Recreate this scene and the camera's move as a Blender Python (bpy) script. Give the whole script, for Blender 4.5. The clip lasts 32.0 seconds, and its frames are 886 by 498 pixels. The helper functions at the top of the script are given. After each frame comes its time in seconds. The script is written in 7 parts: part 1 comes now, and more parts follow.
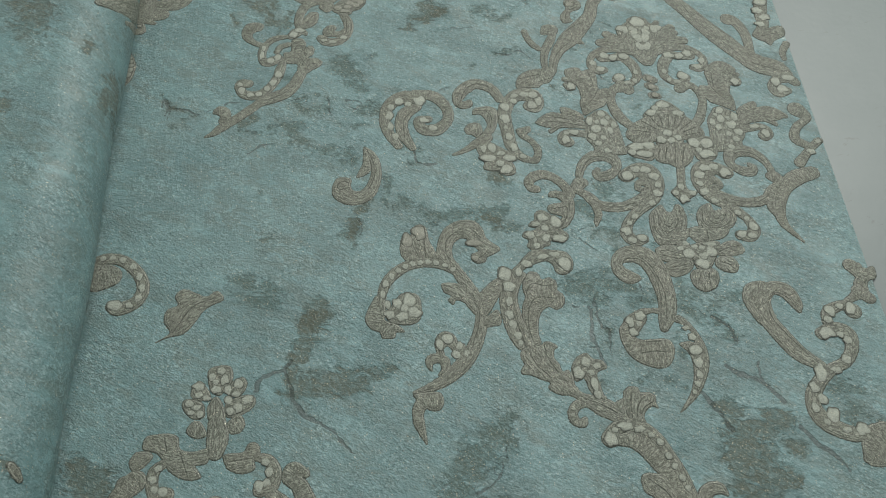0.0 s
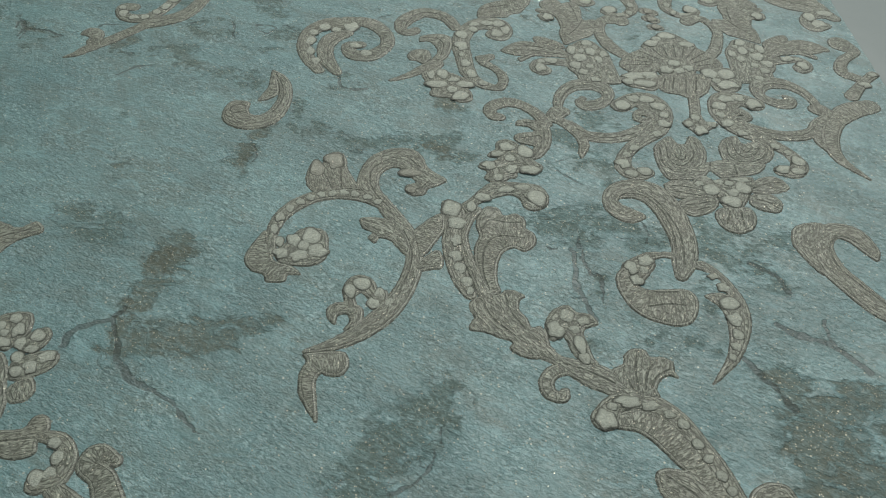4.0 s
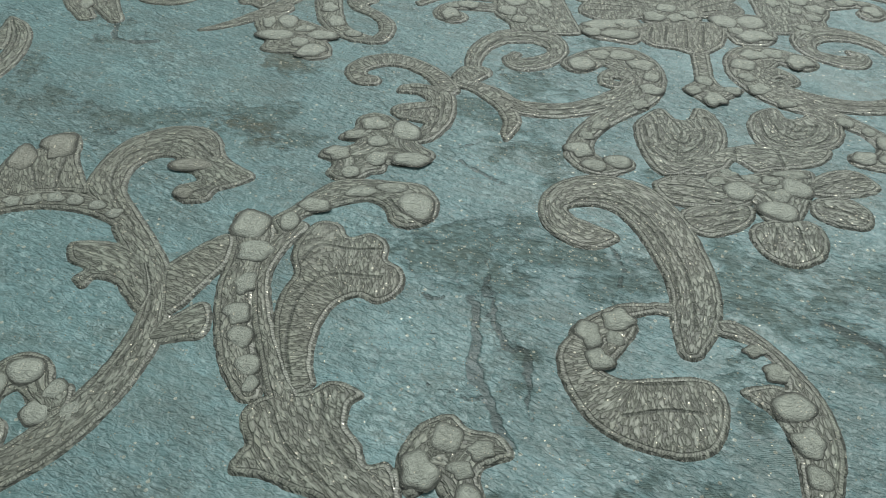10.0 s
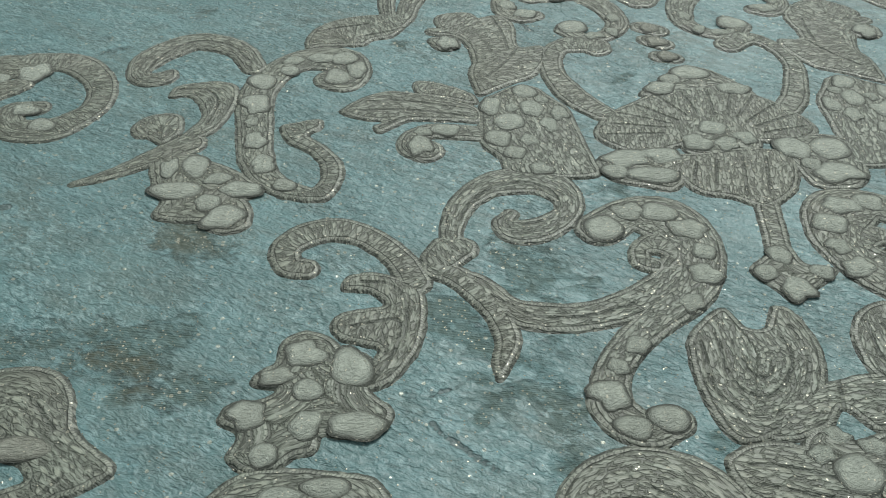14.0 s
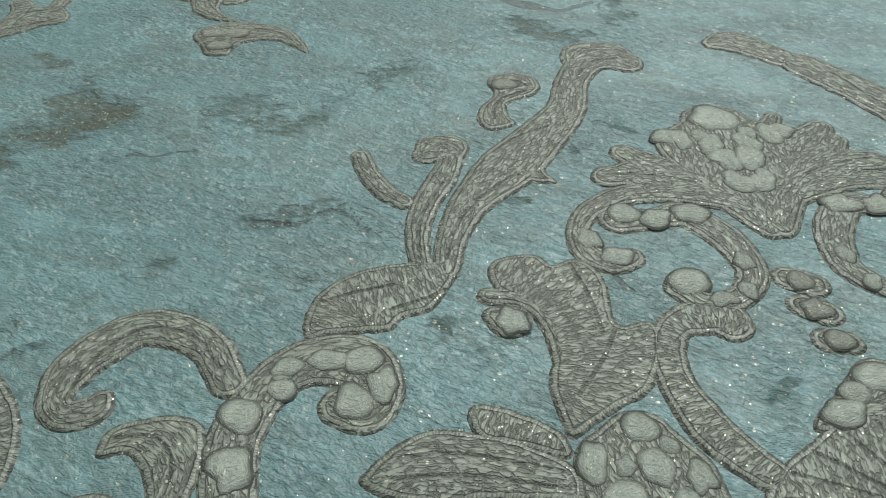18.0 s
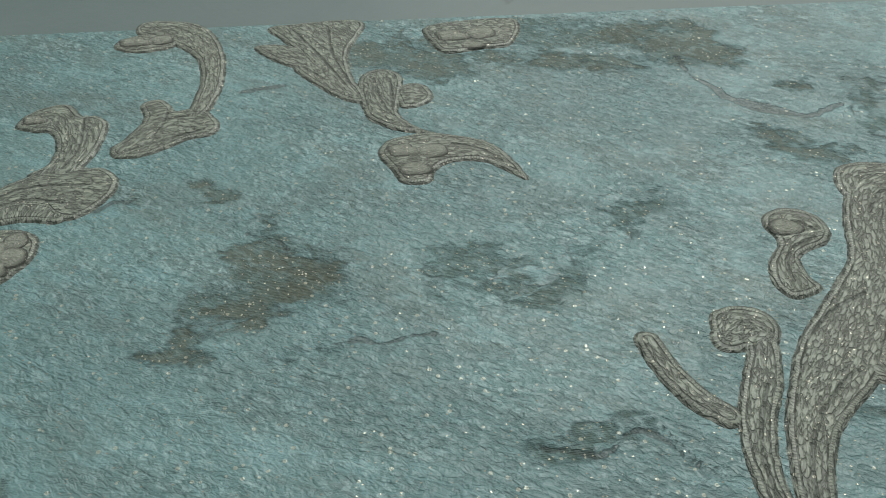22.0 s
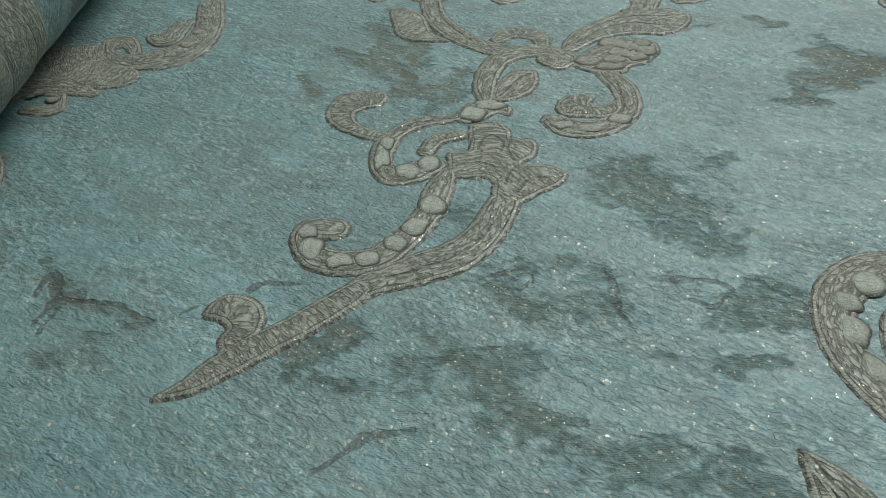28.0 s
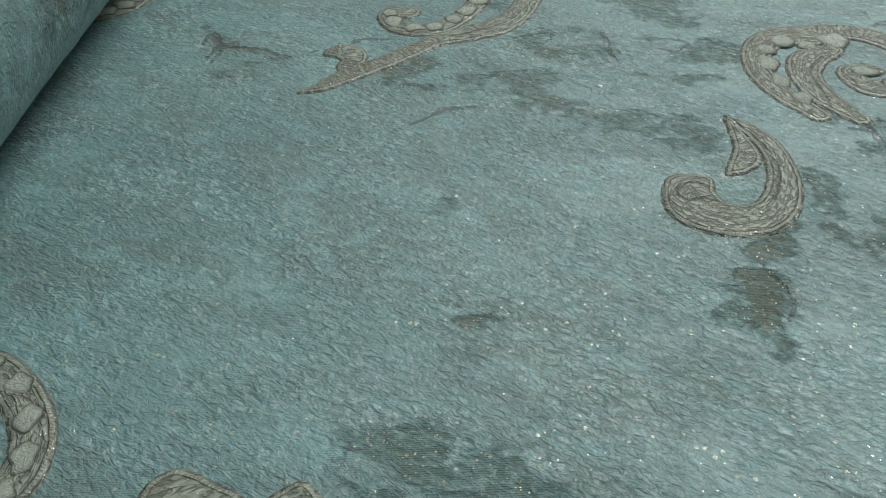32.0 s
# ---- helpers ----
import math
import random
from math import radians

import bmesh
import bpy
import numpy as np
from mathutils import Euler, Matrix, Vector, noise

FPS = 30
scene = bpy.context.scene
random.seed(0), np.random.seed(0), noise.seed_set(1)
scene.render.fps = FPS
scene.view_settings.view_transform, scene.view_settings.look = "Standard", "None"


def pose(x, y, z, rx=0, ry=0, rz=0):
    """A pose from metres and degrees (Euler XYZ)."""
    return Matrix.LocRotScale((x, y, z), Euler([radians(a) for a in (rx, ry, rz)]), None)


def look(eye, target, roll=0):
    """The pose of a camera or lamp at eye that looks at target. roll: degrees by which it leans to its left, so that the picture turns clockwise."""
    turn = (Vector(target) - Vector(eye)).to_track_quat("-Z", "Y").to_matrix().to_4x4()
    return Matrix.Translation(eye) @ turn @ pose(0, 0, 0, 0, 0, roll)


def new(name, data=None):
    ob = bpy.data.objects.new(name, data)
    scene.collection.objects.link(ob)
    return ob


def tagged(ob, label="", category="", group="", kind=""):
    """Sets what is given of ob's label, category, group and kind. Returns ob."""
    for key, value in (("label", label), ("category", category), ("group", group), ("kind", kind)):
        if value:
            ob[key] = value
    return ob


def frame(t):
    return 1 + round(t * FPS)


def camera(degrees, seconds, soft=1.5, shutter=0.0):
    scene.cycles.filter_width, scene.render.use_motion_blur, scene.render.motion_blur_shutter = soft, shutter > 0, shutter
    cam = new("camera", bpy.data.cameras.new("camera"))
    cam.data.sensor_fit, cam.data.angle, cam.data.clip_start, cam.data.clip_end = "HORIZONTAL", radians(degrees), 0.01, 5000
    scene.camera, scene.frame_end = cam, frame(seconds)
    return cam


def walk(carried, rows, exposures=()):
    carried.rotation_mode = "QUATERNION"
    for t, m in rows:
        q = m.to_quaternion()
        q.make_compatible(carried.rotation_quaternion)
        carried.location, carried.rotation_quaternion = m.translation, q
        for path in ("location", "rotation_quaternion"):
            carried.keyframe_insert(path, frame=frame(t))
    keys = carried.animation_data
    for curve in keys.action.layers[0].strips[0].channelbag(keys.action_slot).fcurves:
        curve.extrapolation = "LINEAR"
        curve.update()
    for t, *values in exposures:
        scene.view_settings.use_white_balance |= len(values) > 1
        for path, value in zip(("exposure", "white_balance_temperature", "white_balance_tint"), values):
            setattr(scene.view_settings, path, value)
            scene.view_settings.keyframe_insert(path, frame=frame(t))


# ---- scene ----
# ---- camera ----
cam = camera(52.5, 32.0, soft=1.0)
PATH = [
    (0, -0.0523, -0.2289, 0.3758, 33.06, -1.57, -2.71),
    (0.5, -0.0486, -0.2401, 0.3591, 34.78, -1.45, -2.50),
    (1, -0.0421, -0.2422, 0.3478, 34.84, -1.44, -2.54),
    (1.5, -0.0382, -0.2399, 0.3332, 34.58, -1.52, -2.56),
    (2, -0.0335, -0.2373, 0.3173, 34.40, -1.36, -2.43),
    (2.5, -0.0325, -0.2357, 0.3034, 35.18, -1.42, -2.38),
    (4.5, -0.0130, -0.2210, 0.1871, 45.39, -1.78, -2.15),
    (5, -0.0082, -0.2147, 0.1717, 45.20, -1.63, -2.19),
    (5.5, -0.0030, -0.2099, 0.1596, 45.22, -1.51, -2.15),
    (6, 0.0030, -0.2025, 0.1458, 45.21, -1.39, -2.10),
    (6.5, 0.0103, -0.1952, 0.1377, 45.15, -1.36, -2.07),
    (7, 0.0156, -0.1897, 0.1374, 44.84, -1.46, -2.16),
    (7.5, 0.0161, -0.1826, 0.1392, 45.05, -1.44, -2.13),
    (8, 0.0164, -0.1752, 0.1334, 44.94, -1.55, -2.18),
    (8.5, 0.0197, -0.1650, 0.1249, 44.74, -1.54, -2.05),
    (9, 0.0255, -0.1478, 0.1156, 44.59, -1.50, -2.07),
    (9.5, 0.0258, -0.1368, 0.1122, 45.04, -1.60, -2.27),
    (10, 0.0262, -0.1289, 0.1057, 48.98, -1.49, -2.40),
    (10.5, 0.0284, -0.1210, 0.0988, 49.60, -1.34, -2.34),
    (11, 0.0329, -0.1128, 0.0933, 50.08, -1.59, -2.43),
    (11.5, 0.0350, -0.1017, 0.0952, 49.79, -1.54, -2.71),
    (12, 0.0337, -0.0930, 0.0962, 49.61, -1.28, -3.01),
    (12.5, 0.0325, -0.0846, 0.0966, 49.43, -1.29, -3.30),
    (13, 0.0328, -0.0752, 0.0968, 49.15, -0.76, -3.22),
    (13.5, 0.0333, -0.0650, 0.0967, 49.14, -0.81, -3.31),
    (14, 0.0346, -0.0551, 0.0971, 48.61, -0.64, -3.46),
    (14.5, 0.0296, -0.0440, 0.0955, 49.74, -2.28, -3.99),
    (16.5, 0.0295, -0.0015, 0.0966, 49.11, -0.16, -4.21),
    (17, 0.0301, 0.0120, 0.0976, 48.71, 0.10, -4.13),
    (17.5, 0.0308, 0.0216, 0.0976, 48.68, 0.34, -4.15),
    (18, 0.0304, 0.0298, 0.0975, 48.68, 0.28, -4.33),
    (18.5, 0.0305, 0.0405, 0.0979, 48.50, 0.33, -4.31),
    (19, 0.0308, 0.0497, 0.0977, 48.46, 0.28, -4.36),
    (19.5, 0.0301, 0.0584, 0.0975, 48.39, 0.25, -4.42),
    (20, 0.0316, 0.0674, 0.0973, 48.26, 0.23, -4.46),
    (20.5, 0.0274, 0.0779, 0.0976, 48.01, 0.09, -4.79),
    (21, 0.0167, 0.0827, 0.0975, 47.99, -0.04, -5.07),
    (21.5, 0.0020, 0.0824, 0.0978, 48.00, -0.10, -5.02),
    (22, -0.0140, 0.0823, 0.0986, 47.80, -0.35, -5.48),
    (22.5, -0.0313, 0.0807, 0.0987, 47.69, -0.59, -5.79),
    (23, -0.0525, 0.0807, 0.0996, 47.62, -0.88, -5.97),
    (23.5, -0.0721, 0.0826, 0.0992, 47.81, -1.04, -5.64),
    (24, -0.0856, 0.0837, 0.0977, 48.26, -1.34, -4.93),
    (24.5, -0.0949, 0.0842, 0.0963, 48.53, -1.48, -4.38),
    (25, -0.1019, 0.0807, 0.0949, 48.58, -1.38, -3.60),
    (25.5, -0.1114, 0.0751, 0.0936, 48.83, -0.86, -3.13),
    (27.5, -0.1086, 0.0177, 0.0915, 51.84, 1.81, 1.28),
    (28, -0.1102, 0.0071, 0.0923, 51.60, 1.82, 1.44),
    (28.5, -0.1100, 0.0003, 0.0924, 51.57, 1.76, 1.43),
    (29, -0.1153, -0.0142, 0.0924, 51.39, 1.57, 1.44),
    (29.5, -0.1188, -0.0251, 0.0922, 51.26, 1.42, 1.49),
    (30, -0.1159, -0.0341, 0.0927, 51.03, 1.38, 1.54),
    (30.5, -0.1159, -0.0406, 0.0928, 50.97, 1.33, 1.55),
    (31, -0.1176, -0.0499, 0.0926, 50.98, 1.16, 1.61),
    (31.5, -0.1199, -0.0609, 0.0929, 50.88, 1.02, 1.59),
    (32, -0.1193, -0.0733, 0.0926, 50.70, 0.84, 1.67),
]
walk(cam, [(t, pose(x, y, z, rx, ry, rz)) for t, x, y, z, rx, ry, rz in PATH],
     [(0, -0.23, 6700, 13), (2.5, -0.23, 6700, 13), (5, -0.27, 6650, 13), (8, -0.15, 6600, 12), (11, -0.19, 6450, 11), (18, -0.15, 6450, 10),
      (20.5, -0.31, 6520, 10), (25.5, -0.33, 6550, 10), (28, -0.23, 6550, 11), (32, -0.19, 6500, 10)])

# ---- light: one broad ceiling lamp in a pale room ----
world = bpy.data.worlds.new("room_light")
scene.world = world
world.use_nodes = True
world.node_tree.nodes["Background"].inputs[0].default_value = (0.86, 0.97, 0.96, 1)
world.node_tree.nodes["Background"].inputs[1].default_value = 0.38
lamp = bpy.data.lights.new("ceiling_lamp", "AREA")
lamp.shape, lamp.size, lamp.size_y, lamp.energy, lamp.color = "RECTANGLE", 1.6, 0.9, 89, (0.97, 1.0, 0.96)
new("ceiling_lamp", lamp).matrix_world = look((0.85, 1.75, 2.2), (0, 0.05, 0))


# ---- materials ----
class Nodes:
    """Short hand for building one node material."""

    def __init__(self, name):
        self.mat = bpy.data.materials.new(name)
        self.mat.use_nodes = True
        self.tree = self.mat.node_tree
        self.bsdf = self.tree.nodes["Principled BSDF"]

    def node(self, kind, **values):
        n = self.tree.nodes.new(kind)
        for key, value in values.items():
            setattr(n, key, value)
        return n

    def link(self, a, b):
        self.tree.links.new(a, b)

    def feed(self, socket, value):
        if hasattr(value, "is_linked"):
            self.link(value, socket)
        else:
            socket.default_value = value

    def math(self, op, a, b=0.0, c=0.0, clamp=False):
        n = self.node("ShaderNodeMath", operation=op, use_clamp=clamp)
        for i, v in enumerate((a, b, c)):
            self.feed(n.inputs[i], v)
        return n.outputs[0]

    def ramp(self, value, low, high):
        n = self.node("ShaderNodeMapRange", interpolation_type="SMOOTHSTEP")
        self.feed(n.inputs[0], value)
        n.inputs[1].default_value, n.inputs[2].default_value = low, high
        return n.outputs[0]

    def mix(self, fac, a, b, blend="MIX"):
        n = self.node("ShaderNodeMix", data_type="RGBA", blend_type=blend)
        self.feed(n.inputs[0], fac)
        for s, v in ((n.inputs[6], a), (n.inputs[7], b)):
            self.feed(s, v if hasattr(v, "is_linked") else (*v, 1))
        return n.outputs[2]

    def coords(self, scale, turn=0.0, source="Object"):
        c = self.node("ShaderNodeTexCoord")
        m = self.node("ShaderNodeMapping")
        self.link(c.outputs[source], m.inputs[0])
        m.vector_type = "TEXTURE"
        m.inputs["Rotation"].default_value = (0, 0, radians(turn))
        m.inputs["Scale"].default_value = [1 / v for v in scale]
        return m.outputs[0]

    def warp(self, where, scale, amount):
        """The same places, pushed about by noise."""
        t = self.node("ShaderNodeTexNoise")
        self.link(where, t.inputs["Vector"])
        t.inputs["Scale"].default_value, t.inputs["Detail"].default_value = scale, 2.0
        m = self.node("ShaderNodeVectorMath", operation="MULTIPLY_ADD")
        self.link(t.outputs["Color"], m.inputs[0])
        m.inputs[1].default_value = (amount,) * 3
        self.link(where, m.inputs[2])
        return m.outputs[0]

    def noise(self, where, scale=1.0, detail=3.0, rough=0.55, twist=0.0):
        n = self.node("ShaderNodeTexNoise")
        self.link(where, n.inputs["Vector"])
        for key, v in (("Scale", scale), ("Detail", detail), ("Roughness", rough), ("Distortion", twist)):
            n.inputs[key].default_value = v
        return n.outputs["Fac"]

    def cells(self, where, scale=1.0, feature="F1"):
        n = self.node("ShaderNodeTexVoronoi", feature=feature)
        self.link(where, n.inputs["Vector"])
        n.inputs["Scale"].default_value = scale
        return n

    def bump(self, height, distance, strength=1.0, after=None):
        n = self.node("ShaderNodeBump")
        n.inputs["Strength"].default_value = strength
        n.inputs["Distance"].default_value = distance
        self.link(height, n.inputs["Height"])
        if after is not None:
            self.link(after, n.inputs["Normal"])
        return n.outputs[0]

    def done(self, colour, rough, normal=None, metal=0.0, gloss=0.5):
        self.feed(self.bsdf.inputs["Base Color"], colour if hasattr(colour, "is_linked") else (*colour, 1))
        self.feed(self.bsdf.inputs["Roughness"], rough)
        self.feed(self.bsdf.inputs["Metallic"], metal)
        self.feed(self.bsdf.inputs["Specular IOR Level"], gloss)
        if normal is not None:
            self.link(normal, self.bsdf.inputs["Normal"])
        return self.mat


def glints(n, scale, share):
    """Sparse specks of glitter: one small round speck in a share of the cells."""
    v = n.cells(n.coords((1, 1, 1)), scale)
    pick = n.node("ShaderNodeSeparateColor")
    n.link(v.outputs["Color"], pick.inputs[0])
    return n.math("MULTIPLY", n.math("LESS_THAN", v.outputs["Distance"], 0.30), n.math("LESS_THAN", pick.outputs[0], share))


def paper_material():
    n = Nodes("embossed_teal_paper")
    plain = n.coords((1, 1, 1))
    big = n.noise(plain, 16, 4, 0.6, 0.5)
    cloud = n.noise(n.coords((30, 75, 50), -28), 1, 5, 0.62, 0.9)
    mid = n.noise(n.coords((110, 230, 150), -25), 1, 4, 0.65, 0.7)
    streak = n.noise(n.coords((470, 1000, 700), -32), 1, 3, 0.58, 0.9)
    cross = n.noise(n.coords((1500, 500, 900), -20), 1, 2, 0.6, 0.4)
    grain = n.noise(plain, 1400, 3, 0.6)
    flake = n.noise(n.coords((430, 600, 500), -35), 1, 4, 0.60, 0.6)
    chips = n.cells(n.warp(n.coords((900, 1250, 900), -35), 1.6, 1.0), 1.0)
    shade = n.node("ShaderNodeSeparateColor")
    n.link(chips.outputs["Color"], shade.inputs[0])
    wear = n.node("ShaderNodeAttribute", attribute_name="wear").outputs["Fac"]
    faded = n.node("ShaderNodeAttribute", attribute_name="faded").outputs["Fac"]
    crack = n.node("ShaderNodeAttribute", attribute_name="crack").outputs["Fac"]
    lace = n.noise(n.coords((95, 165, 120), -12), 1, 10, 0.70, 0.8)
    lumps = n.warp(n.coords((150, 230, 180), -10), 1.2, 0.9)
    island = n.node("ShaderNodeSeparateColor")
    n.link(n.cells(lumps).outputs["Color"], island.inputs[0])
    seam = n.ramp(n.cells(lumps, 1.0, "DISTANCE_TO_EDGE").outputs["Distance"], 0.10, 0.01)
    zone = n.math("MULTIPLY", n.ramp(faded, 0.2, 0.45), n.ramp(faded, 1.0, 0.7))
    worn = n.ramp(n.math("MULTIPLY_ADD", wear, 1.15, n.math("MULTIPLY_ADD", lace, 4.4, -2.80)), -0.08, 0.50)
    grit = n.noise(n.coords((300, 560, 420), -30), 1, 4, 0.65, 0.8)
    worn = n.math("MULTIPLY", n.math("MULTIPLY", worn, n.ramp(wear, 0.05, 0.32)), n.math("MULTIPLY_ADD", n.ramp(grit, 0.62, 0.44), 0.45, 0.55))
    bare = n.math("MULTIPLY_ADD", faded, 1.15, n.math("MULTIPLY_ADD", lace, 5.2, -3.20))
    bare = n.ramp(n.math("MULTIPLY_ADD", n.math("MULTIPLY_ADD", island.outputs[0], 0.9, -0.45), n.ramp(faded, 0.15, 0.5), bare), -0.15, 0.60)
    bare = n.math("MULTIPLY", bare, n.ramp(faded, 0.05, 0.32))
    pepper = n.noise(n.coords((420, 760, 600), -30), 1, 3, 0.62, 0.7)
    bare = n.math("MULTIPLY", bare, n.math("MULTIPLY_ADD", n.ramp(pepper, 0.60, 0.42), 0.50, 0.50))
    ribs = n.node("ShaderNodeTexWave", wave_type="BANDS", bands_direction="Y")
    n.link(n.coords((1, 1, 1), 4), ribs.inputs["Vector"])
    ribs.inputs["Scale"].default_value, ribs.inputs["Distortion"].default_value = 900, 1.0
    ribs.inputs["Detail Scale"].default_value = 0.5
    area = n.ramp(n.noise(n.coords((26, 42, 30), -20), 1, 5, 0.62, 0.6), 0.40, 0.60)
    teal = n.mix(n.ramp(big, 0.33, 0.68), (0.116, 0.218, 0.220), (0.154, 0.264, 0.262))
    teal = n.mix(n.math("MULTIPLY", n.ramp(cloud, 0.40, 0.66), 0.85), teal, (0.122, 0.178, 0.162))
    teal = n.mix(n.math("MULTIPLY", n.ramp(mid, 0.48, 0.66), 0.78), teal, (0.172, 0.305, 0.315))
    spread = n.math("MULTIPLY_ADD", n.ramp(n.noise(plain, 60, 4, 0.6), 0.36, 0.62), 0.75, 0.25)
    chip = n.math("MULTIPLY", n.math("MAXIMUM", n.ramp(flake, 0.55, 0.66), n.math("MULTIPLY", n.ramp(shade.outputs[0], 0.80, 0.95), 0.7)), spread)
    teal = n.mix(n.math("MULTIPLY", chip, 0.75), teal, (0.290, 0.415, 0.418))
    dark = n.math("MULTIPLY", n.ramp(flake, 0.46, 0.32), n.ramp(n.noise(plain, 85, 3), 0.33, 0.6))
    teal = n.mix(n.math("MULTIPLY", dark, 0.66), teal, (0.068, 0.125, 0.125))
    # Glints and shaded sides of the small bumps, painted as pale and dark flecks.
    flake_at = n.noise(n.coords((560, 1080, 800), -30), 1, 3, 0.6, 0.8)
    facet_glint = n.math("MULTIPLY", n.ramp(flake_at, 0.575, 0.66), n.math("MULTIPLY_ADD", spread, 0.75, 0.25))
    teal = n.mix(n.math("MULTIPLY", facet_glint, 0.52), teal, (0.335, 0.470, 0.470))
    teal = n.mix(n.math("MULTIPLY", n.math("MULTIPLY", n.ramp(flake_at, 0.44, 0.35), spread), 0.54), teal, (0.056, 0.098, 0.098))
    strokes = n.math("MULTIPLY", n.ramp(streak, 0.44, 0.32), n.math("MULTIPLY_ADD", area, 0.8, 0.2))
    teal = n.mix(n.math("MULTIPLY", strokes, 0.34), teal, (0.050, 0.078, 0.078))
    teal = n.mix(n.math("MULTIPLY", area, 0.30), teal, (0.098, 0.165, 0.165))
    deep = n.mix(n.ramp(grain, 0.35, 0.65), (0.072, 0.096, 0.080), (0.110, 0.134, 0.110))
    deep = n.mix(n.math("MULTIPLY", chip, 0.6), deep, (0.19, 0.29, 0.285))
    colour = n.mix(n.math("MULTIPLY", bare, 0.66), teal, deep)
    earth = n.mix(n.ramp(grain, 0.35, 0.65), (0.074, 0.077, 0.054), (0.122, 0.121, 0.087))
    earth = n.mix(n.math("MULTIPLY", n.ramp(n.noise(plain, 90, 4), 0.46, 0.66), 0.6), earth, (0.090, 0.135, 0.125))
    earth = n.mix(n.math("MULTIPLY", chip, 0.35), earth, (0.17, 0.23, 0.215))
    colour = n.mix(n.math("MULTIPLY", worn, 0.72), colour, earth)
    line = n.ramp(n.math("ADD", crack, n.math("MULTIPLY_ADD", mid, 1.6, -0.95)), 0.38, 0.68)
    colour = n.mix(n.math("MULTIPLY", line, 0.66), colour, (0.050, 0.062, 0.056))
    fissure = n.math("MULTIPLY", seam, n.math("MULTIPLY", zone, n.ramp(mid, 0.44, 0.60)))
    colour = n.mix(n.math("MULTIPLY", fissure, 0.5), colour, (0.045, 0.064, 0.060))
    patch = n.math("MAXIMUM", worn, bare)
    dots = n.math("MAXIMUM", n.math("MAXIMUM", glints(n, 2300, 0.06), n.math("MULTIPLY", glints(n, 950, 0.07), 0.55)), n.math("MULTIPLY", glints(n, 1900, 0.16), n.ramp(patch, 0.3, 0.7)))
    colour = n.mix(dots, colour, (0.50, 0.48, 0.38))
    h = n.math("MULTIPLY_ADD", n.ramp(streak, 0.25, 0.60), n.math("MULTIPLY_ADD", area, 0.35, 0.18), n.math("MULTIPLY", grain, 0.16))
    fleck = n.noise(n.coords((520, 1050, 700), -30), 1, 3, 0.6, 0.8)
    h = n.math("MULTIPLY_ADD", n.ramp(fleck, 0.36, 0.66), n.math("MULTIPLY_ADD", spread, 0.40, 0.12), h)
    h = n.math("MULTIPLY_ADD", n.ramp(cross, 0.3, 0.7), 0.12, h)
    h = n.math("MULTIPLY_ADD", n.ramp(flake, 0.35, 0.68), 0.22, h)
    h = n.math("MULTIPLY", h, n.math("MULTIPLY_ADD", patch, -0.55, 1.0))
    ribbed = n.math("MAXIMUM", bare, n.math("MULTIPLY", n.ramp(n.noise(plain, 70, 3), 0.58, 0.70), 0.7))
    h = n.math("MULTIPLY_ADD", n.math("MULTIPLY", ribs.outputs["Fac"], ribbed), 0.22, h)
    h = n.math("MULTIPLY_ADD", patch, -0.4, h)
    h = n.math("MULTIPLY_ADD", line, -0.6, h)
    rough = n.math("MULTIPLY_ADD", dots, -0.3, n.math("MULTIPLY_ADD", patch, 0.14, 0.44))
    return n.done(colour, rough, n.bump(h, 0.00029, 1.0), n.math("MULTIPLY", dots, 0.45), n.math("MULTIPLY_ADD", patch, -0.36, 0.54))


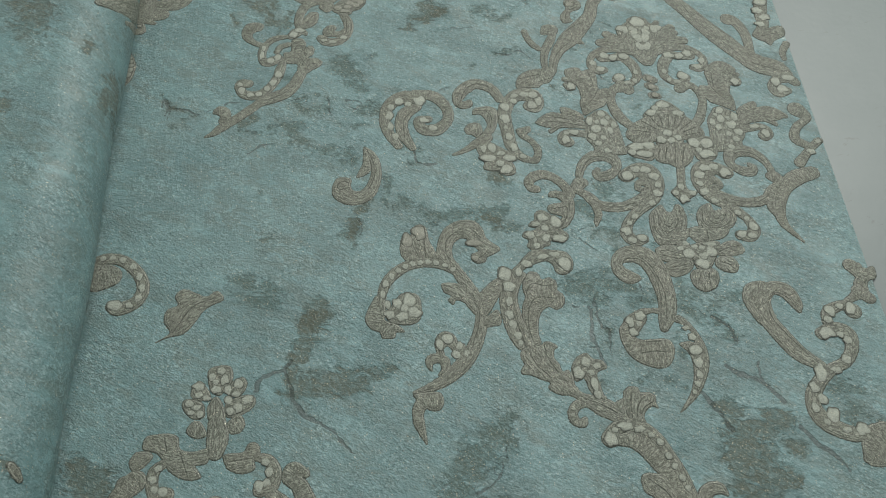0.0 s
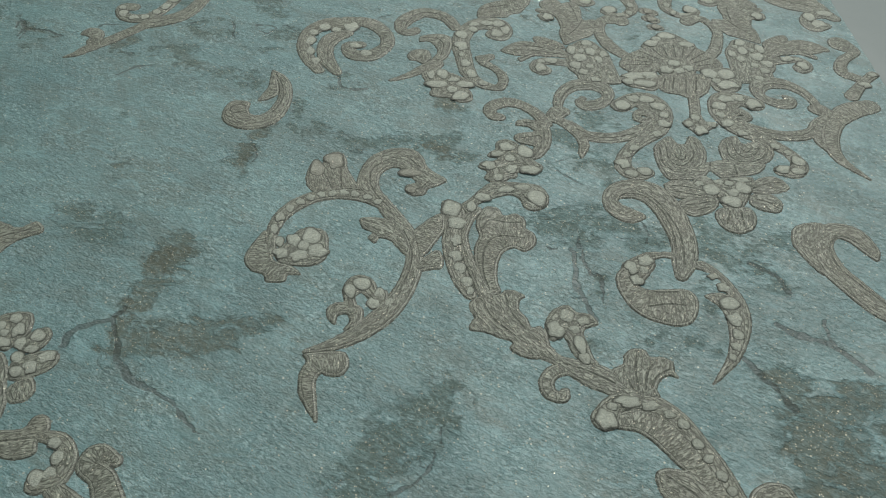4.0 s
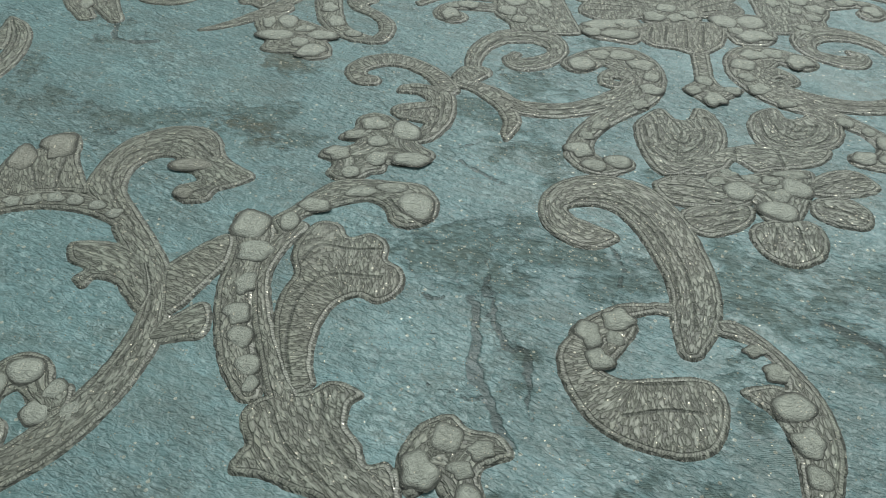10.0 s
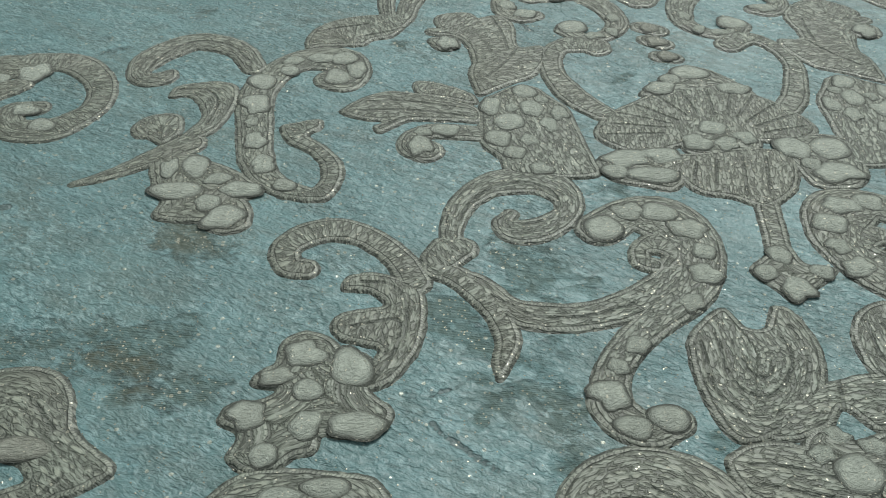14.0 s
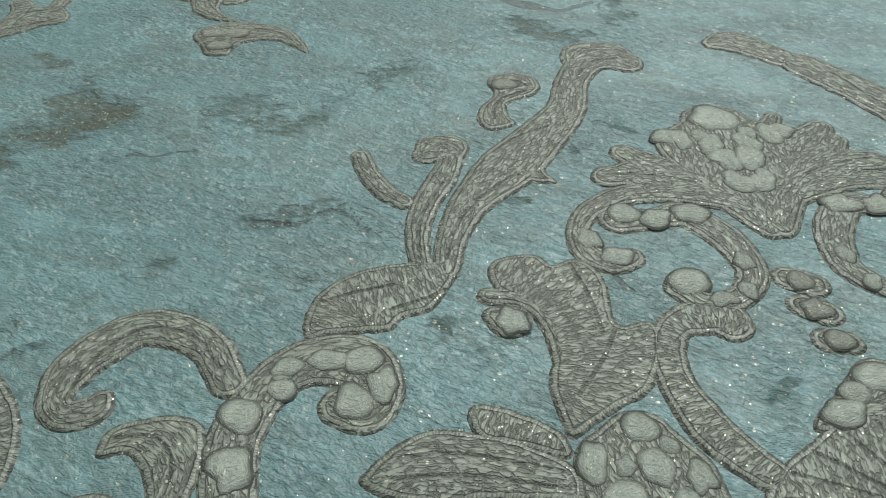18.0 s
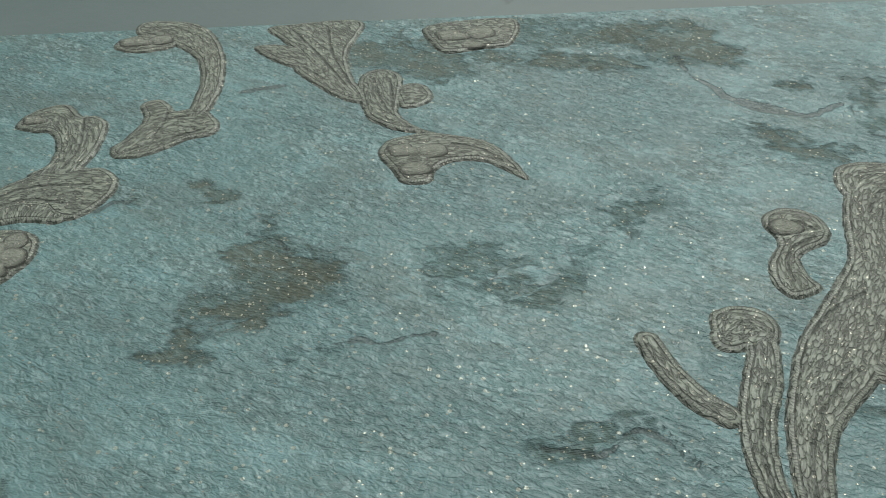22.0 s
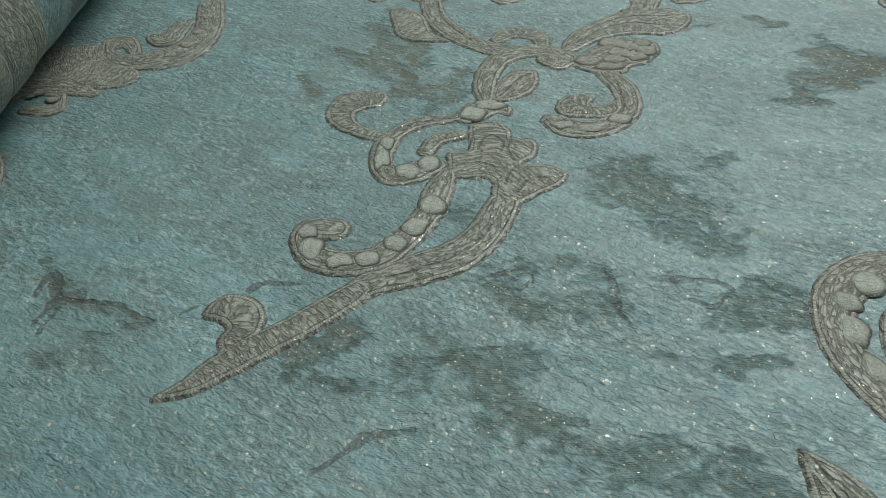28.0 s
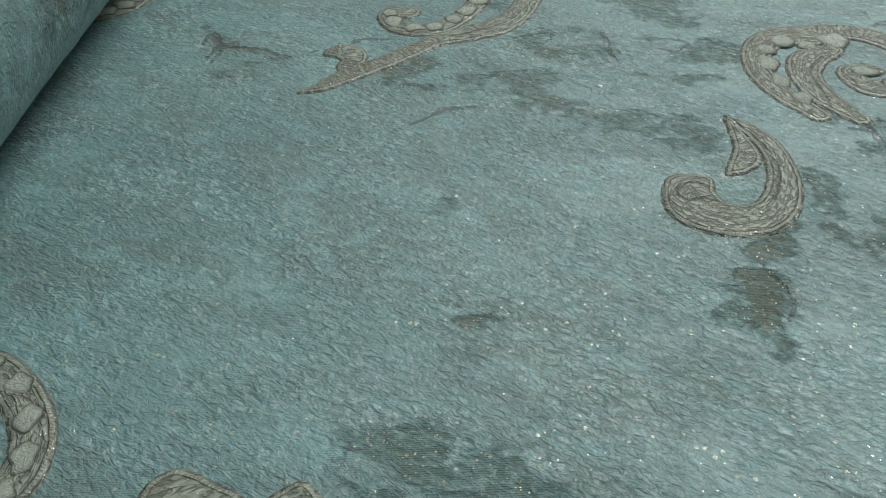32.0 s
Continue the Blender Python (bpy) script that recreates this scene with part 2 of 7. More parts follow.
def stitch_material(name, along):
    """Embossed thread: stitches laid across the band, or long ones laid along it, with a corded rim."""
    n = Nodes(name)
    inset = n.node("ShaderNodeAttribute", attribute_name="inset").outputs["Fac"]
    groove = n.node("ShaderNodeAttribute", attribute_name="groove").outputs["Fac"]
    size = (0.48, 1.20, 1) if along else (1.35, 0.46, 1)
    uv = n.warp(n.coords((1, 1, 1), 0, "UV"), 0.5, 0.55)
    m = n.node("ShaderNodeVectorMath", operation="MULTIPLY")
    n.link(uv, m.inputs[0])
    m.inputs[1].default_value = size
    thread = n.noise(m.outputs[0], 1.0, 3, 0.6, 0.35)
    cell = n.cells(m.outputs[0], 1.15, "DISTANCE_TO_EDGE").outputs["Distance"]
    tint = n.node("ShaderNodeSeparateColor")
    n.link(n.cells(m.outputs[0], 1.15).outputs["Color"], tint.inputs[0])
    place = n.node("ShaderNodeSeparateXYZ")
    n.link(uv, place.inputs[0])
    beat = n.math("MULTIPLY", place.outputs[1 if along else 0], 5.4 if along else 6.6)
    strand = n.math("MULTIPLY_ADD", n.math("SINE", n.math("MULTIPLY_ADD", thread, 2.6, beat)), 0.5, 0.5)
    strand = n.math("MULTIPLY", n.ramp(strand, 0.66, 0.97), 0.28)
    gap = n.math("MAXIMUM", n.ramp(thread, 0.45, 0.34), strand)
    slot = n.math("MULTIPLY", n.ramp(cell, 0.15, 0.03), n.ramp(thread, 0.66, 0.46))
    slit = n.math("MAXIMUM", gap, slot)
    fine = n.noise(n.coords((1, 1, 1)), 1900, 2, 0.6)
    tone = n.noise(n.coords((1, 1, 1)), 110, 3, 0.6)
    wide = n.noise(n.coords((1, 1, 1)), 22, 3, 0.6)
    skirt = n.node("ShaderNodeAttribute", attribute_name="skirt").outputs["Fac"]
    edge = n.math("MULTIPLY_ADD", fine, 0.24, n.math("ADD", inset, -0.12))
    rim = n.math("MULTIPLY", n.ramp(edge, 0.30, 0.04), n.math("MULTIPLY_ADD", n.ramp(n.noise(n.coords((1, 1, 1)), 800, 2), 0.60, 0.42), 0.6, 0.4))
    border = n.math("MULTIPLY", n.ramp(edge, 0.16, 0.34), n.ramp(edge, 0.95, 0.75))
    lean = n.math("MULTIPLY_ADD", inset, 0.35, n.math("MULTIPLY_ADD", n.noise(n.coords((1, 1, 1)), 520, 3), 1.3, skirt))
    hash_line = n.math("MULTIPLY_ADD", n.math("SINE", n.math("MULTIPLY", lean, 11.5)), 0.5, 0.5)
    hash_line = n.math("MULTIPLY", n.ramp(hash_line, 0.52, 0.88), border)
    cord = n.math("MULTIPLY", border, n.math("SUBTRACT", 1.0, hash_line))
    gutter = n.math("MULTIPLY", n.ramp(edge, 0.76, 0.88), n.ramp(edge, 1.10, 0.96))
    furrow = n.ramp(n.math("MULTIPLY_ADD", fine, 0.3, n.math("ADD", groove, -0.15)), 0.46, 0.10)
    lip = n.math("MULTIPLY", n.ramp(groove, 0.30, 0.45), n.ramp(groove, 0.85, 0.60))
    colour = n.mix(n.ramp(thread, 0.38, 0.68), (0.146, 0.160, 0.132), (0.304, 0.338, 0.278))
    colour = n.mix(n.math("MULTIPLY", tint.outputs[0], 0.45), colour, (0.140, 0.156, 0.124))
    colour = n.mix(n.math("MULTIPLY", n.math("MULTIPLY", n.ramp(tint.outputs[1], 0.35, 0.9), n.ramp(cell, 0.10, 0.28)), 0.55), colour, (0.402, 0.424, 0.338))
    colour = n.mix(n.math("MULTIPLY", n.ramp(tone, 0.42, 0.70), 0.45), colour, (0.200, 0.208, 0.178))
    colour = n.mix(n.math("MULTIPLY", n.ramp(wide, 0.40, 0.66), 0.26), colour, (0.246, 0.234, 0.184))
    colour = n.mix(n.math("MULTIPLY", n.ramp(fine, 0.54, 0.75), 0.30), colour, (0.36, 0.372, 0.30))
    colour = n.mix(n.math("MULTIPLY", n.math("MULTIPLY", slit, n.math("SUBTRACT", 1.0, n.math("MULTIPLY", border, 0.6))), 0.50), colour, (0.072, 0.078, 0.062))
    lift = n.math("MULTIPLY", n.math("MAXIMUM", cord, n.math("MULTIPLY", lip, 0.6)), n.math("MULTIPLY", n.ramp(fine, 0.34, 0.60), 0.34))
    colour = n.mix(lift, colour, (0.372, 0.380, 0.320))
    # Printed outline plus crevice shade, both painted dark along rim, gutter and furrow.
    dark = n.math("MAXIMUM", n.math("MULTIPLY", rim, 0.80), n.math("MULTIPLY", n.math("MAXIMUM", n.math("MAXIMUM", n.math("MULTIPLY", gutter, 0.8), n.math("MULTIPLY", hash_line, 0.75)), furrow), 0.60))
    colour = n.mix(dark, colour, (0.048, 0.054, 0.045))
    dots = n.math("MAXIMUM", glints(n, 2300, 0.06), n.math("MULTIPLY", glints(n, 1300, 0.04), 0.6))
    colour = n.mix(dots, colour, (0.58, 0.55, 0.44))
    h = n.math("MULTIPLY_ADD", fine, 0.15, n.math("MULTIPLY_ADD", slit, -0.75, thread))
    h = n.math("MULTIPLY_ADD", n.math("SUBTRACT", 1.0, border), n.math("SUBTRACT", h, 0.5), 0.5)
    h = n.math("MULTIPLY_ADD", n.math("MAXIMUM", cord, lip), 0.12, h)
    h = n.math("MULTIPLY_ADD", n.math("MAXIMUM", gutter, furrow), -0.5, h)
    rough = n.math("MULTIPLY_ADD", dots, -0.2, 0.48)
    return n.done(colour, rough, n.bump(h, 0.00038, 0.75), n.math("MULTIPLY", dots, 0.5), 0.46)


def pearl_material(name, low, high):
    n = Nodes(name)
    tone = n.noise(n.coords((1, 1, 1), 0, "Object"), 2.2, 3, 0.6)
    info = n.node("ShaderNodeObjectInfo").outputs["Random"]
    fine = n.noise(n.coords((1, 1, 1)), 9, 3, 0.65)
    colour = n.mix(n.ramp(tone, 0.3, 0.7), low, high)
    colour = n.mix(n.math("MULTIPLY", info, 0.22), colour, (0.225, 0.235, 0.198))
    # Crevice shade round the bead's foot, mixed into its colour.
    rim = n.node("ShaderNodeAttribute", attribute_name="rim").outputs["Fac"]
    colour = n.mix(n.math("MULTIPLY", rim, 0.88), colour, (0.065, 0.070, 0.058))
    ridge = n.noise(n.coords((3, 9, 3), 25), 1, 4, 0.65, 0.8)
    colour = n.mix(n.math("MULTIPLY", n.ramp(ridge, 0.52, 0.34), 0.20), colour, (0.140, 0.148, 0.122))
    dots = glints(n, 9, 0.10)
    colour = n.mix(dots, colour, (0.60, 0.57, 0.46))
    h = n.math("MULTIPLY_ADD", fine, 0.5, n.math("ADD", ridge, tone))
    return n.done(colour, 0.48, n.bump(h, 0.0005, 0.9), n.math("MULTIPLY", dots, 0.4), 0.35)


def table_material():
    n = Nodes("white_laminate")
    tone = n.noise(n.coords((1, 1, 1)), 14, 4, 0.6)
    scuff = n.noise(n.coords((60, 190, 60), 20), 1, 3, 0.7, 1.2)
    colour = n.mix(n.ramp(tone, 0.3, 0.7), (0.118, 0.156, 0.152), (0.140, 0.178, 0.173))
    colour = n.mix(n.math("MULTIPLY", n.ramp(scuff, 0.64, 0.74), 0.55), colour, (0.085, 0.10, 0.095))
    return n.done(colour, 0.42, n.bump(n.noise(n.coords((1, 1, 1)), 300, 2), 0.0002, 0.3))


PAPER = paper_material()
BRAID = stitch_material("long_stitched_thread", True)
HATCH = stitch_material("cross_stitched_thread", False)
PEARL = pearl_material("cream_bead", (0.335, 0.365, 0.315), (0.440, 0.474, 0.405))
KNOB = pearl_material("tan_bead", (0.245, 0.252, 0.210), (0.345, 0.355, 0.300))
TABLE = table_material()


# ---- shared builders ----
def part(name, bm, mat, parent=None, label=""):
    me = bpy.data.meshes.new(name)
    bm.to_mesh(me)
    bm.free()
    me.materials.append(mat)
    ob = new(name, me)
    ob.parent = parent
    return tagged(ob, label=label)


def box(bm, x0, y0, z0, x1, y1, z1, bevel=0.0):
    v = [bm.verts.new((x, y, z)) for x in (x0, x1) for y in (y0, y1) for z in (z0, z1)]
    for f in ((0, 1, 3, 2), (4, 6, 7, 5), (0, 4, 5, 1), (2, 3, 7, 6), (0, 2, 6, 4), (1, 5, 7, 3)):
        bm.faces.new([v[i] for i in f])
    if bevel:
        bmesh.ops.bevel(bm, geom=bm.edges[:], offset=bevel, segments=3, affect="EDGES")


def grid_mesh(name, places, across, mat, values=(), smooth=True):
    """A mesh over a grid of places, rows of the given length, with named numbers on its points."""
    places = np.asarray(places, float).reshape(-1, 3)
    down = len(places) // across
    i = np.arange(down * across).reshape(down, across)
    faces = np.stack([i[:-1, :-1], i[:-1, 1:], i[1:, 1:], i[1:, :-1]], -1).reshape(-1, 4)
    me = bpy.data.meshes.new(name)
    me.vertices.add(len(places))
    me.vertices.foreach_set("co", places.ravel())
    me.loops.add(faces.size)
    me.loops.foreach_set("vertex_index", faces.ravel())
    me.polygons.add(len(faces))
    me.polygons.foreach_set("loop_start", np.arange(0, faces.size, 4))
    me.polygons.foreach_set("use_smooth", np.full(len(faces), smooth))
    me.update(calc_edges=True)
    for key, data in values:
        if key == "uv":
            me.uv_layers.new(name="uv").data.foreach_set("uv", np.asarray(data).reshape(-1, 2)[faces.ravel()].ravel())
        else:
            me.attributes.new(key, "FLOAT", "POINT").data.foreach_set("value", np.asarray(data, float).ravel())
    me.materials.append(mat)
    return me


def lattice(x, y, seed):
    """Smooth random numbers over the plane, one per unit square."""
    ix, iy = np.floor(x).astype(np.int64), np.floor(y).astype(np.int64)
    fx, fy = x - ix, y - iy
    fx, fy = fx * fx * (3 - 2 * fx), fy * fy * (3 - 2 * fy)

    def at(a, b):
        k = (a * 374761393 + b * 668265263 + seed * 974634777) & 0x7FFFFFFF
        k = ((k ^ (k >> 13)) * 1274126177) & 0x7FFFFFFF
        return ((k ^ (k >> 16)) & 0xFFFF) / 65535.0

    low = at(ix, iy) * (1 - fx) + at(ix + 1, iy) * fx
    high = at(ix, iy + 1) * (1 - fx) + at(ix + 1, iy + 1) * fx
    return low * (1 - fy) + high * fy


def layered(x, y, size, seed, layers=4):
    total, weight = 0.0, 0.0
    for k in range(layers):
        total = total + lattice(x / size * 2**k, y / size * 2**k, seed + k) * 0.55**k
        weight += 0.55**k
    return total / weight


def ground(x, y):
    """The height of the sheet, in millimetres, over a place in millimetres."""
    return (layered(x, y, 45, 7, 3) - 0.5) * 0.24 + (layered(x, y, 5, 11, 3) - 0.5) * 0.14


def smooth_line(points, closed=False, gap=0.3):
    """A smooth line through points of any number of values, sampled evenly enough."""
    p = np.array(points, float)
    q = np.vstack([p[-1], p, p[0], p[1]]) if closed else np.vstack([2 * p[0] - p[1], p, 2 * p[-1] - p[-2]])
    rows = []
    for i in range(1, len(q) - 2):
        a, b, c, d = q[i - 1:i + 3]
        steps = max(2, int(np.hypot(*(c - b)[:2]) / gap))
        t = (np.arange(steps) / steps)[:, None]
        rows.append(0.5 * (2 * b + (c - a) * t + (2 * a - 5 * b + 4 * c - d) * t * t + (3 * b - a - 3 * c + d) * t**3))
    if not closed:
        rows.append(p[-1:])
    return np.vstack(rows)


def nearest(px, py, line):
    """For each place the nearest sample of a line: its number and its distance."""
    best, at = np.full(px.shape, 1e9), np.zeros(px.shape, int)
    for k in range(0, len(line), 64):
        part_of = line[k:k + 64]
        d = np.hypot(px[..., None] - part_of[:, 0], py[..., None] - part_of[:, 1])
        if line.shape[1] > 2:
            d = d - part_of[:, 2] * 0.5
        i = d.argmin(-1)
        d = np.take_along_axis(d, i[..., None], -1)[..., 0]
        closer = d < best
        best, at = np.where(closer, d, best), np.where(closer, i + k, at)
    return at, best


# ---- table and wallpaper sheet ----
bm = bmesh.new()
box(bm, -0.9, -0.7, -0.036, 0.9, 0.9, -0.0012, 0.004)
tagged(part("table_top", bm, TABLE), "scuffed white laminate table top under the wallpaper", "table", kind="structure")

wallpaper = tagged(new("wallpaper"), "teal embossed wallpaper with tan stitched scrolls, spread on a white table", "wallpaper")

X0, X1, Y0, Y1 = -0.236, 0.1816, -0.165, 0.2686
NX, NY = 760, 790
gx, gy = np.meshgrid(np.linspace(X0, X1, NX) * 1000, np.linspace(Y0, Y1, NY) * 1000)
wear, faded_print, crack_lines = np.zeros_like(gx), np.zeros_like(gx), np.zeros_like(gx)


def spread(field, points, soft, edge):
    """Marks the field about a line of (x, y, width) in millimetres, fading past its edge."""
    line = smooth_line(points, gap=0.8)
    reach = line[:, 2].max() * 0.5 + 8
    inside = (gx > line[:, 0].min() - reach) & (gx < line[:, 0].max() + reach) & (gy > line[:, 1].min() - reach) & (gy < line[:, 1].max() + reach)
    if not inside.any():
        return
    rows, cols = np.where(inside.any(1))[0], np.where(inside.any(0))[0]
    box_of = (slice(rows[0], rows[-1] + 1), slice(cols[0], cols[-1] + 1))
    x, y = gx[box_of], gy[box_of]
    x, y = x + (layered(x, y, 9, 21) - 0.5) * 5, y + (layered(x, y, 9, 31) - 0.5) * 5
    at, far = nearest(x, y, line)
    value = np.clip(edge - far / (soft + 0.18 * line[at, 2]) * 0.45, 0, 1)
    field[box_of] = np.maximum(field[box_of], value)


def worn(*points):
    """Where the print is worn to its brown ground."""
    spread(wear, points, 1.5, 0.72)


def faded(*points):
    """Where the print is thin, dark and ribbed."""
    spread(faded_print, points, 1.9, 0.62)


def faint(*points):
    """Where the print is a little thin."""
    spread(faded_print, points, 1.8, 0.44)


def crack(*points):
    """A dark crack in the print."""
    spread(crack_lines, points, 0.35, 0.74)


worn((92.5, -72.4, 7.4), (97.5, -84.8, 15.3), (98.8, -100.4, 19.7), (99.3, -114.2, 16.7))
worn((103.8, -90.3, 17.7), (116.3, -81.5, 9.5), (122.1, -79.0, 2.9))
worn((102.6, -105.6, 14.6), (114.3, -108.6, 8.1), (115.5, -111.6, 3.8))
worn((116.5, -90.8, 5.8), (122.7, -96.2, 4.6))
worn((-91.0, -16.8, 9.5), (-95.9, -30.3, 12.6), (-99.4, -41.9, 7.5), (-102.8, -53.1, 4.7))
worn((-101.3, -58.7, 11.2), (-86.1, -56.5, 13.5), (-70.8, -53.7, 10.1), (-57.9, -50.4, 4.5))
crack((-103.2, -43.2, 1.6), (-105.5, -48.8, 1.8), (-102.5, -58.7, 2.0), (-101.0, -65.6, 2.0), (-94.5, -71.2, 1.8), (-85.6, -78.1, 1.5), (-79.3, -84.8, 1.2), (-74.4, -88.9, 1.0))
crack((-106.8, -48.8, 2.0), (-113.1, -50.5, 2.2), (-118.0, -54.0, 2.2), (-119.7, -58.6, 1.6))
faded((-5.6, -77.0, 7.5), (-11.3, -84.8, 13.9), (-19.4, -93.5, 15.7), (-27.3, -103.2, 13.5), (-32.7, -112.7, 13.3))
faded((-87.3, 142.5, 10.5), (-77.6, 135.7, 13.0), (-71.2, 126.8, 8.6))
worn((-68.1, 47.7, 4.9), (-72.4, 38.8, 6.1), (-75.3, 31.9, 7.0), (-76.6, 21.6, 2.8))
faded((37.1, -3.4, 5.7), (44.1, -13.2, 8.4), (28.3, -6.4, 8.5))
crack((39.1, -19.4, 1.4), (38.3, -34.7, 1.4), (39.8, -43.6, 1.4), (41.9, -51.0, 1.4))
worn((-193.0, -92.0, 10.1), (-182.3, -99.7, 12.3), (-186.0, -105.6, 14.5))
faded((-130.9, -1.4, 8.5), (-125.1, -6.4, 14.7), (-115.5, -9.8, 15.0))
crack((98.1, -52.9, 1.8), (103.5, -58.8, 2.2), (110.9, -61.1, 2.2), (117.5, -66.4, 2.2), (121.5, -73.5, 2.2))
crack((113.1, -52.0, 1.4), (113.5, -61.2, 1.6))
crack((125.5, -85.8, 2.2), (130.9, -93.9, 2.2), (137.0, -99.3, 2.2), (141.8, -104.6, 1.7))
faded((147.1, -64.6, 8.1), (153.4, -70.4, 10.9), (153.5, -78.7, 10.7), (159.6, -84.4, 7.9))
crack((-44.4, 80.2, 1.5), (-42.6, 71.2, 1.6), (-37.5, 69.2, 2.2), (-31.5, 69.8, 1.5))
faded((-52.8, 87.1, 3.5), (-45.4, 79.0, 4.2))
faded((-56.4, 47.4, 5.5), (-45.0, 39.8, 6.3), (-24.9, 34.0, 7.1), (-7.4, 35.3, 7.1), (3.6, 27.9, 6.2))
crack((96.9, -27.5, 1.9), (103.8, -33.8, 1.9), (105.1, -39.9, 1.5))
faded((98.3, -27.5, 9.3), (103.1, -36.8, 7.4))
faded((-219.1, -91.0, 4.3), (-221.0, -87.2, 2.2))
worn((-85.6, -63.9, 2.2), (-77.1, -59.3, 4.9), (-69.5, -54.9, 6.9), (-61.2, -52.3, 3.9))
faint((-93.8, -23.5, 11.7), (-89.2, -20.1, 9.5))
faint((-3.7, -82.5, 6.0), (-15.2, -85.3, 7.4), (-23.9, -90.9, 6.0), (-28.5, -99.1, 5.2), (-29.6, -108.0, 4.8), (-30.7, -115.1, 6.0))
faint((-5.8, -89.8, 3.2), (-3.6, -85.5, 3.8))
faint((-27.6, -115.2, 5.9), (-19.6, -114.2, 5.9))
crack((-7.0, -88.4, 0.8), (-7.4, -94.0, 0.8))
crack((-10.1, -96.7, 0.8), (-12.5, -103.3, 0.8), (-16.0, -107.0, 1.1), (-22.1, -109.3, 1.2))
faint((-9.5, -109.6, 2.8), (-1.0, -114.6, 5.0))
crack((99.4, -54.2, 1.0), (105.9, -58.9, 1.8), (110.1, -61.7, 1.2))
faint((-77.9, 26.9, 12.5), (-74.3, 33.0, 7.6))
faded((34.5, -0.5, 2.5), (39.0, -5.2, 5.9), (46.9, -7.0, 7.2), (56.0, -7.9, 9.0))
faded((60.6, -15.7, 5.4), (66.5, -14.1, 6.1), (71.8, -15.8, 5.9))
crack((41.5, -10.5, 0.8), (41.5, -15.6, 0.8), (40.9, -19.7, 0.7))
crack((41.8, -22.2, 0.9), (43.2, -31.3, 1.1), (45.7, -32.8, 1.8), (45.5, -39.9, 1.0), (46.3, -46.5, 0.6))
faded((44.6, -32.8, 3.2), (45.5, -39.9, 2.1))
faded((80.7, -20.8, 5.9), (90.5, -17.6, 8.2), (101.2, -19.3, 6.6), (113.1, -17.8, 5.3), (121.7, -16.1, 5.3))
faded((88.3, -25.7, 4.9), (98.2, -28.9, 5.6), (98.9, -33.4, 3.0))
faded((81.0, -33.2, 2.2), (77.6, -36.8, 2.1))
faded((77.7, -46.9, 2.7), (79.0, -49.5, 2.4))
faded((56.9, -60.0, 1.4), (61.0, -57.8, 1.6))
faded((69.8, -60.2, 1.9), (74.8, -62.6, 2.9), (76.9, -64.8, 2.3))
crack((84.1, -66.6, 1.6), (88.1, -72.4, 2.2), (90.9, -79.4, 2.2), (94.1, -84.5, 2.2))
faded((-15.8, -80.8, 4.8), (-8.4, -78.3, 4.7), (-0.2, -79.4, 2.7))
faded((38.9, -61.7, 1.6), (41.3, -62.2, 1.6))
crack((28.4, -17.2, 0.7), (31.6, -19.7, 1.3), (33.8, -18.9, 0.8))
crack((31.0, -39.7, 0.5), (39.8, -42.5, 0.5), (42.1, -38.5, 0.5))
faded((-33.9, 33.6, 6.2), (-29.6, 35.1, 4.4), (-23.0, 35.8, 2.7))
faded((-12.1, 34.7, 4.3), (-5.4, 35.4, 5.4), (2.3, 36.1, 5.4))
faded((-3.4, 29.0, 3.7), (3.3, 28.8, 3.6), (8.3, 27.2, 2.6))
faded((54.1, 53.2, 6.1), (59.1, 49.2, 8.7), (62.9, 45.3, 6.7))
faded((47.1, 33.4, 5.7), (53.8, 30.0, 6.8), (55.8, 22.2, 5.1), (56.6, 13.6, 3.2))
faded((40.5, 42.1, 4.7), (44.3, 36.8, 4.6))
crack((39.2, 24.1, 0.7), (43.6, 25.5, 0.8), (50.3, 24.6, 0.8))
crack((39.5, 18.3, 0.6), (44.7, 14.0, 0.8), (49.0, 11.2, 0.6))
faded((27.1, -1.7, 3.3), (33.7, -3.0, 3.8), (42.0, -2.1, 5.0), (50.2, -2.4, 3.9), (58.1, -6.0, 4.9))
faded((36.8, -8.5, 3.6), (44.0, -7.7, 4.6))
faded((49.5, -8.9, 3.6), (55.6, -11.2, 3.5), (61.8, -12.4, 5.0), (62.2, -18.3, 3.2))
faded((64.3, -15.5, 3.1), (60.4, -20.1, 2.3))
crack((41.4, -11.8, 0.5), (41.4, -17.6, 0.5), (41.7, -21.3, 0.6), (40.9, -25.6, 0.6))
faded((85.2, -6.8, 3.0), (85.1, -12.2, 3.2), (87.4, -17.3, 3.6), (94.8, -18.5, 3.4))
faded((85.4, -22.9, 5.0), (91.2, -27.5, 4.9))
faded((-45.2, 69.5, 3.3), (-41.0, 70.5, 3.3), (-38.3, 72.7, 2.8))
faded((-41.1, 78.5, 2.2), (-35.2, 73.8, 1.6))
worn((-2.8, 64.5, 4.1), (0.3, 58.1, 6.1), (6.2, 54.0, 3.9))
crack((28.8, -6.1, 0.5), (32.8, -6.8, 0.6))
crack((41.3, -24.8, 0.5), (42.6, -27.4, 0.5))
crack((64.4, -7.3, 0.7), (65.2, -11.5, 0.7), (64.9, -16.5, 0.6))
worn((-2.7, 61.0, 2.8), (1.6, 56.6, 3.7), (6.1, 53.6, 2.7))
faded((-7.6, 40.5, 1.8), (-0.7, 39.0, 2.9), (4.2, 38.7, 1.8))
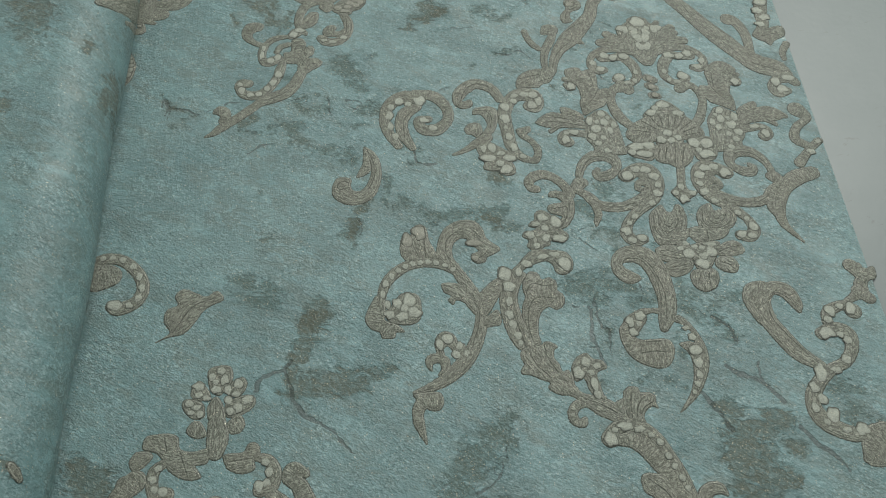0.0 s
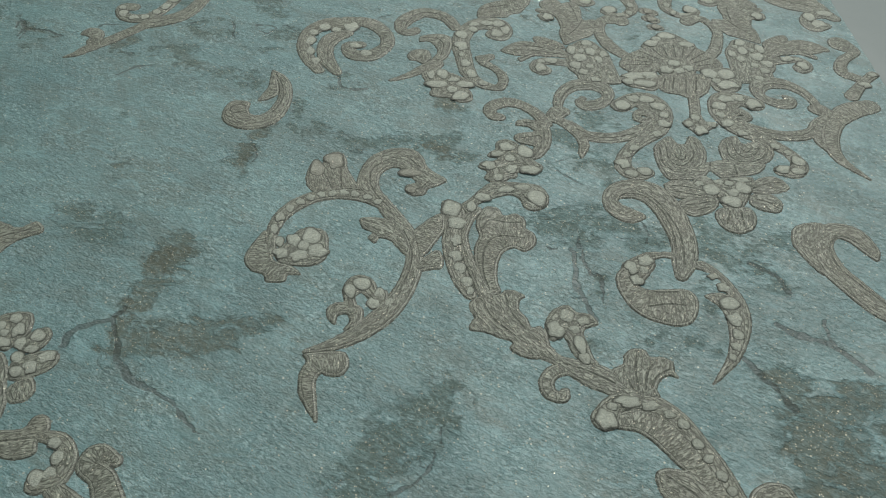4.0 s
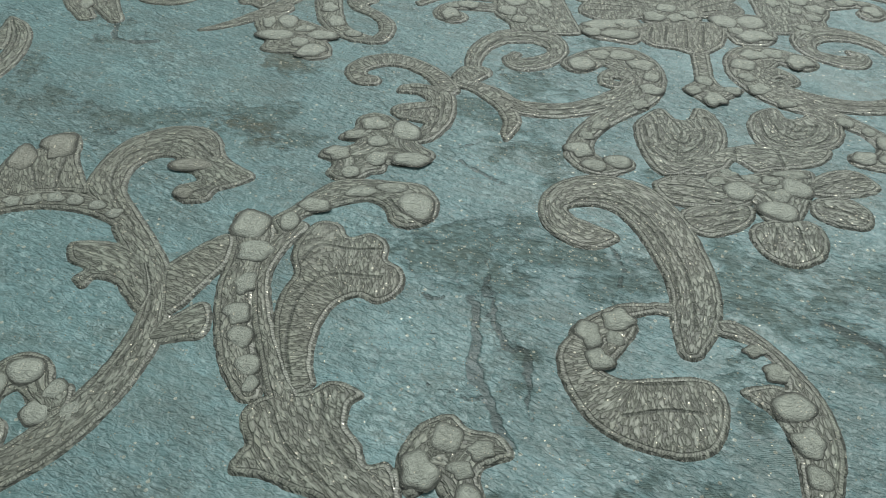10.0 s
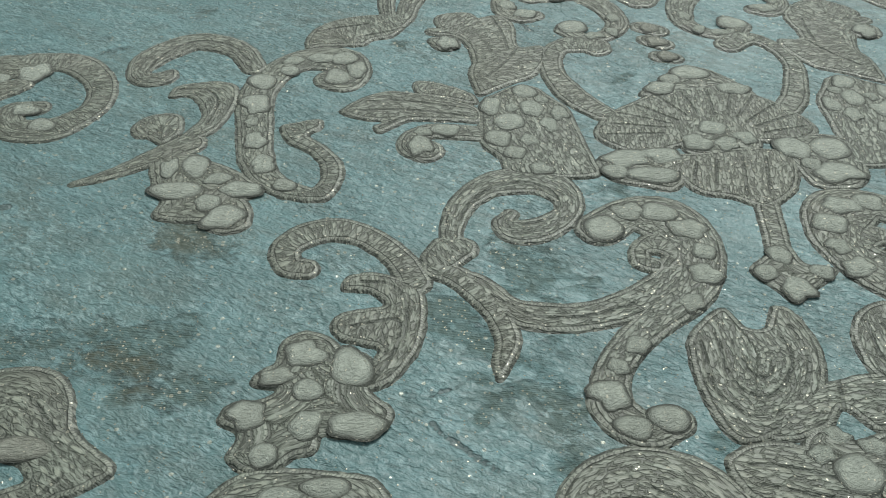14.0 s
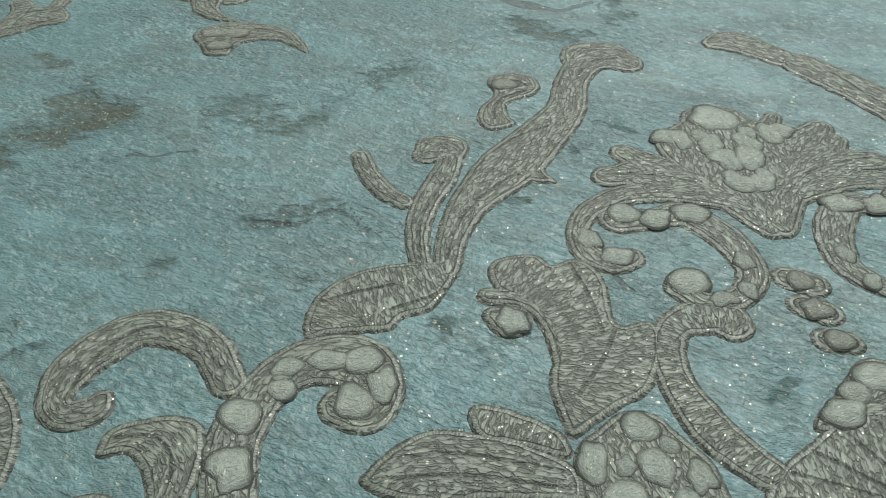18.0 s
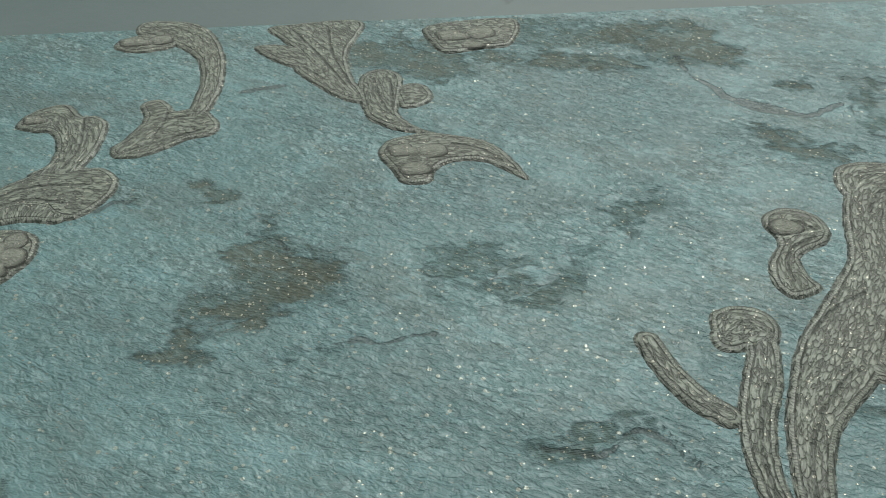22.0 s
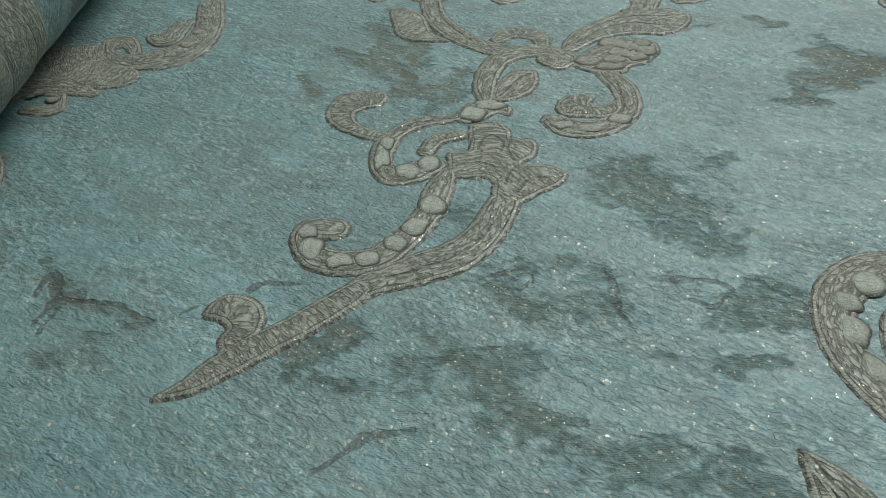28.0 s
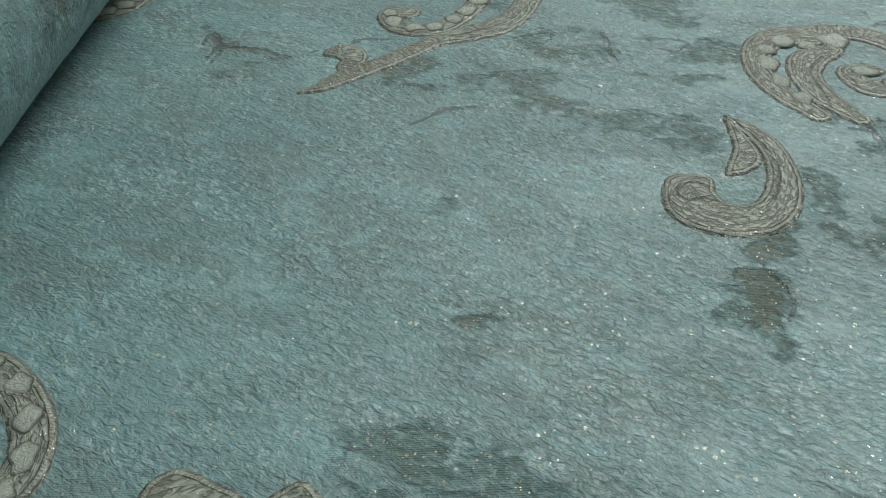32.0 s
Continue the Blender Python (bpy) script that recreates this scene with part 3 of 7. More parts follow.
worn((-10.4, 35.0, 3.3), (-3.6, 32.5, 3.4), (-1.2, 28.2, 2.2))
faded((4.9, 28.9, 2.0), (7.2, 26.8, 1.3))
faded((52.1, 54.2, 4.9), (57.2, 51.1, 6.3), (60.9, 45.7, 5.0))
faded((58.8, 43.2, 4.3), (52.1, 46.1, 3.1))
faded((39.3, 38.2, 3.7), (44.9, 34.4, 5.4))
faded((56.2, 31.6, 4.1), (54.4, 25.4, 3.9))
faded((45.8, 25.8, 4.2), (47.0, 21.8, 3.3))
faded((67.7, 68.5, 2.5), (73.8, 69.0, 2.5))
faded((75.8, 18.9, 2.8), (77.2, 15.5, 1.8))
faint((37.5, 122.0, 3.9), (42.8, 118.8, 3.4))
faint((7.8, 152.2, 1.8), (16.2, 152.5, 2.6), (22.6, 152.6, 2.6))
crack((5.9, 150.6, 0.9), (14.3, 149.0, 0.9), (20.5, 151.3, 1.1), (26.8, 147.2, 0.8))
faint((-10.0, 139.8, 3.3), (-7.2, 140.4, 4.0))
faint((-26.1, 122.6, 2.9), (-22.8, 123.7, 2.9))
worn((-42.2, 177.0, 2.4), (-37.0, 178.8, 3.8), (-29.5, 181.7, 5.7), (-22.1, 185.8, 5.8))
faint((-3.8, 182.1, 3.1), (5.9, 179.0, 5.0), (15.3, 180.6, 6.1))
faint((70.5, 135.4, 1.8), (76.9, 136.6, 2.2))
faint((80.6, 106.3, 2.0), (83.2, 108.6, 1.3))
crack((63.9, 132.7, 0.9), (65.9, 127.9, 0.9))
faint((49.4, 152.8, 2.4), (52.3, 150.8, 2.4))
faint((-3.7, 179.5, 3.0), (-2.9, 186.6, 7.3), (5.6, 186.7, 6.5), (11.9, 178.3, 4.5))
faint((18.9, 187.9, 5.7), (26.7, 193.5, 6.7), (34.9, 199.6, 6.0))
worn((-35.2, 192.4, 4.9), (-28.6, 188.8, 5.9), (-22.5, 186.8, 4.0))
worn((-32.2, 181.9, 3.2), (-25.6, 180.7, 1.8))
faint((5.9, 149.8, 2.5), (9.8, 150.0, 3.1), (18.3, 150.3, 2.1))
faint((11.8, 154.0, 1.5), (18.2, 153.5, 1.7))
crack((22.2, 154.2, 0.5), (26.2, 149.7, 0.5), (29.3, 145.9, 0.5))
faint((-11.5, 138.6, 3.3), (-9.1, 137.6, 3.3))
faint((15.5, 133.1, 1.4), (18.2, 133.7, 1.2))
faint((71.6, 174.7, 1.7), (76.7, 172.9, 2.5))
faint((65.0, 167.8, 2.6), (65.4, 167.5, 2.6))
crack((-20.5, 170.4, 0.5), (-12.3, 172.3, 0.7), (-5.4, 173.0, 0.7))
worn((-134.8, 212.4, 4.9), (-134.2, 204.6, 4.5), (-132.0, 198.7, 5.2), (-135.6, 194.8, 5.4))
worn((-127.7, 190.3, 3.4), (-126.3, 182.8, 3.7), (-126.8, 177.0, 2.1))
worn((-121.5, 174.5, 2.7), (-117.7, 175.3, 5.6), (-115.1, 179.7, 5.0), (-113.3, 185.6, 2.9))
worn((-140.4, 196.4, 2.0), (-137.6, 195.6, 3.0))
worn((-128.9, 217.0, 2.4), (-133.2, 218.9, 2.1))
worn((-119.4, 171.1, 3.6), (-120.6, 169.1, 2.0))
faded((-117.4, 238.7, 4.6), (-113.2, 228.6, 2.7))
faded((-31.7, 195.7, 2.4), (-26.4, 191.0, 5.7), (-22.7, 185.2, 6.3), (-22.2, 181.3, 3.7))
worn((-42.3, 175.1, 1.0), (-36.9, 178.4, 3.9), (-33.7, 176.9, 3.1))
faded((-32.4, 200.3, 2.2), (-31.9, 199.9, 2.2))
worn((-42.7, 212.3, 3.0), (-40.4, 208.7, 2.7))
faded((-1.4, 191.0, 5.5), (-1.0, 190.6, 5.5))
faded((-87.2, 150.1, 3.6), (-80.9, 148.4, 4.1))
faded((-69.4, 148.0, 3.2), (-63.4, 149.2, 1.1))
faded((-106.9, 168.2, 3.6), (-104.3, 169.1, 2.6))
worn((-48.5, 170.8, 1.6), (-38.0, 169.0, 1.4))
faded((-30.9, 169.7, 1.1), (-22.0, 170.3, 1.3))
crack((-35.2, 197.4, 0.8), (-30.8, 195.6, 1.1), (-28.8, 192.6, 0.8))
crack((-40.0, 240.2, 0.8), (-33.8, 241.5, 1.2), (-29.8, 243.1, 0.8))
worn((-148.3, 185.2, 2.2), (-143.8, 179.0, 1.8))
worn((-129.6, 196.1, 6.2), (-124.0, 196.7, 4.7))
worn((-42.3, 173.2, 1.7), (-35.1, 179.6, 3.2))
faded((-87.0, 148.8, 1.1), (-82.8, 147.3, 2.1), (-79.7, 144.4, 2.2))
faded((-68.3, 148.0, 1.4), (-65.8, 146.5, 1.0))
faded((-84.5, 140.7, 5.1), (-79.1, 137.1, 5.8), (-79.7, 130.5, 3.2))
faded((-75.5, 127.2, 3.2), (-71.5, 125.6, 2.5))
worn((-182.1, 119.8, 0.5), (-177.6, 114.0, 2.1), (-172.3, 109.3, 2.3), (-166.6, 108.3, 1.6), (-161.4, 105.7, 0.6))
crack((-177.6, 114.0, 0.6), (-176.7, 108.0, 0.6), (-178.1, 103.6, 0.6))
crack((-146.4, 113.0, 0.8), (-143.3, 115.7, 0.9), (-137.6, 114.2, 0.8))
crack((-155.7, 107.2, 0.5), (-152.7, 109.1, 0.5))
faded((-107.3, 115.9, 3.1), (-102.7, 118.0, 3.2))
crack((-107.7, 115.9, 0.8), (-103.6, 117.3, 0.8), (-101.1, 114.5, 0.5), (-104.7, 111.8, 0.6))
faded((-95.5, 118.6, 4.3), (-91.0, 118.5, 3.4))
faded((-105.7, 108.6, 5.1), (-98.9, 108.5, 6.3), (-92.0, 109.1, 6.5), (-89.4, 106.6, 3.5))
crack((-91.0, 118.5, 1.0), (-89.1, 111.7, 1.0), (-87.6, 104.1, 0.7))
faded((-117.5, 103.2, 4.3), (-110.1, 98.4, 5.4), (-103.7, 96.7, 4.8))
faded((-121.0, 104.4, 2.7), (-120.4, 104.1, 2.7))
faded((-122.0, 95.2, 3.1), (-114.0, 91.9, 3.4), (-107.8, 89.8, 3.4))
faded((-108.7, 87.3, 3.3), (-108.2, 87.1, 3.2))
faded((-102.0, 85.9, 1.8), (-99.2, 83.0, 2.1))
faded((-93.9, 79.4, 3.6), (-89.1, 78.5, 4.5), (-83.8, 76.8, 4.2), (-79.2, 79.0, 3.1))
faded((-79.1, 114.9, 2.4), (-76.8, 109.0, 3.5), (-73.1, 106.4, 4.1), (-68.2, 109.5, 3.8), (-64.0, 106.3, 4.3))
crack((-79.1, 114.9, 0.9), (-74.6, 115.5, 1.0), (-70.9, 112.8, 0.6), (-74.4, 108.3, 0.8), (-78.2, 110.3, 0.8))
crack((-66.8, 115.4, 0.8), (-63.5, 111.4, 1.0), (-62.1, 107.6, 0.7))
faded((-83.5, 99.4, 1.6), (-76.0, 97.1, 2.5), (-67.9, 98.2, 2.4))
faded((-66.8, 115.4, 1.8), (-60.8, 106.3, 4.8))
faded((-132.8, 92.0, 1.5), (-126.5, 92.0, 1.0))
worn((-136.8, 97.5, 2.3), (-132.3, 100.3, 2.3))
worn((-124.1, 208.4, 6.0), (-127.1, 190.8, 9.2), (-133.8, 193.9, 7.6))
worn((-120.3, 177.5, 6.1), (-127.7, 180.2, 4.7))
faded((-39.2, 179.7, 7.2), (-27.1, 184.4, 9.4))
faded((-167.7, 101.1, 2.8), (-164.6, 99.4, 1.8))
faded((-175.8, 100.0, 2.6), (-172.4, 97.7, 1.7))
faded((-115.7, 134.4, 5.2), (-110.8, 131.8, 5.2))
crack((-121.6, 88.9, 0.5), (-117.0, 87.4, 0.5), (-112.4, 87.8, 0.5))
worn((-72.0, 43.6, 1.4), (-69.0, 40.2, 1.2), (-72.1, 34.9, 0.8))
worn((-75.5, 30.8, 2.8), (-77.5, 26.1, 1.7), (-76.6, 21.6, 2.8), (-75.0, 17.4, 2.8))
crack((-71.9, 32.8, 0.9), (-71.2, 28.0, 0.8), (-72.2, 23.4, 0.6))
faded((-121.8, 94.8, 4.6), (-113.3, 92.8, 4.5), (-103.0, 88.9, 5.1), (-97.5, 81.7, 4.8), (-89.9, 78.3, 6.8), (-80.2, 78.3, 6.7))
worn((-134.1, 100.9, 7.1), (-128.7, 104.1, 4.0))
crack((-131.5, 79.1, 0.8), (-125.6, 82.6, 1.0), (-119.6, 84.9, 1.0))
faded((-74.4, 73.4, 4.3), (-72.3, 70.2, 2.8))
faded((-58.4, 61.4, 3.3), (-57.5, 56.0, 4.0), (-57.8, 50.2, 4.0))
faded((-83.3, 71.8, 4.8), (-76.1, 69.9, 2.2))
worn((-119.3, 23.7, 1.2), (-116.0, 25.1, 0.9))
faded((-124.4, 51.7, 1.2), (-123.9, 51.5, 1.2))
crack((-180.7, 112.3, 0.8), (-179.6, 117.0, 1.8), (-175.7, 111.1, 1.8), (-166.0, 109.4, 1.5), (-159.6, 106.5, 0.9))
crack((-178.9, 105.5, 0.9), (-177.2, 109.9, 1.2))
worn((-14.4, 254.9, 12.9), (-4.9, 251.7, 14.6), (3.2, 248.2, 9.8))
worn((14.3, 250.1, 8.0), (28.8, 248.9, 6.2), (40.2, 245.1, 4.7))
faded((21.1, 261.9, 8.8), (33.2, 258.3, 11.2), (46.1, 258.5, 12.6))
worn((45.7, 257.2, 10.2), (55.8, 256.4, 12.7))
worn((53.5, 248.7, 10.3), (63.5, 248.8, 6.8), (69.1, 250.3, 2.6))
crack((52.9, 246.8, 1.3), (54.6, 236.4, 1.3), (58.3, 229.7, 1.7), (66.3, 226.0, 2.1), (71.1, 223.5, 1.5), (80.6, 226.8, 1.0))
worn((62.3, 218.5, 3.5), (63.1, 214.7, 4.3), (68.0, 210.6, 3.8), (75.4, 210.0, 2.5))
faded((87.9, 232.5, 6.3), (84.9, 218.4, 5.9))
worn((70.5, 234.0, 2.6), (75.1, 233.6, 2.6))
crack((-67.1, 203.1, 0.6), (-60.1, 205.5, 0.8), (-53.9, 208.0, 0.6))

gz = ground(gx, gy) - wear * 0.05
sheet = new("sheet", grid_mesh("sheet", np.stack([gx, gy, gz], -1) * 0.001, NX, PAPER, (("wear", wear), ("faded", faded_print), ("crack", crack_lines))))
sheet.parent = wallpaper
tagged(sheet, "teal mottled paper with worn brown patches")
bm = bmesh.new()
box(bm, -0.5, -0.34, -0.0011, X1 - 0.0002, Y1 - 0.0002, -0.0006)
part("backing", bm, TABLE, wallpaper, "pale paper backing")
low = new("lower_strip", grid_mesh("lower_strip", [(x, y, 0) for y in (-0.34, Y0) for x in (X0, X1)], 2, PAPER))
low.parent = wallpaper

# ---- raised ornament ----
STEP = 0.34
AXIS = ((96.7, 9.8), (94.05, 173.7))


def stroke(*points):
    """A tapering stroke along points of (x, y, width)."""
    return "stroke", points


def outline(*points):
    """The rounded outline of a leaf or petal."""
    return "outline", points


def flow(*points):
    """The line that the stitches of a leaf follow."""
    return "flow", points


def vein(*points):
    """A groove between two rows of stitches."""
    return "vein", points


def pearls(*ovals):
    """Cream beads, as (x, y, width, depth)."""
    return "pearls", ovals


def knobs(*ovals):
    """Tan beads, as (x, y, width, depth)."""
    return "knobs", ovals


def within(px, py, ring):
    """Whether each place lies within a closed line."""
    odd = np.zeros(px.shape, bool)
    for (xa, ya), (xb, yb) in zip(ring, np.roll(ring, -1, 0)):
        if ya != yb:
            odd ^= ((ya > py) != (yb > py)) & (px < (xb - xa) * (py - ya) / (yb - ya) + xa)
    return odd


count = [0]


def relief(name, mat, pieces):
    """One embossed motif: a low stitched cushion with a corded rim, laid on the sheet."""
    count[0] += 1
    seed = count[0]
    lines = [(kind, smooth_line(pts, kind == "outline")) for kind, pts in pieces if kind in ("stroke", "outline")]
    guides = [smooth_line(pts) for kind, pts in pieces if kind == "flow"] or [ln[:, :2] for kind, ln in lines if kind == "stroke"] or [lines[0][1]]
    guide = np.vstack(guides)
    low = np.min([ln[:, :2].min(0) - (ln[:, 2].max() / 2 if ln.shape[1] > 2 else 0) for _, ln in lines], 0) - 1
    high = np.max([ln[:, :2].max(0) + (ln[:, 2].max() / 2 if ln.shape[1] > 2 else 0) for _, ln in lines], 0) + 1
    px, py = np.meshgrid(np.arange(low[0], high[0], STEP), np.arange(low[1], high[1], STEP))
    far, skirt = np.full(px.shape, 1e9), np.zeros(px.shape)
    for kind, ln in lines:
        at, d = nearest(px, py, ln)
        length = np.r_[0, np.cumsum(np.hypot(*np.diff(ln[:, :2], axis=0).T))]
        if kind == "outline":
            d = np.where(within(px, py, ln[::2]), -d, d)
        skirt = np.where(d < far, length[at], skirt)
        far = np.minimum(far, d)
    far = far + (layered(px, py, 1.5, 71 + seed, 2) - 0.5) * 0.34
    slope_y, slope_x = np.gradient(far, STEP)
    out = np.clip(far - 0.42, 0, 1.2)
    x, y = px - slope_x * out, py - slope_y * out
    inset = np.where(out > 0, -0.42, -far)
    keep = (far < 0.42)
    keep = keep[:-1, :-1] | keep[1:, :-1] | keep[:-1, 1:] | keep[1:, 1:]
    at, _ = nearest(x, y, guide)
    step = np.gradient(guide, axis=0)
    step /= np.linalg.norm(step, axis=1)[:, None] + 1e-9
    run = np.r_[0, np.cumsum(np.hypot(*np.diff(guide, axis=0).T))]
    rx, ry = x - guide[at, 0], y - guide[at, 1]
    u = run[at] + rx * step[at, 0] + ry * step[at, 1]
    v = ry * step[at, 0] - rx * step[at, 1]
    groove = np.full(px.shape, 9.0)
    for kind, pts in pieces:
        if kind == "vein":
            groove = np.minimum(groove, nearest(x, y, smooth_line(pts))[1])
    z = np.interp(inset, (-0.42, -0.25, 0.0, 0.35, 0.8, 1.6, 3.0), (-0.06, 0.02, 0.09, 0.26, 0.31, 0.37, 0.43))
    z = z - 0.12 * np.exp(-(groove / 0.35) ** 2) * (inset > 0.2)
    z = z + (layered(x, y, 2.2, 41, 2) - 0.5) * 0.10 * np.clip(inset, 0, 1) + ground(x, y) + 0.012 * ((seed * 5) % 9) * np.clip(inset + 0.3, 0, 1)
    number = -np.ones(px.size, int)
    cells = np.arange(px.size).reshape(px.shape)
    quads = np.stack([cells[:-1, :-1], cells[:-1, 1:], cells[1:, 1:], cells[1:, :-1]], -1)[keep]
    used = np.unique(quads)
    number[used] = np.arange(len(used))
    quads = number[quads]
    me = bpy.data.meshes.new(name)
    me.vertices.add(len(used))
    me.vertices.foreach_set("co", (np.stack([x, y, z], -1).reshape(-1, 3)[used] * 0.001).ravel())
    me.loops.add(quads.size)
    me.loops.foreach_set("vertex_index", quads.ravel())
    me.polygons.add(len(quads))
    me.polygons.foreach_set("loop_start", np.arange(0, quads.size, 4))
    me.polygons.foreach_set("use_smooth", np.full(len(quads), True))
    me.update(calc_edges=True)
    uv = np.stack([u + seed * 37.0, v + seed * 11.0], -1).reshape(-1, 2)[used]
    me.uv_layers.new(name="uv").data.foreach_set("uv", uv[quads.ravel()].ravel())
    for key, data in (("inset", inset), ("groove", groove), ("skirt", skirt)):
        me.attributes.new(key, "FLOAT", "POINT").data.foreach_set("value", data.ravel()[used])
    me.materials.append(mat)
    ob = new(name, me)
    ob.parent = wallpaper
    for kind, ovals in pieces:
        if kind in ("pearls", "knobs"):
            for i, (bx, by, wide, deep) in enumerate(ovals):
                k = np.hypot(x - bx, y - by).argmin()
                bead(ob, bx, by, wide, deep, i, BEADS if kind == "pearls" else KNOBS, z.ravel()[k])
    return ob


def bead_meshes():
    """A few uneven cushion shapes, one unit across; a groove round the foot carries painted crevice shade."""
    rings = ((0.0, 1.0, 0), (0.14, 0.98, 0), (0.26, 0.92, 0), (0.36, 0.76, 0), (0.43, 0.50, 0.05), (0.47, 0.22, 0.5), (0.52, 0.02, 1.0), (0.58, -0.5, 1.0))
    made = []
    for k in range(12):
        rng = random.Random(k)
        bend = [rng.uniform(-0.11, 0.11) for _ in range(5)]
        turn = np.linspace(0, 2 * math.pi, 21)
        shape = 1 + bend[0] * np.cos(2 * turn) * 0.5 + bend[1] * np.cos(3 * turn + 1) + bend[2] * np.sin(4 * turn) + bend[3] * np.sin(2 * turn) + bend[4] * np.cos(5 * turn)
        places = [(r * s * math.cos(a), r * s * math.sin(a), z * (1 + 0.16 * math.sin(3 * a + k) * math.sin(9 * r + k)) + bend[0] * math.cos(a) * r) for r, z, _ in rings for a, s in zip(turn, shape)]
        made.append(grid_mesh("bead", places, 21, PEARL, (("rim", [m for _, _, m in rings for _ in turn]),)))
    return made


BEADS = bead_meshes()
KNOBS = [m.copy() for m in BEADS[:4]]
for m in KNOBS:
    m.materials[0] = KNOB


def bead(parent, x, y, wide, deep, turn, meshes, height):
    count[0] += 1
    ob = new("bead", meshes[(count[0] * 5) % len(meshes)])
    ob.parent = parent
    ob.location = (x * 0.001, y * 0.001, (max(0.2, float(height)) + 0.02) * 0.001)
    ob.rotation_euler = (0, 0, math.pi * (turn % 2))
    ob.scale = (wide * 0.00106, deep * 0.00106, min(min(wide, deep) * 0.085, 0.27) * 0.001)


def draw(name, mat, *pieces):
    return relief(name, mat, pieces)


def across(place):
    """The mirror image of a place in the medallion's axis, other values kept."""
    (xa, ya), (xb, yb) = AXIS
    dx, dy = xb - xa, yb - ya
    k = ((place[0] - xa) * dx + (place[1] - ya) * dy) / (dx * dx + dy * dy)
    return (2 * (xa + k * dx) - place[0], 2 * (ya + k * dy) - place[1], *place[2:])


def mirrored(name, mat, *pieces):
    """A motif and its mirror image on the other side of the medallion."""
    relief(name, mat, pieces)
    return relief(name, mat, [(kind, [across(p) for p in pts]) for kind, pts in pieces])


def beads(ob, *spots):
    for i, (x, y, d) in enumerate(spots):
        bead(ob, x, y, d * 1.08, d * 0.96, i, BEADS, 0.42)
    return ob


def buttons(ob, *spots):
    for i, (x, y, d) in enumerate(spots):
        bead(ob, x, y, d * 1.15, d, i, KNOBS, 0.42)
    return ob


def braid(*points):
    return relief("leaf", BRAID, [stroke(*points)])


def hatch(*points):
    return relief("scroll", HATCH, [stroke(*points)])


def pearl(*points):
    """A scroll with a row of beads along its middle."""
    r = smooth_line(points)
    spots, run, last = [], 0.0, -9.0
    for i in range(1, len(r)):
        run += math.hypot(*(r[i] - r[i - 1])[:2])
        d = max(1.1, r[i][2] * 0.62)
        if run - last > d * 1.12 and run > d * 0.3:
            spots.append((r[i][0], r[i][1], d * 1.1, d))
            last = run
    return relief("beaded_scroll", BRAID, [stroke(*points), pearls(*spots)])


braid((105.7, 173.9, 3.4), (99.2, 163.1, 6.0))
braid((113.4, 169.5, 5.5), (106.1, 162.5, 8.6), (100.1, 150.0, 5.7))
hatch((142.4, 133.9, 5.5), (137.1, 136.5, 9.4), (132.9, 134.4, 9.4))
beads(braid((142.7, 125.2, 7.7), (140.2, 126.4, 7.2), (137.5, 123.0, 4.3), (136.3, 114.4, 2.7), (137.5, 103.9, 1.0)), (142.7, 125.2, 4.3))
hatch((80.4, 120.9, 5.8), (76.7, 121.5, 6.8), (71.7, 120.2, 5.3), (68.5, 114.9, 4.4), (68.8, 108.5, 4.8), (70.4, 101.5, 5.1), (72.8, 97.7, 5.4), (75.9, 93.2, 4.2))
braid((165.4, 98.1, 3.0), (159.5, 100.7, 7.5), (153.1, 100.2, 9.7), (145.0, 99.3, 9.6), (139.4, 94.3, 6.0))
beads(hatch((179.6, 80.1, 4.3), (172.4, 73.5, 4.2), (164.8, 64.7, 5.9)), (178.8, 79.3, 3.1), (173.1, 72.3, 4.0))
hatch((169.7, 58.0, 8.2), (159.6, 54.5, 9.5), (151.6, 47.2, 7.4), (146.4, 36.4, 6.4), (146.0, 25.7, 4.7), (153.2, 14.0, 1.1))
hatch((173.1, 102.8, 10.1), (177.3, 96.8, 5.0), (169.5, 89.6, 4.8), (166.8, 81.6, 5.7), (172.4, 76.6, 5.0))
hatch((164.6, -21.5, 2.6), (171.6, -17.0, 5.1), (174.9, -10.7, 5.2), (178.7, -4.9, 5.2))
hatch((172.1, -15.4, 5.6), (176.9, -19.7, 6.3))
hatch((173.1, -0.8, 7.5), (175.5, -6.1, 4.8))
hatch((151.1, -100.6, 3.6), (157.0, -91.7, 11.3), (162.3, -88.0, 9.1))
braid((103.1, 204.2, 4.8), (107.5, 204.6, 9.1), (112.2, 200.8, 8.2), (115.4, 196.9, 7.5))
braid((-151.7, 268.3, 8.5), (-152.9, 256.5, 7.7), (-157.7, 243.4, 6.6), (-165.5, 236.6, 5.2))
hatch((-215.6, 188.2, 8.5), (-209.8, 195.2, 12.4), (-201.9, 197.8, 11.4))
hatch((-208.5, 188.5, 12.5), (-199.8, 189.3, 14.7), (-191.0, 186.3, 10.3), (-186.2, 185.0, 1.4))
braid((-214.6, 181.9, 5.8), (-209.5, 184.3, 7.7), (-201.4, 182.9, 7.9), (-193.3, 178.6, 2.3))
buttons(braid((-212.3, 175.7, 3.3), (-210.2, 179.7, 5.0), (-205.7, 181.0, 5.0), (-201.1, 178.9, 2.9), (-199.2, 174.8, 2.5), (-200.4, 172.0, 5.2), (-205.3, 172.1, 3.8)), (-205.5, 179.0, 2.0), (-201.3, 175.9, 2.2), (-206.8, 177.5, 1.5))
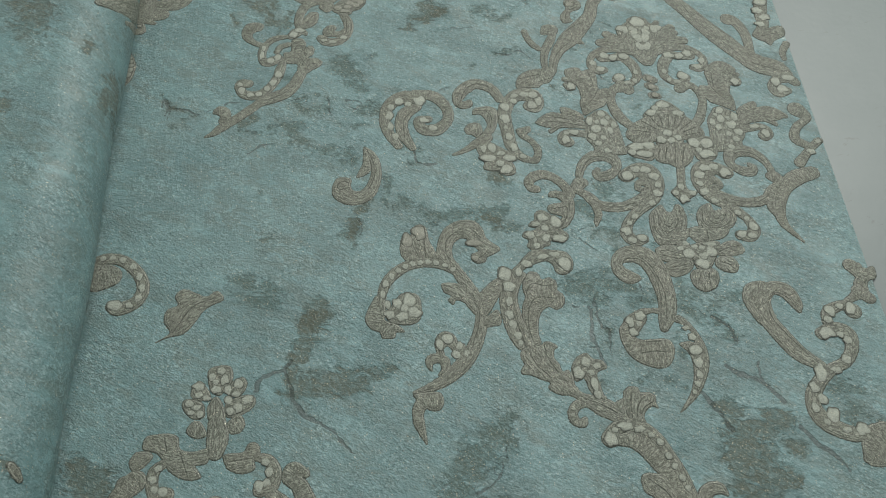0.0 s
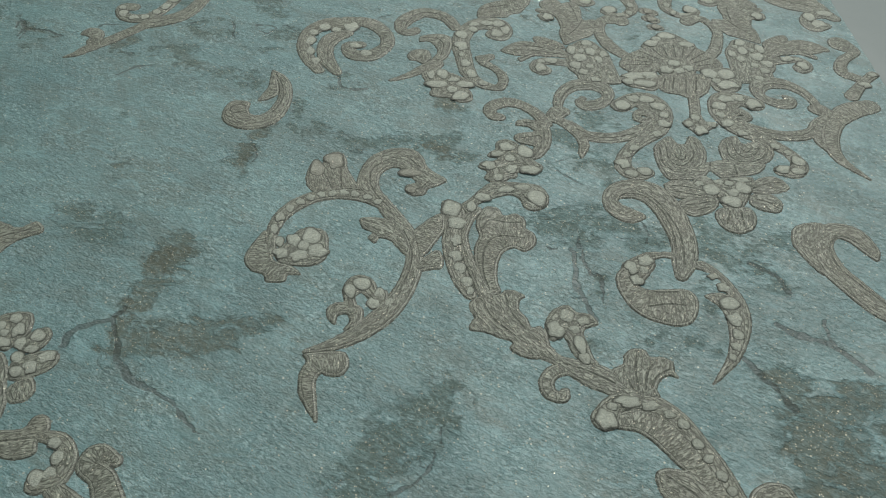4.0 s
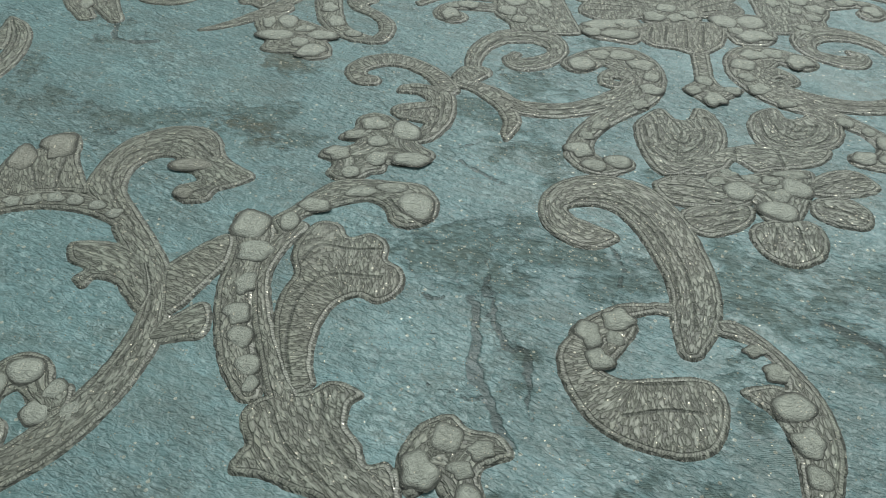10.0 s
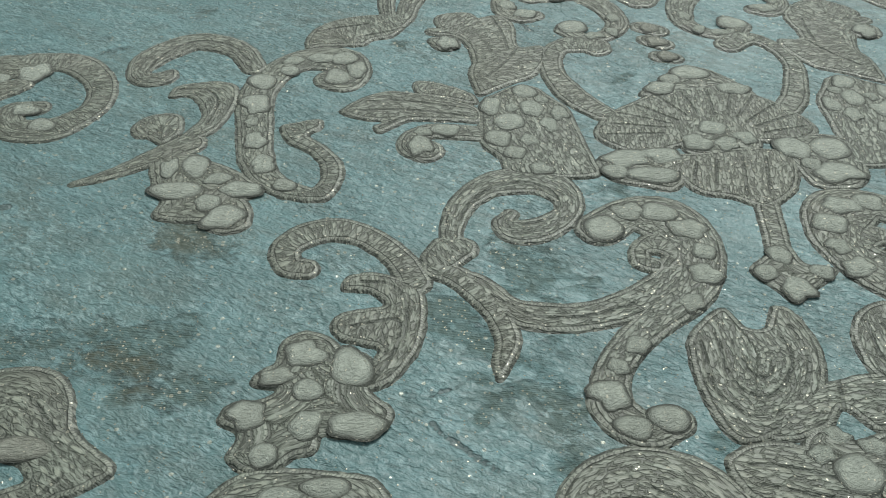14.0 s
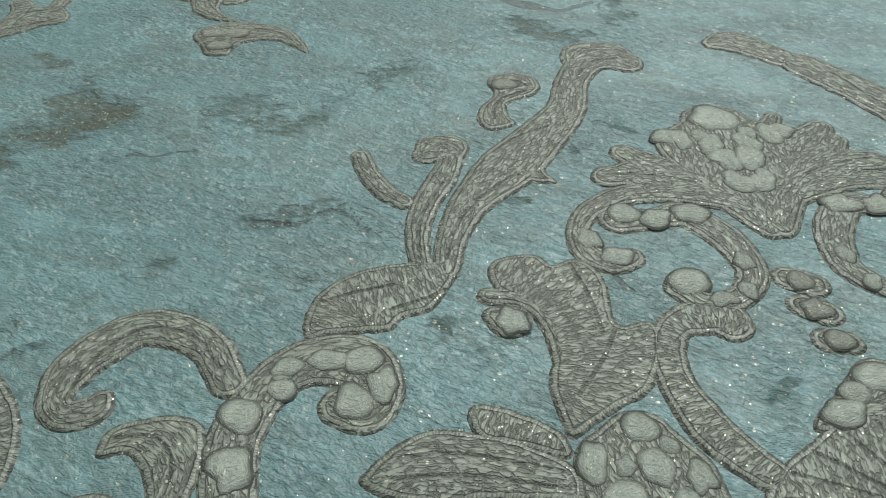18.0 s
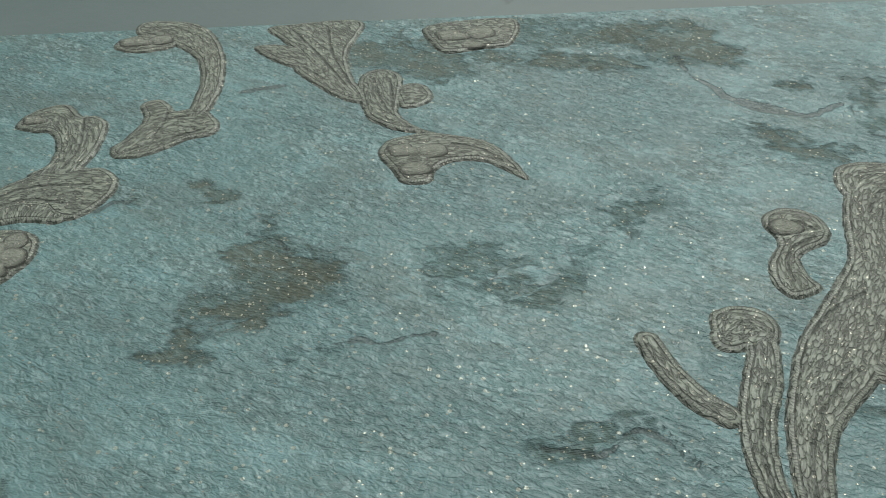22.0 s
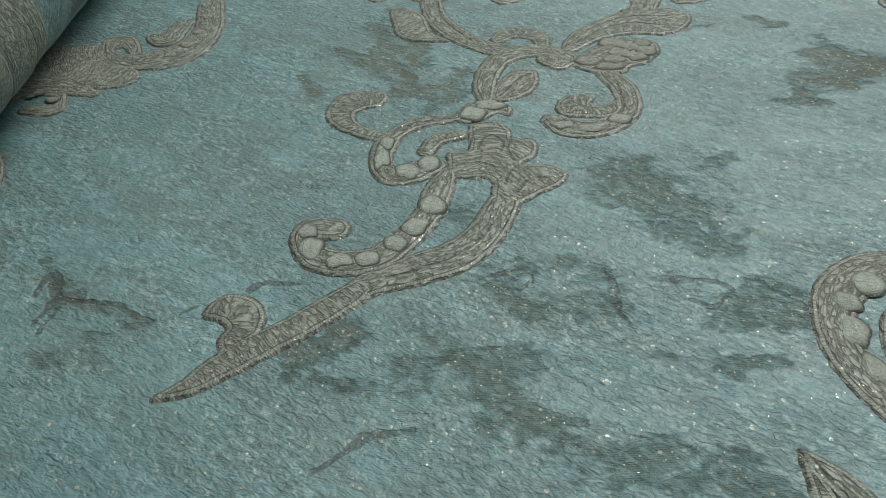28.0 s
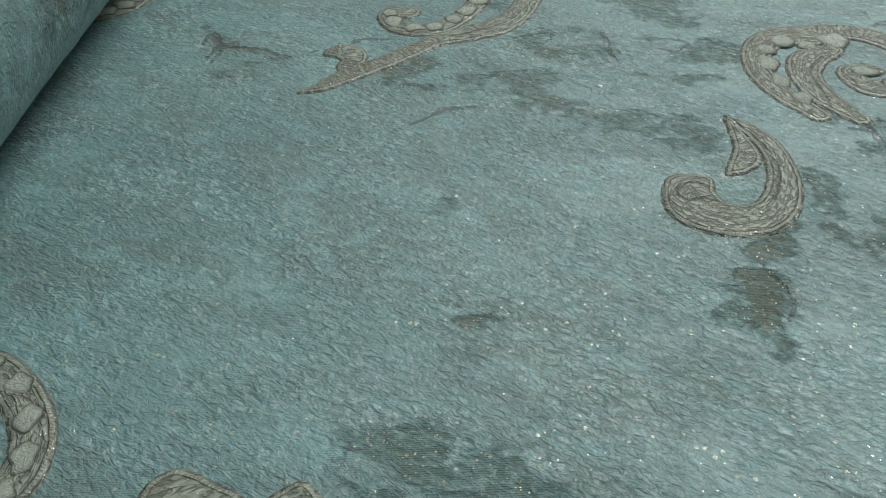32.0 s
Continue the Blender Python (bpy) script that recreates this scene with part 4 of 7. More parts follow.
buttons(braid((-190.1, 198.5, 3.0), (-192.9, 203.4, 4.4), (-196.0, 204.1, 7.0), (-197.0, 200.5, 3.0), (-194.3, 195.8, 4.6), (-188.2, 193.8, 7.9), (-182.0, 195.3, 10.7), (-177.4, 200.3, 9.4), (-175.6, 210.7, 7.2), (-178.1, 224.9, 6.7)), (-181.0, 196.4, 2.4), (-178.4, 201.6, 3.0), (-177.0, 208.3, 2.8), (-177.3, 217.3, 2.6))
braid((-188.2, 206.9, 3.3), (-184.6, 204.9, 7.1), (-183.5, 208.5, 5.9), (-182.2, 214.3, 4.6))
pearl((-209.3, 127.9, 7.1), (-203.9, 134.5, 7.0), (-201.7, 144.1, 4.7), (-205.5, 153.5, 4.2), (-211.2, 156.5, 3.5))
hatch((-166.4, -98.7, 9.7), (-170.6, -103.0, 8.6), (-173.8, -108.7, 7.7), (-174.6, -114.2, 5.6))
braid((-155.4, -107.8, 5.7), (-161.5, -113.0, 7.9), (-169.3, -118.6, 9.2), (-177.0, -123.9, 9.1))
braid((-109.8, -105.0, 4.8), (-103.0, -111.7, 7.9), (-96.3, -118.3, 9.7), (-90.6, -125.8, 9.6))
braid((-134.6, -124.3, 12.7), (-132.7, -117.1, 13.5), (-132.1, -111.4, 10.5))
beads(braid((-125.3, -122.6, 7.4), (-123.7, -119.5, 8.0), (-122.0, -117.5, 5.4)), (-123.5, -118.0, 4.4), (-125.2, -123.0, 4.8))
braid((-116.6, -124.9, 6.6), (-113.3, -122.6, 6.0), (-110.8, -123.5, 2.8))
draw("beaded_scroll", BRAID, stroke((-60.9, -21.4, 3.5), (-61.5, -13.3, 3.8), (-59.3, -4.7, 4.9), (-53.7, 2.2, 5.5), (-45.9, 6.5, 5.4), (-36.6, 7.0, 5.3), (-27.8, 3.8, 4.6), (-21.2, -2.3, 3.3)), pearls((-59.3, -4.7, 3.3, 4.1), (-56.3, -0.4, 3.0, 3.4), (-53.0, 2.8, 3.1, 3.2), (-49.5, 5.1, 3.1, 3.0), (-45.9, 6.5, 3.1, 3.0), (-42.1, 7.0, 3.1, 3.0), (-38.2, 7.5, 3.1, 3.0), (-34.3, 6.7, 3.1, 3.0), (-29.9, 5.1, 3.1, 2.7), (-26.2, 2.7, 2.8, 2.7), (-60.7, -10.4, 2.6, 4.5)))
draw("scroll", HATCH, outline((-63.4, -10.9), (-67.0, -16.8), (-69.1, -23.6), (-66.8, -28.7), (-62.3, -30.9), (-61.0, -33.9), (-55.5, -33.9), (-54.7, -31.0), (-50.5, -31.0), (-54.0, -27.1), (-59.3, -24.8), (-61.6, -18.0)), flow((-63.6, -13.3), (-63.7, -27.0), (-57.2, -32.5)))
draw("beaded_scroll", BRAID, outline((-60.1, -20.3), (-57.8, -25.3), (-52.6, -27.1), (-47.0, -27.1), (-43.0, -23.8), (-42.5, -16.9), (-43.9, -11.4), (-48.9, -9.5), (-53.0, -11.4), (-55.9, -15.7), (-57.6, -18.5)), pearls((-48.1, -14.1, 6.1, 6.8), (-53.8, -15.7, 4.1, 5.3), (-50.4, -18.5, 3.7, 4.2), (-45.8, -20.8, 6.3, 5.6), (-51.6, -22.9, 5.7, 4.6), (-57.5, -21.7, 4.5, 4.6), (-58.5, -16.1, 2.9, 4.3)))
draw("leaf", BRAID, outline((-47.3, 7.5), (-51.3, 11.9), (-51.7, 18.7), (-49.6, 24.9), (-46.3, 24.0), (-44.7, 28.8), (-40.7, 30.0), (-38.2, 26.4), (-37.3, 20.5), (-34.5, 13.9), (-32.5, 9.2), (-36.9, 9.7), (-42.3, 9.2)), flow((-39.9, 8.4), (-45.3, 27.0)), vein((-42.4, 9.7), (-45.8, 18.2), (-47.5, 23.4)), vein((-39.3, 9.7), (-39.9, 19.6), (-41.1, 25.5)), knobs((-48.2, 20.5, 5.1, 7.6), (-42.1, 24.9, 5.9, 8.4)))
draw("leaf", BRAID, outline((-33.3, 9.3), (-33.5, 15.7), (-31.7, 22.5), (-28.3, 28.0), (-22.1, 31.8), (-14.9, 31.8), (-10.5, 27.9), (-8.1, 20.7), (-2.1, 14.7), (-4.9, 11.5), (-8.4, 9.9), (-10.0, 6.8), (-14.0, 6.1), (-16.4, 8.4), (-16.2, 11.5), (-12.8, 13.1), (-14.3, 15.6), (-18.1, 17.3), (-18.4, 20.7), (-22.4, 20.7), (-25.4, 17.3), (-26.1, 13.2), (-25.4, 9.2), (-21.0, 1.7), (-16.2, -6.6), (-19.6, -6.6), (-27.7, 3.2)), flow((-19.1, -5.2), (-26.8, 6.2), (-30.4, 14.8), (-27.0, 23.4), (-19.1, 27.6), (-11.9, 22.5), (-3.1, 14.7)), vein((-22.0, -1.1), (-28.2, 9.2), (-29.0, 18.2), (-24.3, 24.3), (-16.9, 27.0), (-11.0, 20.7)), vein((-14.6, 8.4), (-11.2, 9.9), (-8.5, 13.1)), knobs((-14.7, 18.0, 7.8, 3.8), (-14.7, 8.9, 3.7, 2.9)))
draw("leaf", BRAID, outline((-32.0, -5.3), (-27.8, -4.8), (-22.5, -6.1), (-17.7, -9.8), (-15.1, -18.3), (-16.3, -22.9), (-19.4, -19.4), (-21.8, -15.9), (-25.5, -14.7), (-27.1, -17.0), (-29.2, -14.6), (-27.9, -12.2), (-31.1, -9.8)), flow((-31.4, -7.3), (-22.9, -11.0), (-15.7, -19.4)))
draw("scroll", HATCH, outline((-14.2, -12.3), (-10.4, -7.4), (-5.2, -3.1), (-3.3, -4.9), (-3.8, -11.1), (-7.1, -17.1), (-9.9, -21.8), (-12.6, -24.0), (-13.9, -18.3)), flow((-13.4, -22.9), (-8.7, -13.5), (-3.9, -3.6)))
draw("leaf", BRAID, outline((-13.3, -26.3), (-9.8, -22.9), (-6.3, -20.6), (-4.5, -24.1), (-5.4, -28.5), (-8.9, -29.2), (-13.1, -30.0), (-14.6, -28.5)), flow((-13.9, -28.0), (-4.8, -24.1)))
draw("leaf", BRAID, stroke((-23.6, -1.0, 4.3), (-17.7, -9.8, 6.0), (-14.3, -19.4, 5.2), (-14.6, -28.5, 5.6), (-17.5, -38.0, 6.3), (-22.9, -47.0, 7.1), (-29.5, -53.6, 6.7), (-36.0, -58.1, 5.0), (-43.1, -61.0, 2.9), (-47.0, -62.0, 1.4)), vein((-17.7, -11.1), (-15.0, -20.6), (-15.9, -29.6), (-18.9, -38.0)))
draw("beaded_scroll", BRAID, outline((-36.1, -41.9), (-36.7, -36.8), (-34.5, -32.6), (-30.4, -31.6), (-27.1, -34.2), (-25.7, -38.0), (-22.9, -38.4), (-22.6, -42.5), (-25.1, -44.4), (-28.5, -41.6), (-31.0, -38.9), (-32.8, -41.0), (-32.4, -44.9), (-35.1, -44.9)), pearls((-34.5, -38.3, 3.5, 5.4), (-30.7, -35.4, 5.2, 5.1), (-25.3, -39.2, 3.0, 3.7), (-27.0, -43.4, 4.0, 4.4), (-21.9, -43.7, 3.5, 4.4)))
draw("leaf", BRAID, outline((-41.1, -48.7), (-41.0, -44.9), (-38.0, -42.9), (-33.2, -43.6), (-30.3, -45.9), (-30.5, -50.2), (-32.8, -52.6), (-35.9, -53.9), (-34.1, -50.7), (-35.0, -47.8), (-37.9, -48.2), (-38.8, -51.6)), flow((-39.7, -49.7), (-37.7, -44.9), (-32.3, -45.9), (-32.9, -51.7)))
draw("scroll", HATCH, outline((-46.8, -62.7), (-36.7, -62.1), (-34.3, -64.2), (-34.1, -68.0), (-36.2, -70.9), (-39.8, -70.9), (-41.7, -70.0), (-43.2, -72.5), (-43.0, -77.2), (-42.4, -81.9), (-42.3, -86.6), (-44.1, -84.1), (-46.7, -79.5), (-48.0, -75.6), (-48.0, -69.9), (-46.3, -65.8)), flow((-35.0, -65.9), (-42.3, -66.7), (-45.8, -70.8), (-45.6, -77.2), (-42.4, -86.3)))
draw("beaded_scroll", BRAID, stroke((-0.3, -0.4, 6.9), (-0.1, -8.6, 7.1), (-1.4, -17.0, 6.4), (-0.8, -25.7, 6.0), (1.0, -33.8, 5.6), (3.4, -40.1, 3.9)), pearls((-0.8, -0.8, 6.2, 7.5), (0.4, -8.0, 5.4, 5.3), (0.1, -16.2, 3.5, 5.0), (-0.4, -23.4, 3.8, 5.0), (0.7, -28.7, 3.9, 4.5), (2.6, -34.7, 3.6, 4.3), (3.5, -38.7, 2.2, 3.3)))
draw("leaf", BRAID, stroke((7.9, -1.4, 3.5), (4.3, -6.8, 4.0), (2.6, -13.7, 3.1), (3.3, -21.9, 3.2), (5.0, -29.5, 3.5), (7.1, -36.7, 4.0), (9.0, -42.1, 4.9)))
draw("scroll", HATCH, outline((8.1, -5.0), (11.3, 0.1), (15.3, -0.5), (17.2, -4.2), (21.2, -3.3), (24.1, -6.0), (24.1, -10.4), (26.5, -13.0), (26.8, -17.2), (24.6, -20.4), (21.9, -21.2), (19.2, -19.6), (16.0, -21.2), (14.0, -24.3), (12.7, -29.6), (12.5, -35.3), (13.2, -38.8), (10.3, -40.8), (8.2, -38.1), (6.6, -32.4), (5.7, -25.0), (6.3, -18.7), (8.1, -13.8), (7.3, -9.5)), flow((9.3, -39.5), (8.1, -29.5), (9.6, -20.3), (14.1, -13.8), (24.1, -13.8)), vein((9.4, -38.1), (8.1, -29.5), (9.5, -19.5), (14.2, -14.6), (23.0, -15.2)), vein((8.5, -12.1), (11.6, -6.8), (17.3, -7.8), (22.9, -7.8)))
draw("leaf", BRAID, outline((3.2, -43.4), (6.4, -40.8), (12.3, -40.2), (16.1, -38.2), (20.6, -40.9), (18.7, -42.9), (18.3, -46.8), (20.3, -50.0), (21.3, -53.6), (24.6, -53.7), (26.1, -59.5), (25.4, -65.0), (22.3, -65.0), (18.8, -64.9), (14.3, -62.1), (15.1, -59.3), (11.4, -57.6), (6.7, -55.2), (2.5, -54.3), (3.3, -51.0), (4.3, -49.7), (3.1, -46.6)), flow((8.3, -39.4), (12.8, -49.9), (23.2, -62.8)), vein((14.3, -40.9), (15.5, -47.4), (19.5, -54.8)), vein((6.5, -42.1), (9.5, -49.8), (15.9, -57.1)))
draw("scroll", HATCH, outline((14.3, -61.8), (18.7, -59.4), (23.2, -56.6), (25.5, -54.3), (26.1, -59.5), (25.4, -64.5), (22.4, -65.7), (18.0, -64.9)), flow((15.2, -62.7), (25.5, -60.6)))
draw("beaded_scroll", BRAID, outline((26.0, -51.9), (28.4, -47.6), (30.9, -45.7), (33.8, -45.1), (36.1, -47.7), (40.3, -49.0), (42.1, -52.7), (39.0, -53.9), (37.0, -55.6), (37.5, -59.7), (38.7, -65.2), (39.8, -68.4), (37.1, -68.9), (34.2, -66.2), (32.6, -63.0), (31.8, -59.6), (30.5, -57.3), (27.3, -59.0), (25.8, -55.5)), pearls((32.8, -49.5, 4.4, 5.0), (28.7, -54.9, 5.0, 5.9), (37.6, -51.8, 3.8, 3.2), (34.5, -55.0, 3.2, 3.1), (35.4, -60.8, 3.4, 6.7), (36.1, -65.9, 3.3, 4.3)))
draw("leaf", BRAID, stroke((24.1, -62.8, 6.0), (27.6, -66.1, 4.0), (31.9, -68.8, 6.0), (37.8, -72.0, 8.9), (43.4, -75.5, 7.8), (48.0, -79.4, 5.7)), vein((29.3, -67.7), (37.0, -71.0), (43.5, -75.1)))
draw("scroll", HATCH, stroke((36.1, -70.4, 4.1), (31.9, -69.3, 4.6), (26.7, -70.3, 4.4), (23.7, -73.7, 4.3), (24.1, -78.0, 4.2), (27.4, -79.5, 3.7), (28.7, -77.6, 2.6)))
draw("leaf", BRAID, outline((43.0, -70.6), (47.2, -68.0), (48.1, -64.9), (51.1, -62.4), (54.6, -63.1), (55.6, -65.5), (59.1, -65.6), (62.0, -67.3), (62.1, -70.9), (62.6, -73.2), (60.1, -72.4), (57.3, -73.8), (55.5, -76.7), (55.3, -80.5), (48.7, -80.4), (43.4, -75.5)), flow((50.3, -80.4), (52.3, -72.8), (54.8, -64.4)), vein((48.2, -77.6), (46.9, -70.6)), vein((49.9, -77.6), (50.4, -70.7), (51.6, -65.5)), vein((52.0, -77.6), (53.7, -71.8), (57.0, -67.7)), vein((54.2, -76.7), (56.6, -72.8), (60.5, -70.4)))
draw("scroll", HATCH, stroke((43.0, -87.8, 5.3), (48.8, -87.9, 7.6), (54.0, -91.6, 8.8), (58.5, -97.4, 9.2), (62.5, -104.1, 8.6), (65.1, -111.2, 8.7), (67.3, -118.4, 8.4)))
draw("beaded_scroll", BRAID, stroke((38.6, -87.0, 7.7), (42.7, -82.0, 6.0), (48.8, -81.5, 6.9), (54.5, -83.5, 7.0), (59.4, -88.4, 6.5), (63.0, -95.4, 6.3), (66.2, -102.9, 6.5), (68.5, -110.6, 6.6), (69.8, -117.3, 7.0)), pearls((38.9, -87.3, 5.4, 6.3), (41.3, -83.1, 3.1, 2.5), (46.2, -81.5, 7.0, 3.8), (52.4, -83.1, 5.0, 3.1), (57.1, -86.1, 2.9, 2.8), (60.4, -89.4, 3.3, 3.3), (63.0, -95.9, 3.0, 3.4), (64.9, -100.5, 2.9, 2.8), (67.2, -105.8, 3.1, 3.2), (68.8, -110.3, 2.8, 2.8)))
draw("leaf", BRAID, outline((49.7, -104.5), (52.7, -103.0), (57.1, -103.6), (60.1, -102.8), (62.0, -106.1), (65.1, -111.2), (66.6, -117.2), (66.3, -121.8), (51.9, -121.5), (51.9, -116.9), (53.6, -114.0), (50.4, -111.5), (49.4, -108.4)), flow((49.9, -105.8), (57.5, -111.0), (64.6, -120.7)), vein((51.7, -105.2), (58.6, -111.1), (63.1, -118.3)))
draw("leaf", BRAID, outline((71.5, -115.0), (74.6, -110.2), (79.2, -108.0), (83.9, -108.8), (85.6, -111.6), (85.5, -114.3), (82.8, -113.4), (79.4, -113.9), (76.6, -117.5), (74.1, -122.0), (68.4, -121.9)), flow((71.3, -120.8), (75.5, -112.6), (81.5, -110.9), (85.3, -114.1)))
draw("scroll", HATCH, outline((56.9, -26.2), (62.9, -22.3), (69.4, -22.4), (70.2, -24.0), (64.5, -25.5), (59.9, -27.8), (57.2, -31.5), (57.1, -35.8), (60.3, -38.7), (66.4, -38.7), (72.5, -38.8), (75.4, -41.6), (74.9, -46.9), (71.5, -52.5), (66.5, -53.7), (60.1, -51.8), (54.9, -47.9), (52.2, -42.7), (50.9, -36.5), (52.0, -31.4)), flow((69.3, -23.2), (60.3, -25.1), (54.1, -31.4), (53.9, -37.2), (58.3, -44.7), (65.9, -46.8), (73.7, -46.9)), vein((59.1, -46.0), (66.2, -45.2), (71.0, -45.8)), vein((59.3, -38.7), (64.1, -40.1), (70.2, -39.9)))
draw("beaded_scroll", BRAID, stroke((56.5, -29.2, 5.4), (61.1, -27.0, 6.6), (63.0, -28.5, 3.1), (57.9, -34.4, 4.0)), pearls((56.8, -29.2, 3.8, 5.5), (62.1, -26.2, 4.9, 4.7), (57.5, -34.8, 3.7, 4.3), (60.8, -30.3, 2.7, 3.3)))
draw("leaf", BRAID, stroke((69.3, -23.2, 2.6), (72.4, -24.0, 2.9), (77.2, -26.8, 3.5)))
draw("leaf", BRAID, stroke((64.5, -4.7, 3.7), (60.5, -4.3, 7.3), (56.3, -0.6, 6.6), (55.7, 4.6, 5.3), (59.2, 8.2, 7.9), (65.4, 9.2, 10.3), (71.1, 6.2, 11.4), (74.7, -0.6, 10.9), (76.4, -9.8, 10.0), (76.9, -18.4, 8.8), (75.1, -26.3, 7.9), (72.7, -33.1, 4.0)), vein((63.2, -1.5), (59.2, -0.6), (58.6, 3.8), (61.4, 6.2), (67.3, 5.2), (72.1, -1.6), (73.9, -10.7), (73.6, -20.8), (71.2, -30.1)), vein((65.3, 8.2), (71.2, 3.2), (74.8, -6.2), (76.3, -15.8), (74.7, -28.6)))
draw("beaded_scroll", BRAID, outline((78.4, -26.4), (82.5, -27.2), (86.5, -32.5), (89.4, -39.0), (90.9, -45.8), (90.1, -53.4), (86.9, -60.5), (82.6, -67.1), (77.7, -71.7), (72.5, -75.8), (75.0, -72.2), (77.9, -68.1), (80.7, -62.7), (82.6, -55.7), (82.9, -49.6), (81.5, -45.7), (78.5, -41.6), (83.4, -40.3), (85.7, -41.0), (85.5, -36.1), (82.5, -31.7), (78.2, -29.4)), flow((78.6, -27.9), (84.9, -34.7), (87.4, -45.8), (85.8, -55.8), (81.1, -66.0), (72.8, -75.6)), pearls((85.3, -45.1, 6.2, 4.9), (85.4, -51.6, 4.5, 4.9), (84.7, -57.7, 3.4, 3.9), (82.9, -62.2, 2.9, 3.3), (80.7, -66.2, 2.3, 2.7), (85.2, -38.1, 3.9, 3.5), (83.1, -33.2, 3.4, 2.4)))
draw("beaded_scroll", BRAID, outline((2.6, 1.4), (5.9, 4.2), (10.3, 9.7), (14.3, 12.8), (19.6, 13.3), (26.7, 12.4), (31.2, 11.0), (33.6, 6.5), (33.3, 2.2), (31.2, -0.6), (27.5, -1.7), (24.6, 0.1), (23.6, 3.7), (20.9, 6.2), (16.7, 5.7), (11.8, 3.5), (8.0, 0.7), (5.5, -4.3), (3.6, -2.0)), flow((3.6, -2.0), (10.7, 5.9), (19.8, 9.4), (26.8, 8.5), (31.2, 4.1)), pearls((29.5, 4.5, 6.3, 7.5), (25.0, 9.9, 5.6, 3.1), (19.0, 8.8, 5.6, 3.1), (10.4, 4.9, 5.4, 3.9), (6.1, 0.1, 3.4, 4.9)), vein((24.3, 6.7), (27.0, 2.4), (32.0, 1.7)))
draw("beaded_scroll", BRAID, outline((-4.1, -1.8), (-3.8, 2.8), (-0.7, 3.6), (2.6, 1.4), (3.9, -4.2), (2.5, -9.4), (-2.2, -9.3), (-3.8, -5.1)), pearls((-0.9, -1.0, 5.4, 6.2), (1.0, -7.9, 5.8, 4.9)))
draw("beaded_scroll", BRAID, outline((10.2, 21.3), (11.7, 24.4), (15.1, 24.6), (17.6, 26.3), (14.0, 27.4), (15.1, 30.0), (17.2, 31.4), (17.7, 35.2), (20.9, 37.3), (24.7, 35.7), (26.8, 33.1), (29.7, 32.4), (31.3, 29.7), (30.5, 25.6), (33.1, 22.5), (33.5, 20.6), (31.6, 18.3), (27.1, 17.7), (24.2, 18.3), (23.2, 15.6), (20.7, 14.9), (18.6, 13.3), (15.1, 12.6), (12.0, 15.3), (13.0, 18.8)), pearls((14.0, 22.0, 4.8, 4.4), (17.5, 28.5, 4.7, 2.9), (21.2, 32.5, 5.2, 4.8), (27.8, 29.6, 5.6, 6.5), (21.9, 25.8, 3.9, 3.8), (21.9, 19.9, 4.0, 4.7), (28.7, 19.5, 7.1, 4.3), (16.7, 15.3, 3.6, 3.5)))
draw("leaf", BRAID, outline((26.1, 45.8), (26.9, 48.6), (30.0, 49.5), (34.5, 48.3), (38.3, 45.5), (38.9, 39.3), (37.4, 32.6), (34.0, 27.4), (30.9, 25.6), (29.3, 26.7), (30.1, 29.7), (31.7, 32.9), (29.2, 34.1), (25.9, 35.4), (24.6, 38.3), (26.2, 40.6), (30.0, 41.6), (32.6, 42.1), (30.9, 44.6), (28.3, 45.4)), flow((30.1, 25.6), (34.1, 31.7), (36.4, 39.5), (36.2, 46.9)), vein((30.5, 26.6), (34.1, 32.8), (34.7, 38.4), (31.7, 38.5), (27.5, 37.6)), vein((35.4, 34.9), (36.0, 41.9), (33.5, 46.4), (29.1, 47.2)))
draw("scroll", HATCH, stroke((37.5, 46.8, 5.3), (35.9, 51.1, 5.1), (33.2, 55.1, 5.0), (29.1, 58.8, 5.2), (24.3, 60.5, 5.9), (19.7, 59.2, 5.8), (16.7, 55.8, 5.1), (17.4, 52.0, 4.6), (20.2, 50.9, 4.5)))
mirrored("leaf", BRAID, stroke((43.8, 54.5, 3.7), (44.2, 60.3, 3.9), (46.5, 66.3, 4.9), (50.9, 70.9, 6.2), (56.2, 72.6, 7.6), (61.2, 72.1, 8.1), (64.6, 67.8, 6.0), (64.3, 63.1, 4.6), (60.3, 59.5, 5.7), (55.4, 58.3, 6.2), (52.8, 60.6, 3.7), (54.5, 63.1, 2.6)), vein((45.1, 60.2), (47.5, 65.9), (52.4, 70.5), (59.1, 71.3), (63.0, 67.1), (61.1, 61.7), (56.1, 60.0)))
mirrored("leaf", BRAID, stroke((40.8, 49.9, 4.5), (47.6, 45.7, 4.2), (51.4, 40.5, 5.0), (56.3, 38.5, 6.0), (62.3, 38.2, 5.8), (68.6, 39.7, 6.1), (74.7, 43.1, 6.0), (78.9, 47.4, 4.8)), vein((49.1, 43.1), (55.5, 38.5), (63.1, 38.2), (70.6, 40.4)))
mirrored("scroll", HATCH, stroke((40.8, 50.3, 4.4), (44.2, 47.8, 4.6), (47.4, 43.8, 4.6), (49.6, 39.4, 4.1), (50.7, 34.1, 3.7), (49.4, 29.8, 2.7), (48.6, 26.7, 0.8)))
mirrored("scroll", HATCH, outline((38.6, 52.7), (41.1, 56.8), (44.0, 57.7), (47.2, 56.5), (47.9, 53.7), (45.4, 51.0), (42.5, 49.2), (39.4, 50.0)), flow((39.0, 51.3), (47.5, 54.4)))
